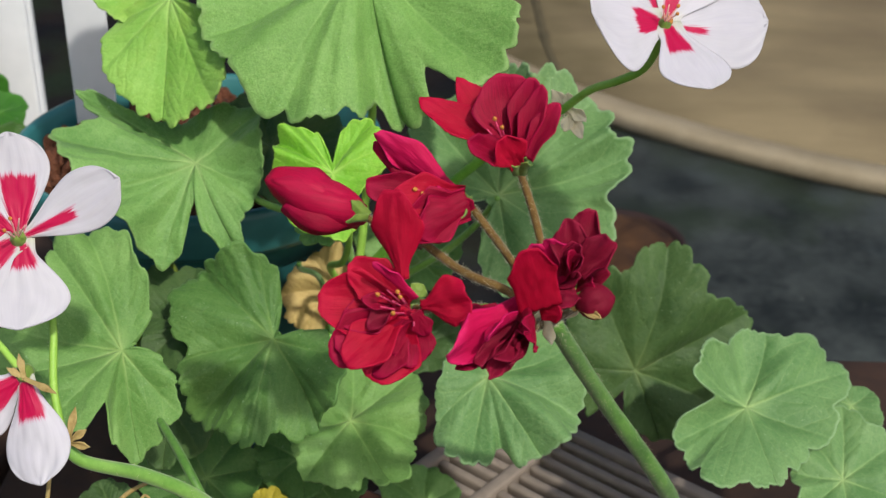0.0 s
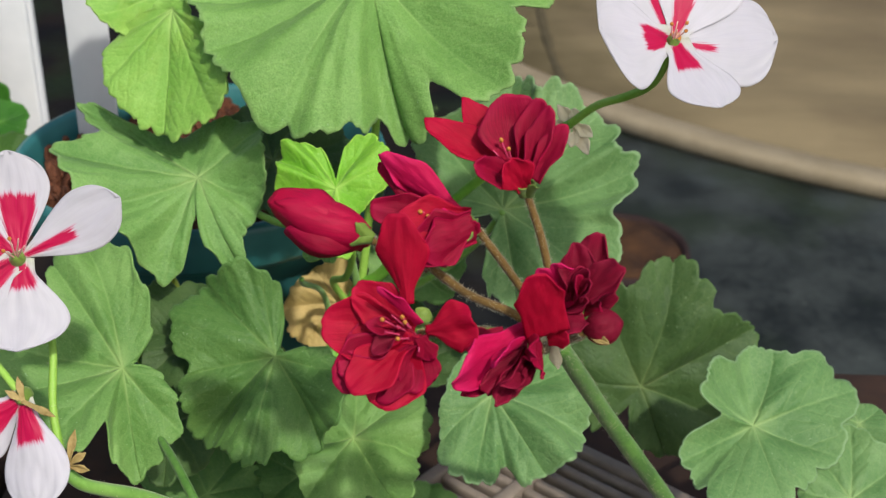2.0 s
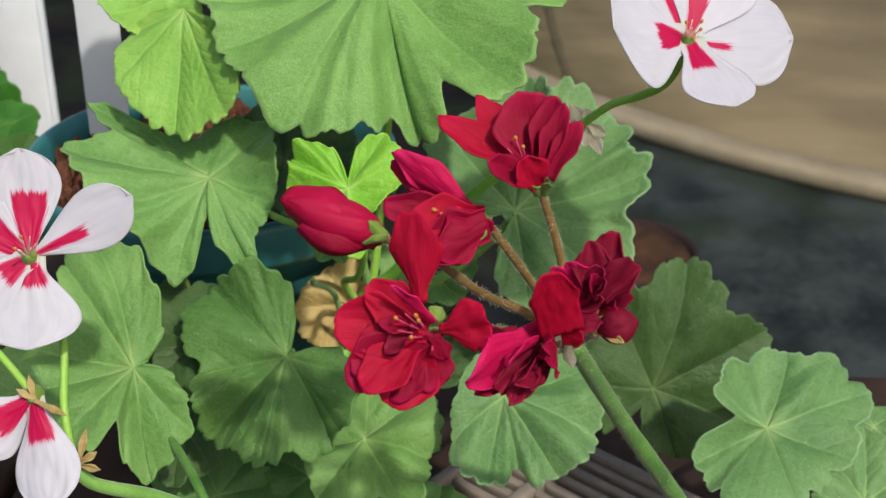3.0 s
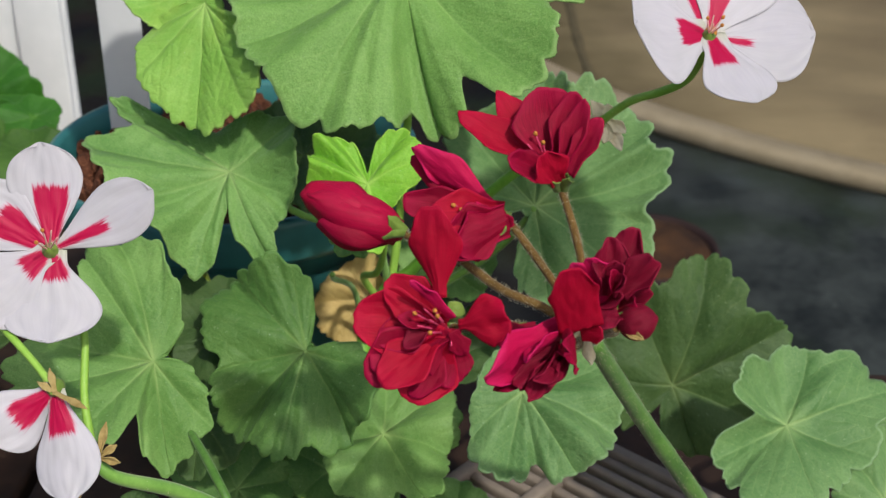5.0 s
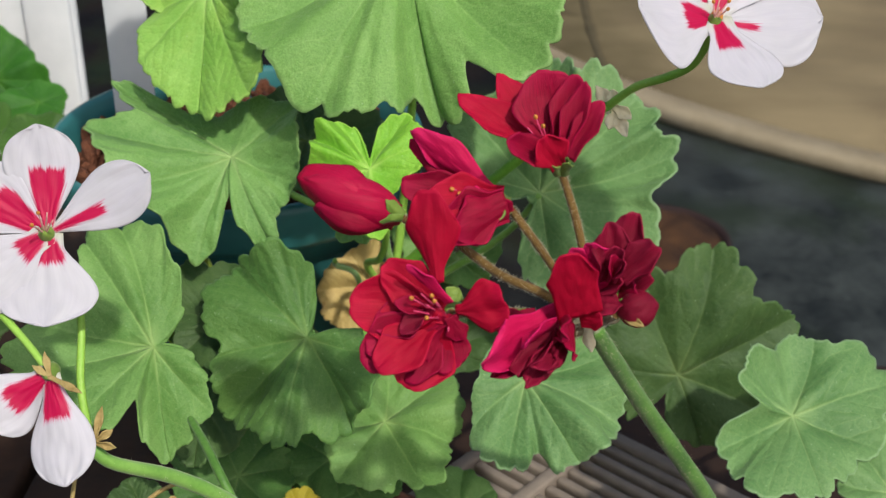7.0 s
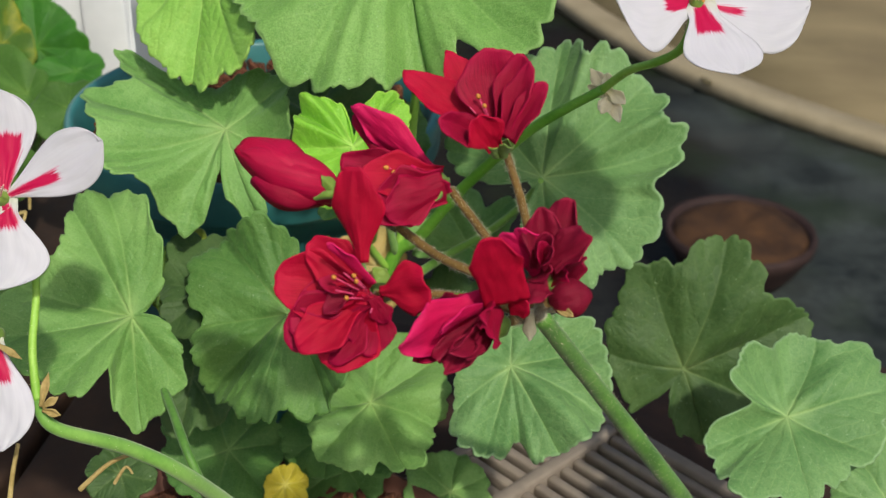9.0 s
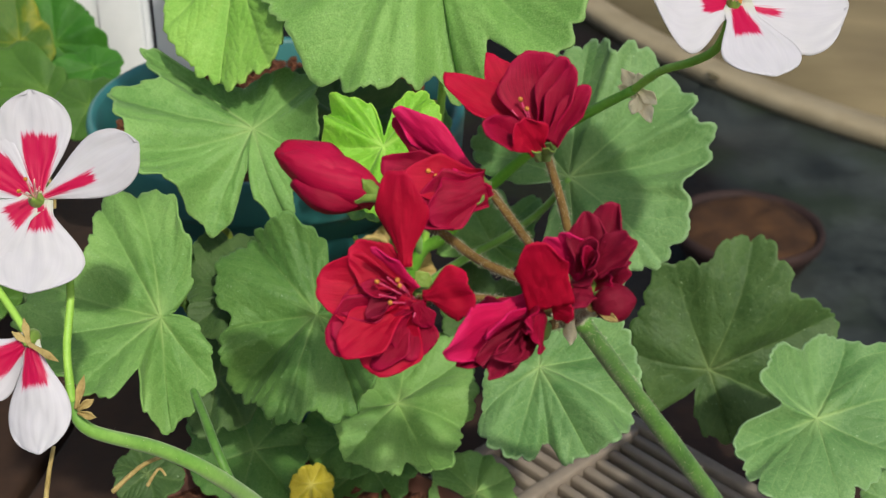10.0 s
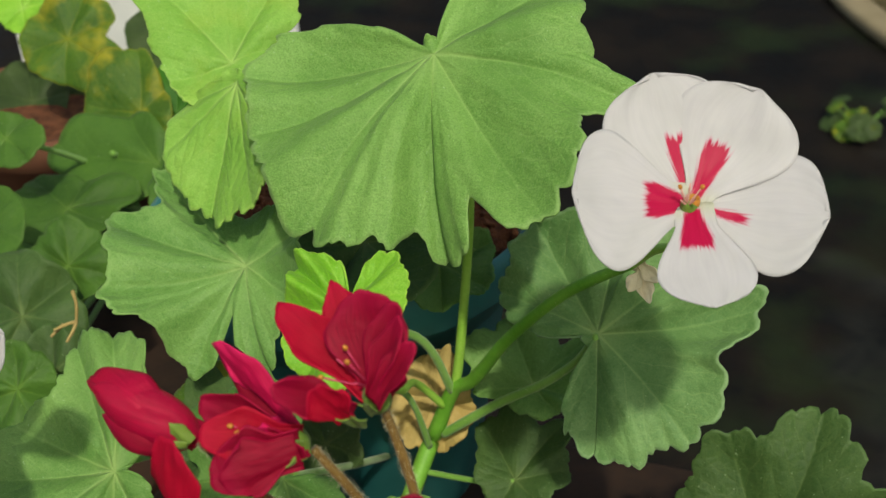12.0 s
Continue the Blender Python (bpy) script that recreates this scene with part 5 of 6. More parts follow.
petal(flower_t, (0.0455, 0.2788, 0.3748), (0.0462, 0.2754, 0.3797), (0.1, -0.95, 0.2), 0.0034, SEPAL_GREEN, name='sepal', blunt=1.2, cup=-0.0008, claw=0.6)
petal(flower_t, (0.0445, 0.2788, 0.3747), (0.0430, 0.2749, 0.3790), (-0.1, -0.95, 0.2), 0.003, SEPAL_GREEN, name='sepal', blunt=1.2, cup=-0.0008, claw=0.6)
petal(flower_t, (0.0450, 0.2862, 0.3726), (0.0406, 0.2851, 0.3749), (-0.2, -0.6, -0.7), 0.0022, SEPAL_GREEN, name='sepal', blunt=1.2)
bm = bmesh.new()
tube_into(bm, ((0.0426, 0.2902, 0.3746), (0.0395, 0.2878, 0.3836)), 0.00025, 0.00018, 6, 4), tube_into(bm, ((0.0426, 0.2902, 0.3746), (0.0377, 0.2869, 0.3820)), 0.00025, 0.00018, 6, 4), tube_into(bm, ((0.0426, 0.2902, 0.3746), (0.0410, 0.2851, 0.3829)), 0.00025, 0.00018, 6, 4), tube_into(bm, ((0.0426, 0.2902, 0.3746), (0.0434, 0.2821, 0.3814)), 0.00025, 0.00018, 6, 4), tube_into(bm, ((0.0426, 0.2902, 0.3746), (0.0368, 0.2834, 0.3801)), 0.00025, 0.00018, 6, 4), 
part("stamen", bm, STAMEN_PINK, flower_t, "curved pink filaments")
part("anther", blob_into(bmesh.new(), (0.0395, 0.2878, 0.3836), (-0.003, -0.0023, 0.0086), 0.0014, 0.0005), ANTHER, flower_t, "orange anther")
part("anther", blob_into(bmesh.new(), (0.0410, 0.2851, 0.3829), (-0.0016, -0.0049, 0.0079), 0.0014, 0.0005), ANTHER, flower_t, "orange anther")
part("anther", blob_into(bmesh.new(), (0.0368, 0.2834, 0.3801), (-0.0055, -0.0065, 0.0053), 0.0014, 0.0005), ANTHER, flower_t, "orange anther")
flower_m = part("flower", blob_into(bmesh.new(), (0.0343, 0.2801, 0.3667), (-0.8, -0.1, 0.3), 0.007, 0.0028, 0.8), SEPAL_GREEN, red_plant, "half-open crimson double flower")
petal(flower_m, (0.0312, 0.2817, 0.3677), (0.0130, 0.2868, 0.3807), (-0.1, -0.95, -0.2), 0.0092, PETAL_PINK, seed=21, cup=-0.0016, blunt=1.7, claw=0.4)
petal(flower_m, (0.0292, 0.2838, 0.3675), (0.0123, 0.2893, 0.3771), (-0.3, -0.8, 0.3), 0.0075, PETAL_RED, seed=22, cup=0.001, claw=0.4)
petal(flower_m, (0.0311, 0.2824, 0.3669), (0.0107, 0.2819, 0.3698), (-0.05, -0.9, 0.4), 0.0095, PETAL_RED, seed=23, cup=0.002, claw=0.5)
petal(flower_m, (0.0334, 0.2784, 0.3678), (0.0214, 0.2698, 0.3676), (0.1, -0.9, 0.3), 0.0125, PETAL_RED, seed=24, cup=0.002, claw=0.6)
petal(flower_m, (0.0342, 0.2764, 0.3683), (0.0236, 0.2670, 0.3665), (0.15, -0.95, 0.1), 0.0115, PETAL_RED, seed=25, cup=-0.002, claw=0.6)
petal(flower_m, (0.0327, 0.2808, 0.3668), (0.0231, 0.2751, 0.3702), (0.1, -0.9, 0.5), 0.0056, PETAL_RED, seed=26, cup=0.002, ruffle=0.0012, claw=0.6)
petal(flower_m, (0.0328, 0.2794, 0.3666), (0.0247, 0.2726, 0.3675), (0.1, -0.8, 0.6), 0.0046, PETAL_RED, seed=27, cup=0.002, ruffle=0.0012, claw=0.6)
petal(flower_m, (0.0327, 0.2800, 0.3674), (0.0263, 0.2762, 0.3719), (0.2, -0.8, 0.4), 0.0056, PETAL_PINK, seed=28, cup=-0.002, ruffle=0.001, claw=0.6)
petal(flower_m, (0.0318, 0.2772, 0.3668), (0.0348, 0.2765, 0.3696), (0.2, -0.9, 0.2), 0.0041, PETAL_RED, seed=29, claw=0.7)
petal(flower_m, (0.0337, 0.2796, 0.3683), (0.0205, 0.2683, 0.3649), (-0.1, -0.85, 0.5), 0.0125, PETAL_RED, cup=0.0015, claw=0.45, seed=35)
petal(flower_m, (0.0332, 0.2798, 0.3689), (0.0180, 0.2707, 0.3726), (-0.1, -0.8, 0.6), 0.0105, PETAL_SCARLET, cup=0.0015, claw=0.45, seed=36)
petal(flower_m, (0.0349, 0.2789, 0.3665), (0.0334, 0.2774, 0.3701), (0.3, -0.8, 0.4), 0.0028, SEPAL_GREEN, name='sepal', blunt=1.2, cup=-0.0006)
petal(flower_m, (0.0349, 0.2777, 0.3663), (0.0323, 0.2742, 0.3664), (0.2, -0.8, -0.3), 0.0028, SEPAL_GREEN, name='sepal', blunt=1.2, cup=-0.0006)
bm = bmesh.new()
tube_into(bm, ((0.0285, 0.2796, 0.3688), (0.0229, 0.2745, 0.3728)), 0.00025, 0.00018, 6, 4), tube_into(bm, ((0.0285, 0.2796, 0.3688), (0.0243, 0.2762, 0.3738)), 0.00025, 0.00018, 6, 4), tube_into(bm, ((0.0285, 0.2796, 0.3688), (0.0245, 0.2741, 0.3721)), 0.00025, 0.00018, 6, 4), 
part("stamen", bm, STAMEN_PINK, flower_m, "curved pink filaments")
part("anther", blob_into(bmesh.new(), (0.0229, 0.2745, 0.3728), (-0.0054, -0.005, 0.0038), 0.0014, 0.0005), ANTHER, flower_m, "orange anther")
part("anther", blob_into(bmesh.new(), (0.0245, 0.2741, 0.3721), (-0.004, -0.0053, 0.0031), 0.0014, 0.0005), ANTHER, flower_m, "orange anther")
flower_a = part("flower", blob_into(bmesh.new(), (0.0252, 0.2640, 0.3490), (-0.5, -0.4, 0.5), 0.006, 0.0022, 0.8), SEPAL_GREEN, red_plant, "wide-open crimson rose-like flower")
petal(flower_a, (0.0223, 0.2562, 0.3551), (0.0093, 0.2595, 0.3624), (0.0, -0.9, 0.4), 0.0105, PETAL_SCARLET, seed=41, arch=-0.001, cup=0.001, claw=0.4)
petal(flower_a, (0.0223, 0.2559, 0.3546), (0.0027, 0.2564, 0.3551), (0.1, -0.9, 0.35), 0.0152, PETAL_SCARLET, seed=42, arch=-0.002, cup=0.002, claw=0.35)
petal(flower_a, (0.0224, 0.2548, 0.3546), (0.0059, 0.2514, 0.3436), (0.1, -0.9, 0.35), 0.0138, PETAL_RED, seed=43, arch=-0.002, cup=0.001, claw=0.35)
petal(flower_a, (0.0228, 0.2546, 0.3543), (0.0151, 0.2505, 0.3391), (0.1, -0.9, 0.35), 0.0145, PETAL_SCARLET, seed=44, arch=-0.002, cup=0.001, claw=0.35)
petal(flower_a, (0.0232, 0.2547, 0.3545), (0.0226, 0.2524, 0.3419), (0.1, -0.9, 0.35), 0.0105, PETAL_RED, seed=45, arch=-0.001, claw=0.4)
petal(flower_a, (0.0236, 0.2537, 0.3546), (0.0260, 0.2540, 0.3488), (0.1, -0.9, 0.35), 0.005, PETAL_RED, seed=46, claw=0.5)
petal(flower_a, (0.0194, 0.2630, 0.3509), (0.0054, 0.2601, 0.3554), (0.2, -0.75, 0.6), 0.0123, PETAL_RED, seed=47, cup=0.0022, claw=0.4, ruffle=0.0006)
petal(flower_a, (0.0195, 0.2609, 0.3513), (0.0083, 0.2545, 0.3513), (-0.1, -0.75, 0.6), 0.0099, PETAL_RED, seed=48, cup=0.0026, claw=0.4)
petal(flower_a, (0.0205, 0.2604, 0.3502), (0.0068, 0.2517, 0.3465), (-0.35, -0.8, 0.45), 0.0117, PETAL_RED, seed=49, cup=0.0016, claw=0.4)
petal(flower_a, (0.0214, 0.2567, 0.3520), (0.0092, 0.2478, 0.3451), (-0.45, -0.75, 0.45), 0.0117, PETAL_SCARLET, seed=50, cup=0.0012, claw=0.35)
petal(flower_a, (0.0217, 0.2585, 0.3500), (0.0152, 0.2506, 0.3404), (-0.4, -0.8, 0.4), 0.0107, PETAL_RED, seed=51, cup=0.0008, claw=0.4)
petal(flower_a, (0.0186, 0.2573, 0.3535), (0.0124, 0.2551, 0.3565), (0.3, -0.6, 0.7), 0.0042, PETAL_RED, seed=52, cup=0.0016, claw=0.5)
petal(flower_a, (0.0190, 0.2561, 0.3535), (0.0138, 0.2522, 0.3510), (-0.4, -0.6, 0.6), 0.0047, PETAL_DARK, seed=53, cup=0.0016, claw=0.5)
petal(flower_a, (0.0246, 0.2543, 0.3557), (0.0349, 0.2512, 0.3596), (-0.1, -0.92, 0.3), 0.0112, PETAL_SCARLET, seed=54, cup=-0.001, ruffle=0.0006, claw=0.2, blunt=4)
petal(flower_a, (0.0232, 0.2540, 0.3574), (0.0149, 0.2530, 0.3666), (-0.35, -0.8, -0.4), 0.0046, PETAL_PINK, seed=55, cup=-0.0008, blunt=1.4, claw=0.6)
petal(flower_a, (0.0205, 0.2567, 0.3605), (0.0183, 0.2612, 0.3793), (-0.25, -0.95, 0.1), 0.0116, PETAL_SCARLET, seed=56, claw=0.26, cup=-0.0014)
petal(flower_a, (0.0228, 0.2584, 0.3551), (0.0250, 0.2600, 0.3577), (0.1, -0.9, 0.3), 0.0045, SEPAL_GREEN, seed=57, name='sepal', blunt=1.3)
bm = bmesh.new()
tube_into(bm, ((0.0229, 0.2595, 0.3507), (0.0162, 0.2538, 0.3582)), 0.00025, 0.00018, 6, 4), tube_into(bm, ((0.0229, 0.2595, 0.3507), (0.0176, 0.2545, 0.3592)), 0.00025, 0.00018, 6, 4), tube_into(bm, ((0.0229, 0.2595, 0.3507), (0.0201, 0.2533, 0.3592)), 0.00025, 0.00018, 6, 4), tube_into(bm, ((0.0229, 0.2595, 0.3507), (0.0164, 0.2519, 0.3567)), 0.00025, 0.00018, 6, 4), tube_into(bm, ((0.0229, 0.2595, 0.3507), (0.0194, 0.2496, 0.3566)), 0.00025, 0.00018, 6, 4), tube_into(bm, ((0.0229, 0.2595, 0.3507), (0.0189, 0.2525, 0.3578)), 0.00025, 0.00018, 6, 4), tube_into(bm, ((0.0229, 0.2595, 0.3507), (0.0206, 0.2529, 0.3583)), 0.00025, 0.00018, 6, 4), tube_into(bm, ((0.0229, 0.2595, 0.3507), (0.0234, 0.2511, 0.3528)), 0.00025, 0.00018, 6, 4), 
part("stamen", bm, STAMEN_PINK, flower_a, "curved pink filaments")
part("anther", blob_into(bmesh.new(), (0.0162, 0.2538, 0.3582), (-0.0064, -0.0055, 0.0072), 0.0014, 0.0005), ANTHER, flower_a, "orange anther")
part("anther", blob_into(bmesh.new(), (0.0201, 0.2533, 0.3592), (-0.0027, -0.0059, 0.0083), 0.0014, 0.0005), ANTHER, flower_a, "orange anther")
part("anther", blob_into(bmesh.new(), (0.0194, 0.2496, 0.3566), (-0.0032, -0.0095, 0.0058), 0.0014, 0.0005), ANTHER, flower_a, "orange anther")
part("anther", blob_into(bmesh.new(), (0.0206, 0.2529, 0.3583), (-0.0021, -0.0064, 0.0073), 0.0014, 0.0005), ANTHER, flower_a, "orange anther")
flower_e = part("flower", blob_into(bmesh.new(), (0.0490, 0.2730, 0.3397), (-0.7, -0.3, -0.2), 0.007, 0.0028, 0.8), SEPAL_GREEN, red_plant, "wilting magenta and maroon flower, hanging")
petal(flower_e, (0.0460, 0.2600, 0.3517), (0.0306, 0.2431, 0.3503), (0.15, -0.93, 0.0), 0.0118, PETAL_PINK, seed=61, cup=-0.0022, blunt=2, claw=0.6)
petal(flower_e, (0.0444, 0.2557, 0.3523), (0.0386, 0.2432, 0.3550), (0.3, -0.8, -0.4), 0.0062, PETAL_PINK, seed=62, cup=-0.0018, claw=0.7)
petal(flower_e, (0.0452, 0.2583, 0.3486), (0.0326, 0.2485, 0.3444), (0.0, -0.8, 0.3), 0.0055, PETAL_RED, seed=63, ruffle=0.0012, claw=0.6)
petal(flower_e, (0.0457, 0.2563, 0.3492), (0.0390, 0.2435, 0.3451), (0.1, -0.8, 0.2), 0.006, PETAL_DARK, seed=64, cup=0.0015, ruffle=0.0012, claw=0.7, blunt=1.4)
petal(flower_e, (0.0463, 0.2566, 0.3497), (0.0366, 0.2472, 0.3458), (0.0, -0.8, 0.3), 0.0062, PETAL_DARK, seed=65, cup=-0.0015, ruffle=0.0015, claw=0.6)
petal(flower_e, (0.0469, 0.2567, 0.3497), (0.0410, 0.2433, 0.3507), (0.3, -0.8, 0.2), 0.006, PETAL_DARK, seed=66, cup=0.002, ruffle=0.0015, claw=0.6)
petal(flower_e, (0.0481, 0.2567, 0.3497), (0.0437, 0.2452, 0.3478), (0.2, -0.9, 0.1), 0.0032, PETAL_DARK, seed=67, ruffle=0.001, claw=0.7, blunt=1.3)
petal(flower_e, (0.0480, 0.2581, 0.3523), (0.0483, 0.2461, 0.3511), (0.3, -0.9, 0.1), 0.0062, PETAL_RED, seed=68, cup=-0.0012, ruffle=0.0008, claw=0.7)
petal(flower_e, (0.0456, 0.2588, 0.3538), (0.0463, 0.2443, 0.3563), (0.2, -0.9, 0.1), 0.0045, PETAL_RED, seed=69, cup=0.0012, ruffle=0.0012, claw=0.7)
petal(flower_e, (0.0413, 0.2724, 0.3435), (0.0331, 0.2651, 0.3454), (0.2, -0.9, 0.3), 0.0066, PETAL_RED, seed=70, cup=-0.0015, claw=0.7)
petal(flower_e, (0.0498, 0.2552, 0.3551), (0.0460, 0.2508, 0.3714), (0.05, -0.95, 0.25), 0.0108, PETAL_SCARLET, seed=71, claw=0.85, cup=-0.0008)
petal(flower_e, (0.0497, 0.2585, 0.3528), (0.0541, 0.2552, 0.3548), (-0.1, -0.9, 0.2), 0.0055, PETAL_SCARLET, seed=72, claw=0.8)
flower_d = part("flower", blob_into(bmesh.new(), (0.0555, 0.2677, 0.3504), (0.2, -0.3, 0.8), 0.007, 0.0028, 0.8), SEPAL_GREEN, red_plant, "withered maroon rose-like flower, crumpled")
petal(flower_d, (0.0561, 0.2633, 0.3570), (0.0474, 0.2632, 0.3658), (-0.4, -0.85, 0.3), 0.0075, PETAL_PINK, seed=81, cup=-0.0012, claw=0.6)
petal(flower_d, (0.0552, 0.2627, 0.3600), (0.0507, 0.2623, 0.3681), (-0.4, -0.85, 0.3), 0.006, PETAL_PINK, seed=82, cup=-0.0012, claw=0.6)
petal(flower_d, (0.0568, 0.2645, 0.3591), (0.0599, 0.2685, 0.3724), (-0.2, -0.9, 0.3), 0.0078, PETAL_DARK, seed=83, cup=0.0012, ruffle=0.001, claw=0.7)
petal(flower_d, (0.0558, 0.2624, 0.3595), (0.0551, 0.2645, 0.3716), (0.1, -0.9, 0.3), 0.0085, PETAL_DARK, seed=84, cup=0.0016, ruffle=0.0012, claw=0.6)
petal(flower_d, (0.0574, 0.2611, 0.3611), (0.0638, 0.2603, 0.3696), (-0.4, -0.8, 0.3), 0.0075, PETAL_DARK, seed=85, cup=0.001, ruffle=0.0014, claw=0.6)
petal(flower_d, (0.0560, 0.2682, 0.3533), (0.0644, 0.2643, 0.3605), (-0.2, -0.75, 0.6), 0.0064, PETAL_DARK, seed=86, cup=0.001, ruffle=0.0014, claw=0.7)
petal(flower_d, (0.0549, 0.2679, 0.3528), (0.0612, 0.2617, 0.3581), (-0.1, -0.75, 0.6), 0.0068, PETAL_RED, seed=87, cup=0.001, ruffle=0.0008, claw=0.7)
petal(flower_d, (0.0529, 0.2666, 0.3549), (0.0579, 0.2596, 0.3612), (-0.1, -0.6, 0.8), 0.0062, PETAL_DARK, seed=88, cup=0.0016, ruffle=0.001, claw=0.8)
petal(flower_d, (0.0538, 0.2659, 0.3580), (0.0562, 0.2628, 0.3672), (0.5, -0.75, 0.3), 0.0062, PETAL_DARK, seed=89, cup=0.002, ruffle=0.001, claw=0.7)
petal(flower_d, (0.0568, 0.2649, 0.3581), (0.0600, 0.2616, 0.3668), (-0.5, -0.75, 0.3), 0.0062, PETAL_DARK, seed=90, cup=0.002, ruffle=0.001, claw=0.7)
petal(flower_d, (0.0559, 0.2625, 0.3602), (0.0575, 0.2598, 0.3681), (-0.5, -0.6, 0.5), 0.0044, PETAL_DARK, seed=91, cup=0.0016, claw=0.7)
petal(flower_d, (0.0552, 0.2616, 0.3607), (0.0555, 0.2592, 0.3670), (0.5, -0.6, 0.5), 0.0040, PETAL_RED, seed=92, cup=0.0016, claw=0.7)
petal(flower_d, (0.0569, 0.2607, 0.3612), (0.0580, 0.2576, 0.3663), (-0.2, -0.5, 0.8), 0.0044, PETAL_DARK, seed=93, cup=0.0016, claw=0.7)
petal(flower_d, (0.0542, 0.2610, 0.3570), (0.0552, 0.2556, 0.3555), (0, -0.9, 0.3), 0.0068, PETAL_DARK, seed=94, cup=-0.0012, claw=0.8)
flower_b = part("flower_bud", bud_into(bmesh.new(), (0.0113, 0.2794, 0.3631), (-0.0213, -0.0014, 0.0097), 0.0228, 0.0051, 3, 0.45), PETAL_BUD, red_plant, "closed crimson flower bud with green sepals")
flower_s = part("flower_bud", bud_into(bmesh.new(), (0.0574, 0.2613, 0.3527), (0.0086, 0.0013, 0.0016), 0.0088, 0.0040, 3, 0.3, 36, 20, 0.95), PETAL_DARK, red_plant, "small round maroon flower bud")
petal(flower_b, (0.0105, 0.2801, 0.3629), (-0.0105, 0.2799, 0.3729), (0.15, -0.85, 0.5), 0.0118, PETAL_BUD, seed=101, cup=-0.0044, claw=0.5, blunt=2.2, arch=0.0058)
petal(flower_b, (0.0107, 0.2798, 0.3623), (-0.0071, 0.2767, 0.3666), (0.0, -0.95, -0.25), 0.0112, PETAL_RED, seed=102, cup=-0.0042, claw=0.5, blunt=2.0, arch=0.0052)
petal(flower_b, (0.0119, 0.2760, 0.3652), (0.0084, 0.2757, 0.3693), (0.2, -0.8, 0.55), 0.003, SEPAL_GREEN, seed=103, name='sepal', cup=-0.0009, blunt=1.1, claw=0.9)
petal(flower_b, (0.0120, 0.2749, 0.3652), (0.0074, 0.2719, 0.3658), (0.1, -0.9, -0.35), 0.0026, SEPAL_GREEN, seed=104, name='sepal', cup=-0.0008, blunt=1.1, claw=0.9)
petal(flower_s, (0.0573, 0.2629, 0.3515), (0.0589, 0.2615, 0.3561), (0, -0.9, 0.4), 0.0025, SEPAL_GREEN, seed=111, name='sepal', cup=-0.0006, blunt=1.1, claw=0.9)
petal(flower_e, (0.0529, 0.2788, 0.3396), (0.0534, 0.2695, 0.3371), (0.1, -0.9, 0.1), 0.003, DRY, seed=121, name='bract', blunt=1.2, cup=-0.0008, claw=0.6)
petal(flower_e, (0.0523, 0.2788, 0.3396), (0.0488, 0.2723, 0.3427), (0.1, -0.9, 0.1), 0.003, DRY, seed=122, name='bract', blunt=1.2, cup=-0.0008, claw=0.6)
petal(flower_e, (0.0547, 0.2769, 0.3401), (0.0598, 0.2699, 0.3479), (0.1, -0.7, 0.6), 0.0032, DRY, seed=123, name='bract', blunt=1.2, ruffle=0.0006, claw=0.6)
petal(flower_e, (0.0580, 0.2609, 0.3524), (0.0626, 0.2566, 0.3525), (0.1, -0.7, 0.6), 0.0022, DRY_TAN, seed=124, name='bract', blunt=1.2, ruffle=0.0004, claw=0.6)
petal(flower_e, (0.0414, 0.2739, 0.3421), (0.0363, 0.2703, 0.3463), (0.1, -0.7, 0.6), 0.0032, SEPAL_GREEN, seed=125, name='sepal', blunt=1.3, claw=0.6)
stem(red_plant, "pedicel", ((0.0453, 0.2889, 0.3714), (0.0504, 0.2875, 0.3558), (0.0544, 0.2851, 0.3342)), 0.00086, 0.001, STEM_BROWN, "", 220)
stem(red_plant, "pedicel", ((0.0345, 0.2809, 0.3660), (0.0435, 0.2830, 0.3522), (0.0544, 0.2851, 0.3342)), 0.00086, 0.001, STEM_BROWN, "", 220)
stem(red_plant, "pedicel", ((0.0231, 0.2725, 0.3621), (0.0329, 0.2783, 0.3508), (0.0433, 0.2836, 0.3430), (0.0544, 0.2851, 0.3342)), 0.000972, 0.001125, STEM_BROWN, "", 220)
stem(red_plant, "pedicel", ((0.0116, 0.2794, 0.3631), (0.0242, 0.2761, 0.3581)), 0.00086, 0.001, STEM_BROWN, "", 220)
stem(red_plant, "pedicel", ((0.0490, 0.2730, 0.3397), (0.0544, 0.2851, 0.3342)), 0.00108, 0.00125, STEM_BROWN, "", 220)
stem(red_plant, "pedicel", ((0.0555, 0.2677, 0.3504), (0.0544, 0.2851, 0.3342)), 0.00108, 0.00125, STEM_BROWN, "", 220)
stem(red_plant, "pedicel", ((0.0574, 0.2612, 0.3525), (0.0553, 0.2732, 0.3431), (0.0544, 0.2851, 0.3342)), 0.00108, 0.00125, STEM_BROWN, "", 220)
stem(red_plant, "pedicel", ((0.0234, 0.2574, 0.3530), (0.0357, 0.2745, 0.3437), (0.0544, 0.2851, 0.3342)), 0.000972, 0.001125, STEM_BROWN, "", 220)

# ---- white flowers ----
flower_r = part("flower", blob_into(bmesh.new(), (0.0854, 0.3601, 0.3814), (-0.15, -0.8, 0.6), 0.007, 0.0022, 0.8), SEPAL_GREEN, white_plant, "open white flower with five petals and magenta blotches")
petal(flower_r, (0.085, 0.3586, 0.3832), (0.0736, 0.3689, 0.4073), (0.256, -0.62, 0.741), 0.0275, PETAL_WHITE, seed=60, arch=-0.0012, cup=0.0004, claw=0.24, mark=(15, 3.0, 8))
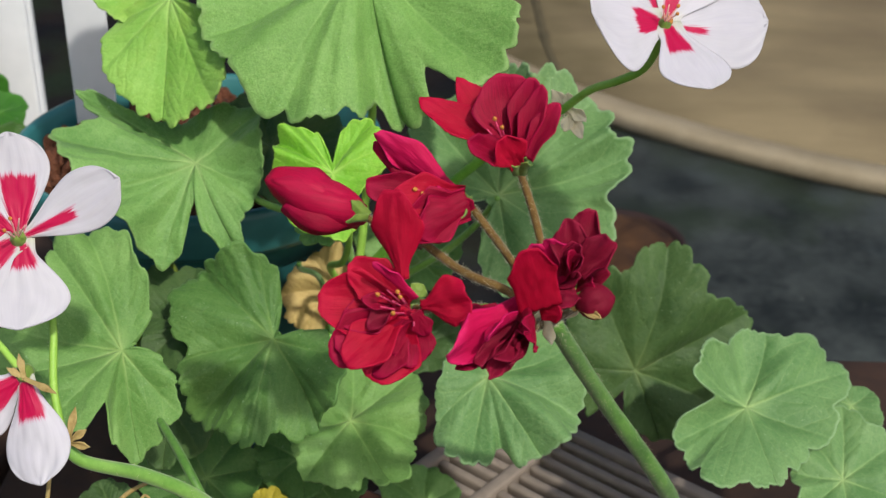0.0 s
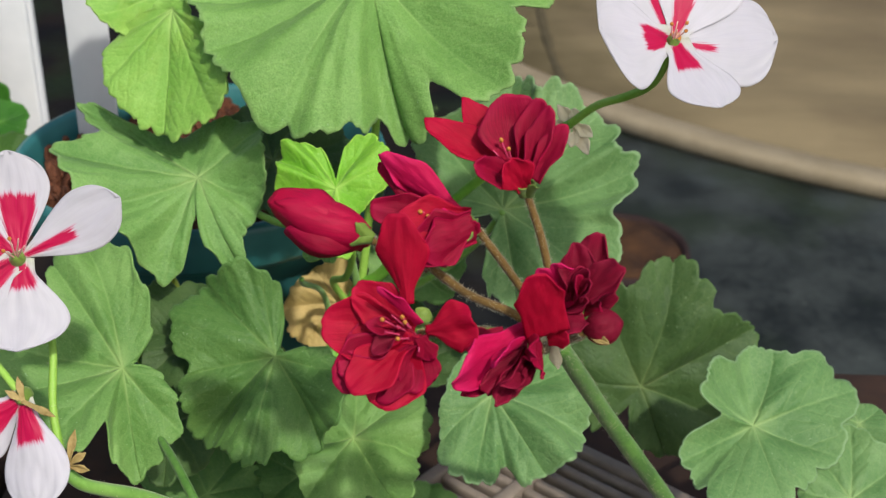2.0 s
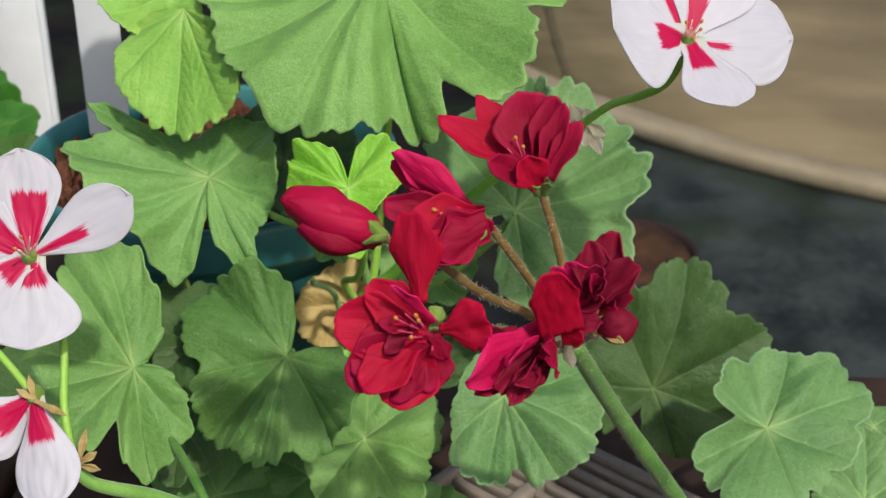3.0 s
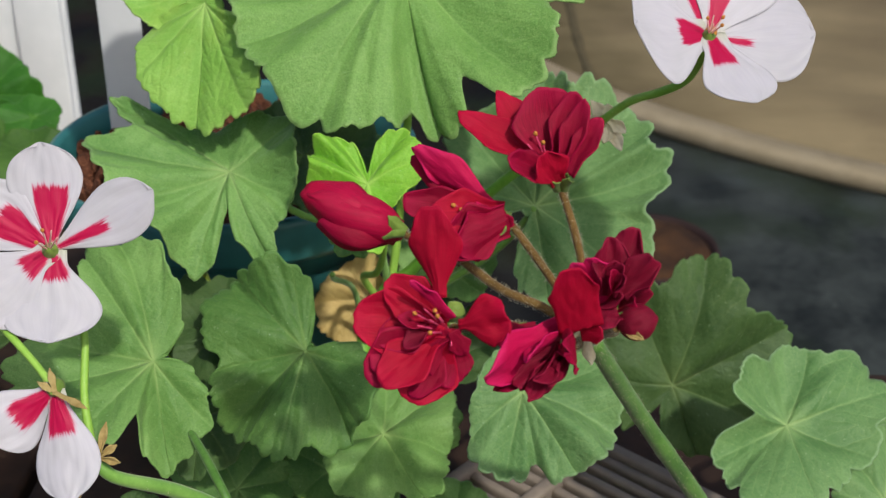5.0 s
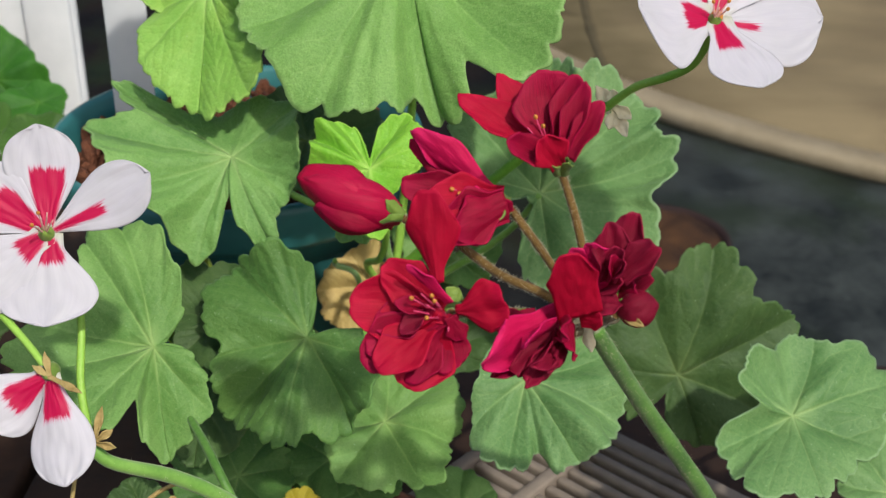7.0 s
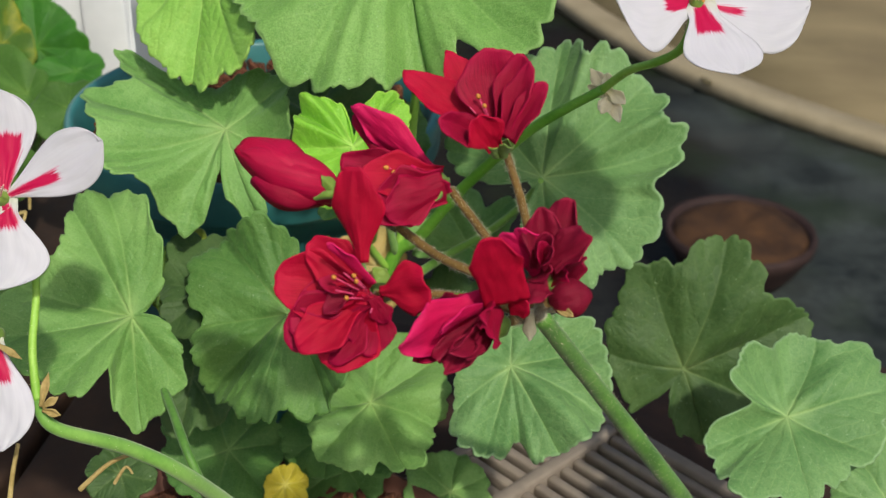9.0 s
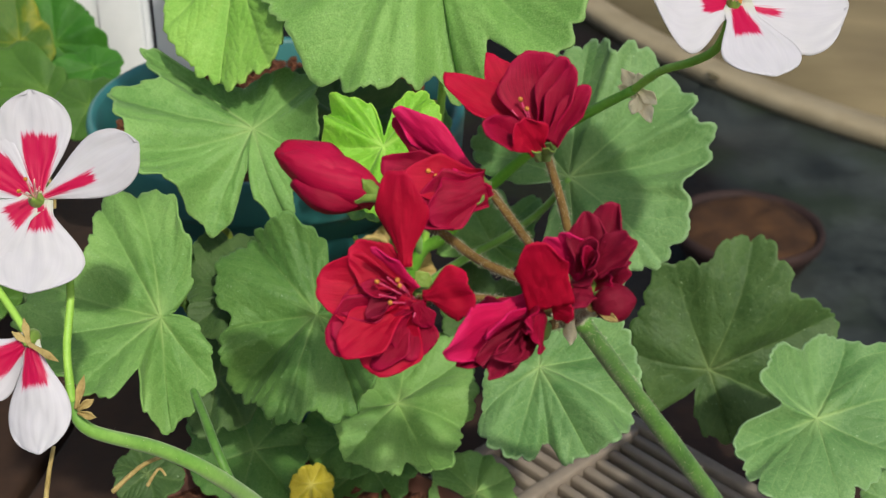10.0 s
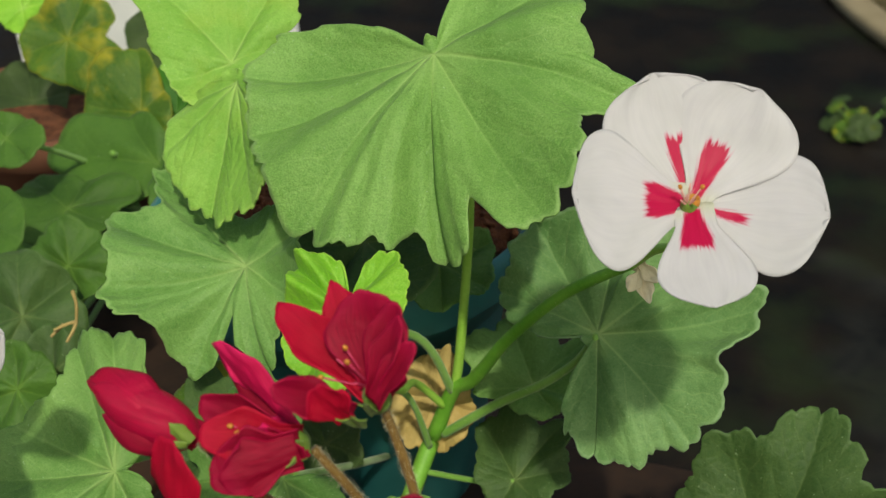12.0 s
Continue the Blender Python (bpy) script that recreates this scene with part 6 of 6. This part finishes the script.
petal(flower_r, (0.0852, 0.3582, 0.3836), (0.0952, 0.3733, 0.4043), (0.256, -0.62, 0.741), 0.0275, PETAL_WHITE, seed=61, arch=-0.0008, cup=0.0, claw=0.24, mark=(14, 2.8, -6))
petal(flower_r, (0.085, 0.3586, 0.3832), (0.1127, 0.3591, 0.3847), (0.256, -0.62, 0.741), 0.0275, PETAL_WHITE, seed=63, arch=-0.001, cup=0.0, claw=0.2, mark=(12, 1.2, 9))
petal(flower_r, (0.0853, 0.358, 0.3838), (0.0642, 0.3425, 0.3909), (0.256, -0.62, 0.741), 0.0315, PETAL_WHITE, seed=62, arch=-0.0008, cup=0.0, claw=0.3, mark=(10.5, 4.0, 4))
petal(flower_r, (0.0854, 0.3577, 0.3843), (0.0952, 0.3353, 0.3743), (0.256, -0.62, 0.741), 0.0205, PETAL_WHITE, seed=64, arch=-0.0006, cup=-0.0004, claw=0.42, mark=(11.5, 3.4, 4))
part("flower_centre", blob_into(bmesh.new(), (0.0851, 0.3584, 0.3838), (0.256, -0.62, 0.741), 0.0034, 0.0017, 0.8), ANTHER, flower_r, "orange-brown centre")
bm = bmesh.new()
tube_into(bm, ((0.0847, 0.3561, 0.3844), (0.0837, 0.3537, 0.3893)), 0.00025, 0.00018, 6, 4), tube_into(bm, ((0.0847, 0.3561, 0.3844), (0.0853, 0.3549, 0.3902)), 0.00025, 0.00018, 6, 4), tube_into(bm, ((0.0847, 0.3561, 0.3844), (0.0874, 0.3552, 0.3891)), 0.00025, 0.00018, 6, 4), tube_into(bm, ((0.0847, 0.3561, 0.3844), (0.0851, 0.3527, 0.3887)), 0.00025, 0.00018, 6, 4), tube_into(bm, ((0.0847, 0.3561, 0.3844), (0.0870, 0.3530, 0.3879)), 0.00025, 0.00018, 6, 4), tube_into(bm, ((0.0847, 0.3561, 0.3844), (0.0842, 0.3517, 0.3878)), 0.00025, 0.00018, 6, 4), 
part("stamen", bm, STAMEN_PALE, flower_r, "curved pink filaments")
part("anther", blob_into(bmesh.new(), (0.0837, 0.3537, 0.3893), (-0.001, -0.0024, 0.0049), 0.0014, 0.0005), ANTHER, flower_r, "orange anther")
part("anther", blob_into(bmesh.new(), (0.0874, 0.3552, 0.3891), (0.0027, -0.0009, 0.0047), 0.0014, 0.0005), ANTHER, flower_r, "orange anther")
part("anther", blob_into(bmesh.new(), (0.0870, 0.3530, 0.3879), (0.0023, -0.0031, 0.0036), 0.0014, 0.0005), ANTHER, flower_r, "orange anther")
flower_l = part("flower", blob_into(bmesh.new(), (-0.0748, 0.2985, 0.3451), (0.1, -0.85, 0.5), 0.007, 0.0022, 0.8), SEPAL_GREEN, white_plant, "white flower with magenta flames on its petals")
WL = (-0.0743, 0.2952, 0.3472)
petal(flower_l, WL, (-0.0951, 0.2994, 0.3589), (0.1, -0.85, 0.5), 0.018, PETAL_WHITE, seed=63, claw=0.24, mark=(15, 4.2, 0))
petal(flower_l, WL, (-0.0915, 0.2836, 0.3358), (0.1, -0.85, 0.5), 0.02, PETAL_WHITE, seed=65, claw=0.3, mark=(8, 3, 0))
petal(flower_l, WL, (-0.0775, 0.3063, 0.3702), (0.1, -0.85, 0.5), 0.0185, PETAL_WHITE, seed=60, arch=-0.001, claw=0.22, blunt=3.2, mark=(15.5, 4.2, 5))
petal(flower_l, WL, (-0.0497, 0.3005, 0.3614), (0.1, -0.85, 0.5), 0.0155, PETAL_WHITE, seed=61, arch=-0.001, cup=-0.001, claw=0.14, blunt=2.6, mark=(15, 1.5, 5))
petal(flower_l, WL, (-0.0721, 0.2804, 0.3305), (0.1, -0.85, 0.5), 0.0245, PETAL_WHITE, seed=62, arch=-0.001, cup=-0.001, claw=0.3, blunt=2.6, mark=(7.5, 3.6, -6))
bm = bmesh.new()
tube_into(bm, ((-0.0743, 0.2942, 0.3476), (-0.0735, 0.2902, 0.3547)), 0.00025, 0.00018, 6, 4), tube_into(bm, ((-0.0743, 0.2942, 0.3476), (-0.0712, 0.2896, 0.3555)), 0.00025, 0.00018, 6, 4), tube_into(bm, ((-0.0743, 0.2942, 0.3476), (-0.0743, 0.2880, 0.3529)), 0.00025, 0.00018, 6, 4), tube_into(bm, ((-0.0743, 0.2942, 0.3476), (-0.0698, 0.2889, 0.3541)), 0.00025, 0.00018, 6, 4), 
part("stamen", bm, STAMEN_PALE, flower_l, "curved pink filaments")
part("anther", blob_into(bmesh.new(), (-0.0735, 0.2902, 0.3547), (0.0008, -0.0041, 0.0071), 0.0014, 0.0005), ANTHER, flower_l, "orange anther")
part("anther", blob_into(bmesh.new(), (-0.0743, 0.2880, 0.3529), (-0.0001, -0.0062, 0.0053), 0.0014, 0.0005), ANTHER, flower_l, "orange anther")
flower_w = part("flower", blob_into(bmesh.new(), (-0.0681, 0.2733, 0.3244), (0.05, -0.9, 0.2), 0.007, 0.0022, 0.8), SEPAL_GREEN, white_plant, "spent white flower with two drooping petals")
petal(flower_w, (-0.0679, 0.2688, 0.3254), (-0.0614, 0.2530, 0.3064), (0.05, -0.9, 0.2), 0.0158, PETAL_WHITE, seed=60, arch=-0.001, cup=-0.0015, claw=0.3, mark=(10.5, 3.2, 0))
petal(flower_w, (-0.0679, 0.2688, 0.3254), (-0.0806, 0.2593, 0.3175), (0.05, -0.9, 0.2), 0.016, PETAL_WHITE, seed=61, arch=-0.001, cup=-0.0015, claw=0.3, mark=(11, 3.4, 0))
petal(flower_w, (-0.0669, 0.2669, 0.3260), (-0.0680, 0.2687, 0.3316), (0.1, -0.9, 0.3), 0.0018, DRY_TAN, name='sepal', blunt=1.2, claw=0.6)
petal(flower_w, (-0.0669, 0.2669, 0.3260), (-0.0587, 0.2639, 0.3241), (0.1, -0.9, 0.3), 0.0018, DRY_TAN, name='sepal', blunt=1.2, claw=0.6)
petal(flower_w, (-0.0669, 0.2669, 0.3260), (-0.0710, 0.2679, 0.3282), (0.1, -0.9, 0.3), 0.0018, DRY_TAN, name='sepal', blunt=1.2, claw=0.6)
stem(white_plant, "pedicel", ((0.0850, 0.3600, 0.3818), (0.0846, 0.3690, 0.3715), (0.0826, 0.3780, 0.3632), (0.0774, 0.3880, 0.3560), (0.0700, 0.3965, 0.3496), (0.0630, 0.4035, 0.3406)), 0.0011, 0.0013, STEM_LIME, "", 40)
stem(white_plant, "stem", ((0.0630, 0.4035, 0.3406), (0.0413, 0.415, 0.3207), (0.0177, 0.434, 0.2889), (-0.0003, 0.449, 0.2595), (-0.0093, 0.453, 0.2506), (-0.0159, 0.453, 0.2334), (-0.0203, 0.45, 0.2208), (-0.0240, 0.3950, 0.1850)), 0.0014, 0.0034, STEM_JOINT, "green flower stalk from a branching joint", 90)
stem(white_plant, "petiole", ((0.0441, 0.4400, 0.2915), (0.0362, 0.445, 0.2771), (0.0237, 0.449, 0.2629), (0.0068, 0.452, 0.249), (-0.0139, 0.453, 0.2306)), 0.0012, 0.0017, STEM_GREEN, "", 30)
stem(white_plant, "petiole", ((-0.0020, 0.4338, 0.3796), (0.0015, 0.4480, 0.3560), (-0.001, 0.455, 0.3344), (-0.0032, 0.456, 0.3054), (-0.0071, 0.4535, 0.2624), (-0.01, 0.453, 0.2481)), 0.0012, 0.0018, STEM_LIME, "", 40)
stem(white_plant, "pedicel", ((-0.0750, 0.2996, 0.3428), (-0.0689, 0.2946, 0.3269), (-0.0669, 0.2836, 0.3128), (-0.0636, 0.2759, 0.3033)), 0.0009, 0.0011, STEM_LIME, "", 30)
stem(white_plant, "stem", ((-0.0636, 0.2759, 0.3033), (-0.0588, 0.2734, 0.2978), (-0.0460, 0.2850, 0.2841), (-0.0340, 0.2983, 0.2634), (-0.0200, 0.3500, 0.1900)), 0.0014, 0.0024, STEM_GREEN, "thick green stem near the soil", 30)
stem(white_plant, "pedicel", ((-0.0692, 0.2715, 0.3243), (-0.0758, 0.2776, 0.3277), (-0.0922, 0.2917, 0.3340)), 0.0008, 0.001, STEM_LIME, "", 0)
petal(white_plant, (0.0646, 0.4068, 0.3380), (0.0587, 0.4067, 0.3456), (0.1, -0.9, 0.4), 0.0046, DRY, cup=0.0008, ruffle=0.0004, blunt=1.2, claw=0.5, seed=130, name="bract", label="dry straw-coloured bract")
petal(white_plant, (0.0646, 0.4049, 0.3389), (0.0687, 0.3983, 0.3324), (0.1, -0.9, 0.4), 0.0046, DRY, cup=0.0008, ruffle=0.0004, blunt=1.2, claw=0.5, seed=131, name="bract", label="dry straw-coloured bract")
petal(white_plant, (0.0645, 0.4054, 0.3396), (0.0700, 0.4012, 0.3372), (0.1, -0.9, 0.4), 0.0046, DRY, cup=0.0008, ruffle=0.0004, blunt=1.2, claw=0.5, seed=132, name="bract", label="dry straw-coloured bract")
petal(white_plant, (0.0637, 0.4083, 0.3365), (0.0583, 0.4061, 0.3404), (0.1, -0.9, 0.4), 0.0046, DRY, cup=0.0008, ruffle=0.0004, blunt=1.2, claw=0.5, seed=133, name="bract", label="dry straw-coloured bract")
petal(white_plant, (0.0645, 0.4054, 0.3396), (0.0640, 0.4049, 0.3454), (0.1, -0.9, 0.4), 0.0046, DRY, cup=0.0008, ruffle=0.0004, blunt=1.2, claw=0.5, seed=134, name="bract", label="dry straw-coloured bract")
petal(white_plant, (0.0651, 0.4045, 0.3381), (0.0628, 0.3987, 0.3348), (0.1, -0.9, 0.4), 0.0046, DRY, cup=0.0008, ruffle=0.0004, blunt=1.2, claw=0.5, seed=135, name="bract", label="dry straw-coloured bract")
petal(white_plant, (-0.0609, 0.2723, 0.3046), (-0.0590, 0.2750, 0.3128), (0.1, -0.9, 0.4), 0.002, DRY_TAN, cup=0.0006, blunt=1.2, claw=0.5, seed=140, name="bract", label="dry straw-coloured bract")
petal(white_plant, (-0.0605, 0.2724, 0.3046), (-0.0563, 0.2726, 0.3078), (0.1, -0.9, 0.4), 0.002, DRY_TAN, cup=0.0006, blunt=1.2, claw=0.5, seed=141, name="bract", label="dry straw-coloured bract")
petal(white_plant, (-0.0605, 0.2721, 0.3040), (-0.0553, 0.2706, 0.3041), (0.1, -0.9, 0.4), 0.002, DRY_TAN, cup=0.0006, blunt=1.2, claw=0.5, seed=142, name="bract", label="dry straw-coloured bract")
stem(white_plant, "dry_stalk", ((-0.0597, 0.2817, 0.2718), (-0.0531, 0.2860, 0.2775), (-0.0485, 0.2921, 0.2769)), 0.0007, 0.0005, DRY_TAN, "thin dry stalk", 0)
stem(white_plant, "dry_stalk", ((-0.0512, 0.2838, 0.2731), (-0.0487, 0.2863, 0.2769), (-0.0467, 0.2858, 0.2754)), 0.0005, 0.0003, DRY_TAN, "thin dry stalk", 0)
stem(white_plant, "dry_stalk", ((-0.0638, 0.2562, 0.2892), (-0.0636, 0.2595, 0.2950), (-0.0638, 0.2643, 0.2995)), 0.0006, 0.0005, DRY_TAN, "thin dry stalk", 0)
stem(red_plant, "petiole", ((-0.0620, 0.4315, 0.3063), (-0.0723, 0.4793, 0.2383), (-0.0869, 0.5400, 0.1500)), 0.0011, 0.0016, STEM_GREEN, "", 0)
stem(red_plant, "petiole", ((-0.0767, 0.3653, 0.2706), (-0.0986, 0.4365, 0.2199), (-0.1336, 0.5400, 0.1500)), 0.0011, 0.0016, STEM_GREEN, "", 0)
stem(red_plant, "petiole", ((-0.0277, 0.3718, 0.2720), (-0.0403, 0.4419, 0.2198), (-0.0592, 0.5400, 0.1500)), 0.0011, 0.0016, STEM_GREEN, "", 0)
stem(red_plant, "petiole", ((-0.0060, 0.3880, 0.2290), (-0.0110, 0.4332, 0.1940), (-0.0185, 0.4940, 0.1500)), 0.0011, 0.0016, STEM_GREEN, "", 0)
stem(red_plant, "petiole", ((0.0413, 0.3779, 0.2563), (0.0424, 0.4426, 0.2104), (0.0442, 0.5328, 0.1500)), 0.0011, 0.0016, STEM_GREEN, "", 0)
stem(red_plant, "petiole", ((0.0997, 0.4448, 0.2148), (0.1058, 0.4857, 0.1855), (0.1150, 0.5400, 0.1500)), 0.0011, 0.0016, STEM_GREEN, "", 0)
stem(red_plant, "petiole", ((0.1280, 0.3830, 0.2430), (0.1420, 0.4379, 0.2024), (0.1631, 0.5131, 0.1500)), 0.0011, 0.0016, STEM_GREEN, "", 0)
stem(red_plant, "petiole", ((0.1605, 0.3711, 0.2231), (0.1743, 0.4104, 0.1905), (0.1951, 0.4623, 0.1500)), 0.0011, 0.0016, STEM_GREEN, "", 0)
stem(red_plant, "petiole", ((-0.0713, 0.3593, 0.2643), (-0.0525, 0.3283, 0.2653), (-0.0429, 0.3134, 0.2618), (-0.0364, 0.3081, 0.2508)), 0.0012, 0.0014, STEM_DARK, "", 0)
stem(white_plant, "petiole", ((-0.0640, 0.4199, 0.3137), (-0.0321, 0.4030, 0.3040), (-0.0141, 0.435, 0.2829), (-0.0095, 0.452, 0.2508)), 0.0011, 0.0015, STEM_GREEN, "", 20)
stem(white_plant, "petiole", ((-0.0243, 0.4095, 0.2786), (-0.0250, 0.4180, 0.2720), (-0.0209, 0.44, 0.2547), (-0.0187, 0.451, 0.2255)), 0.0009, 0.0012, STEM_GREEN, "", 0)
stem(white_plant, "petiole", ((-0.0067, 0.3792, 0.3282), (-0.0040, 0.3850, 0.3050), (-0.0090, 0.4100, 0.2800), (-0.0175, 0.44, 0.2605), (-0.0129, 0.452, 0.2438)), 0.001, 0.0014, STEM_LIME, "", 20)
stem(white_plant, "petiole", ((0.0142, 0.4463, 0.2220), (0.0015, 0.447, 0.2181), (-0.0193, 0.447, 0.217)), 0.0009, 0.0011, STEM_GREEN, "", 0)


# ---- small things on the paving far below ----
rng = random.Random(77)
WEED = Vector((-0.05, 3.74, GROUND))
weed = thing("weed", WEED, "low yellow-green weed growing on the dark paving", "plant")
for k in range(16):
    a, r = rng.uniform(0, 6.28), rng.uniform(0.013, 0.1)
    p = WEED + Vector((r * math.cos(a), r * math.sin(a), rng.uniform(0.02, 0.08)))
    n = Vector((math.cos(a) * 0.5, math.sin(a) * 0.5 - 0.4, 0.8))
    size = rng.uniform(24, 39)
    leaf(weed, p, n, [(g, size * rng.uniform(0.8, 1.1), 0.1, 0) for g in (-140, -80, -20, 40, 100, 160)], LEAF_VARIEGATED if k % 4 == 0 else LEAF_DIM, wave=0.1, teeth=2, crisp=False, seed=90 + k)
    stem(weed, "stalk", (WEED, (WEED + p) / 2 + Vector((0, 0, 0.008)), p), 0.0026, 0.0016, STEM_GREEN)
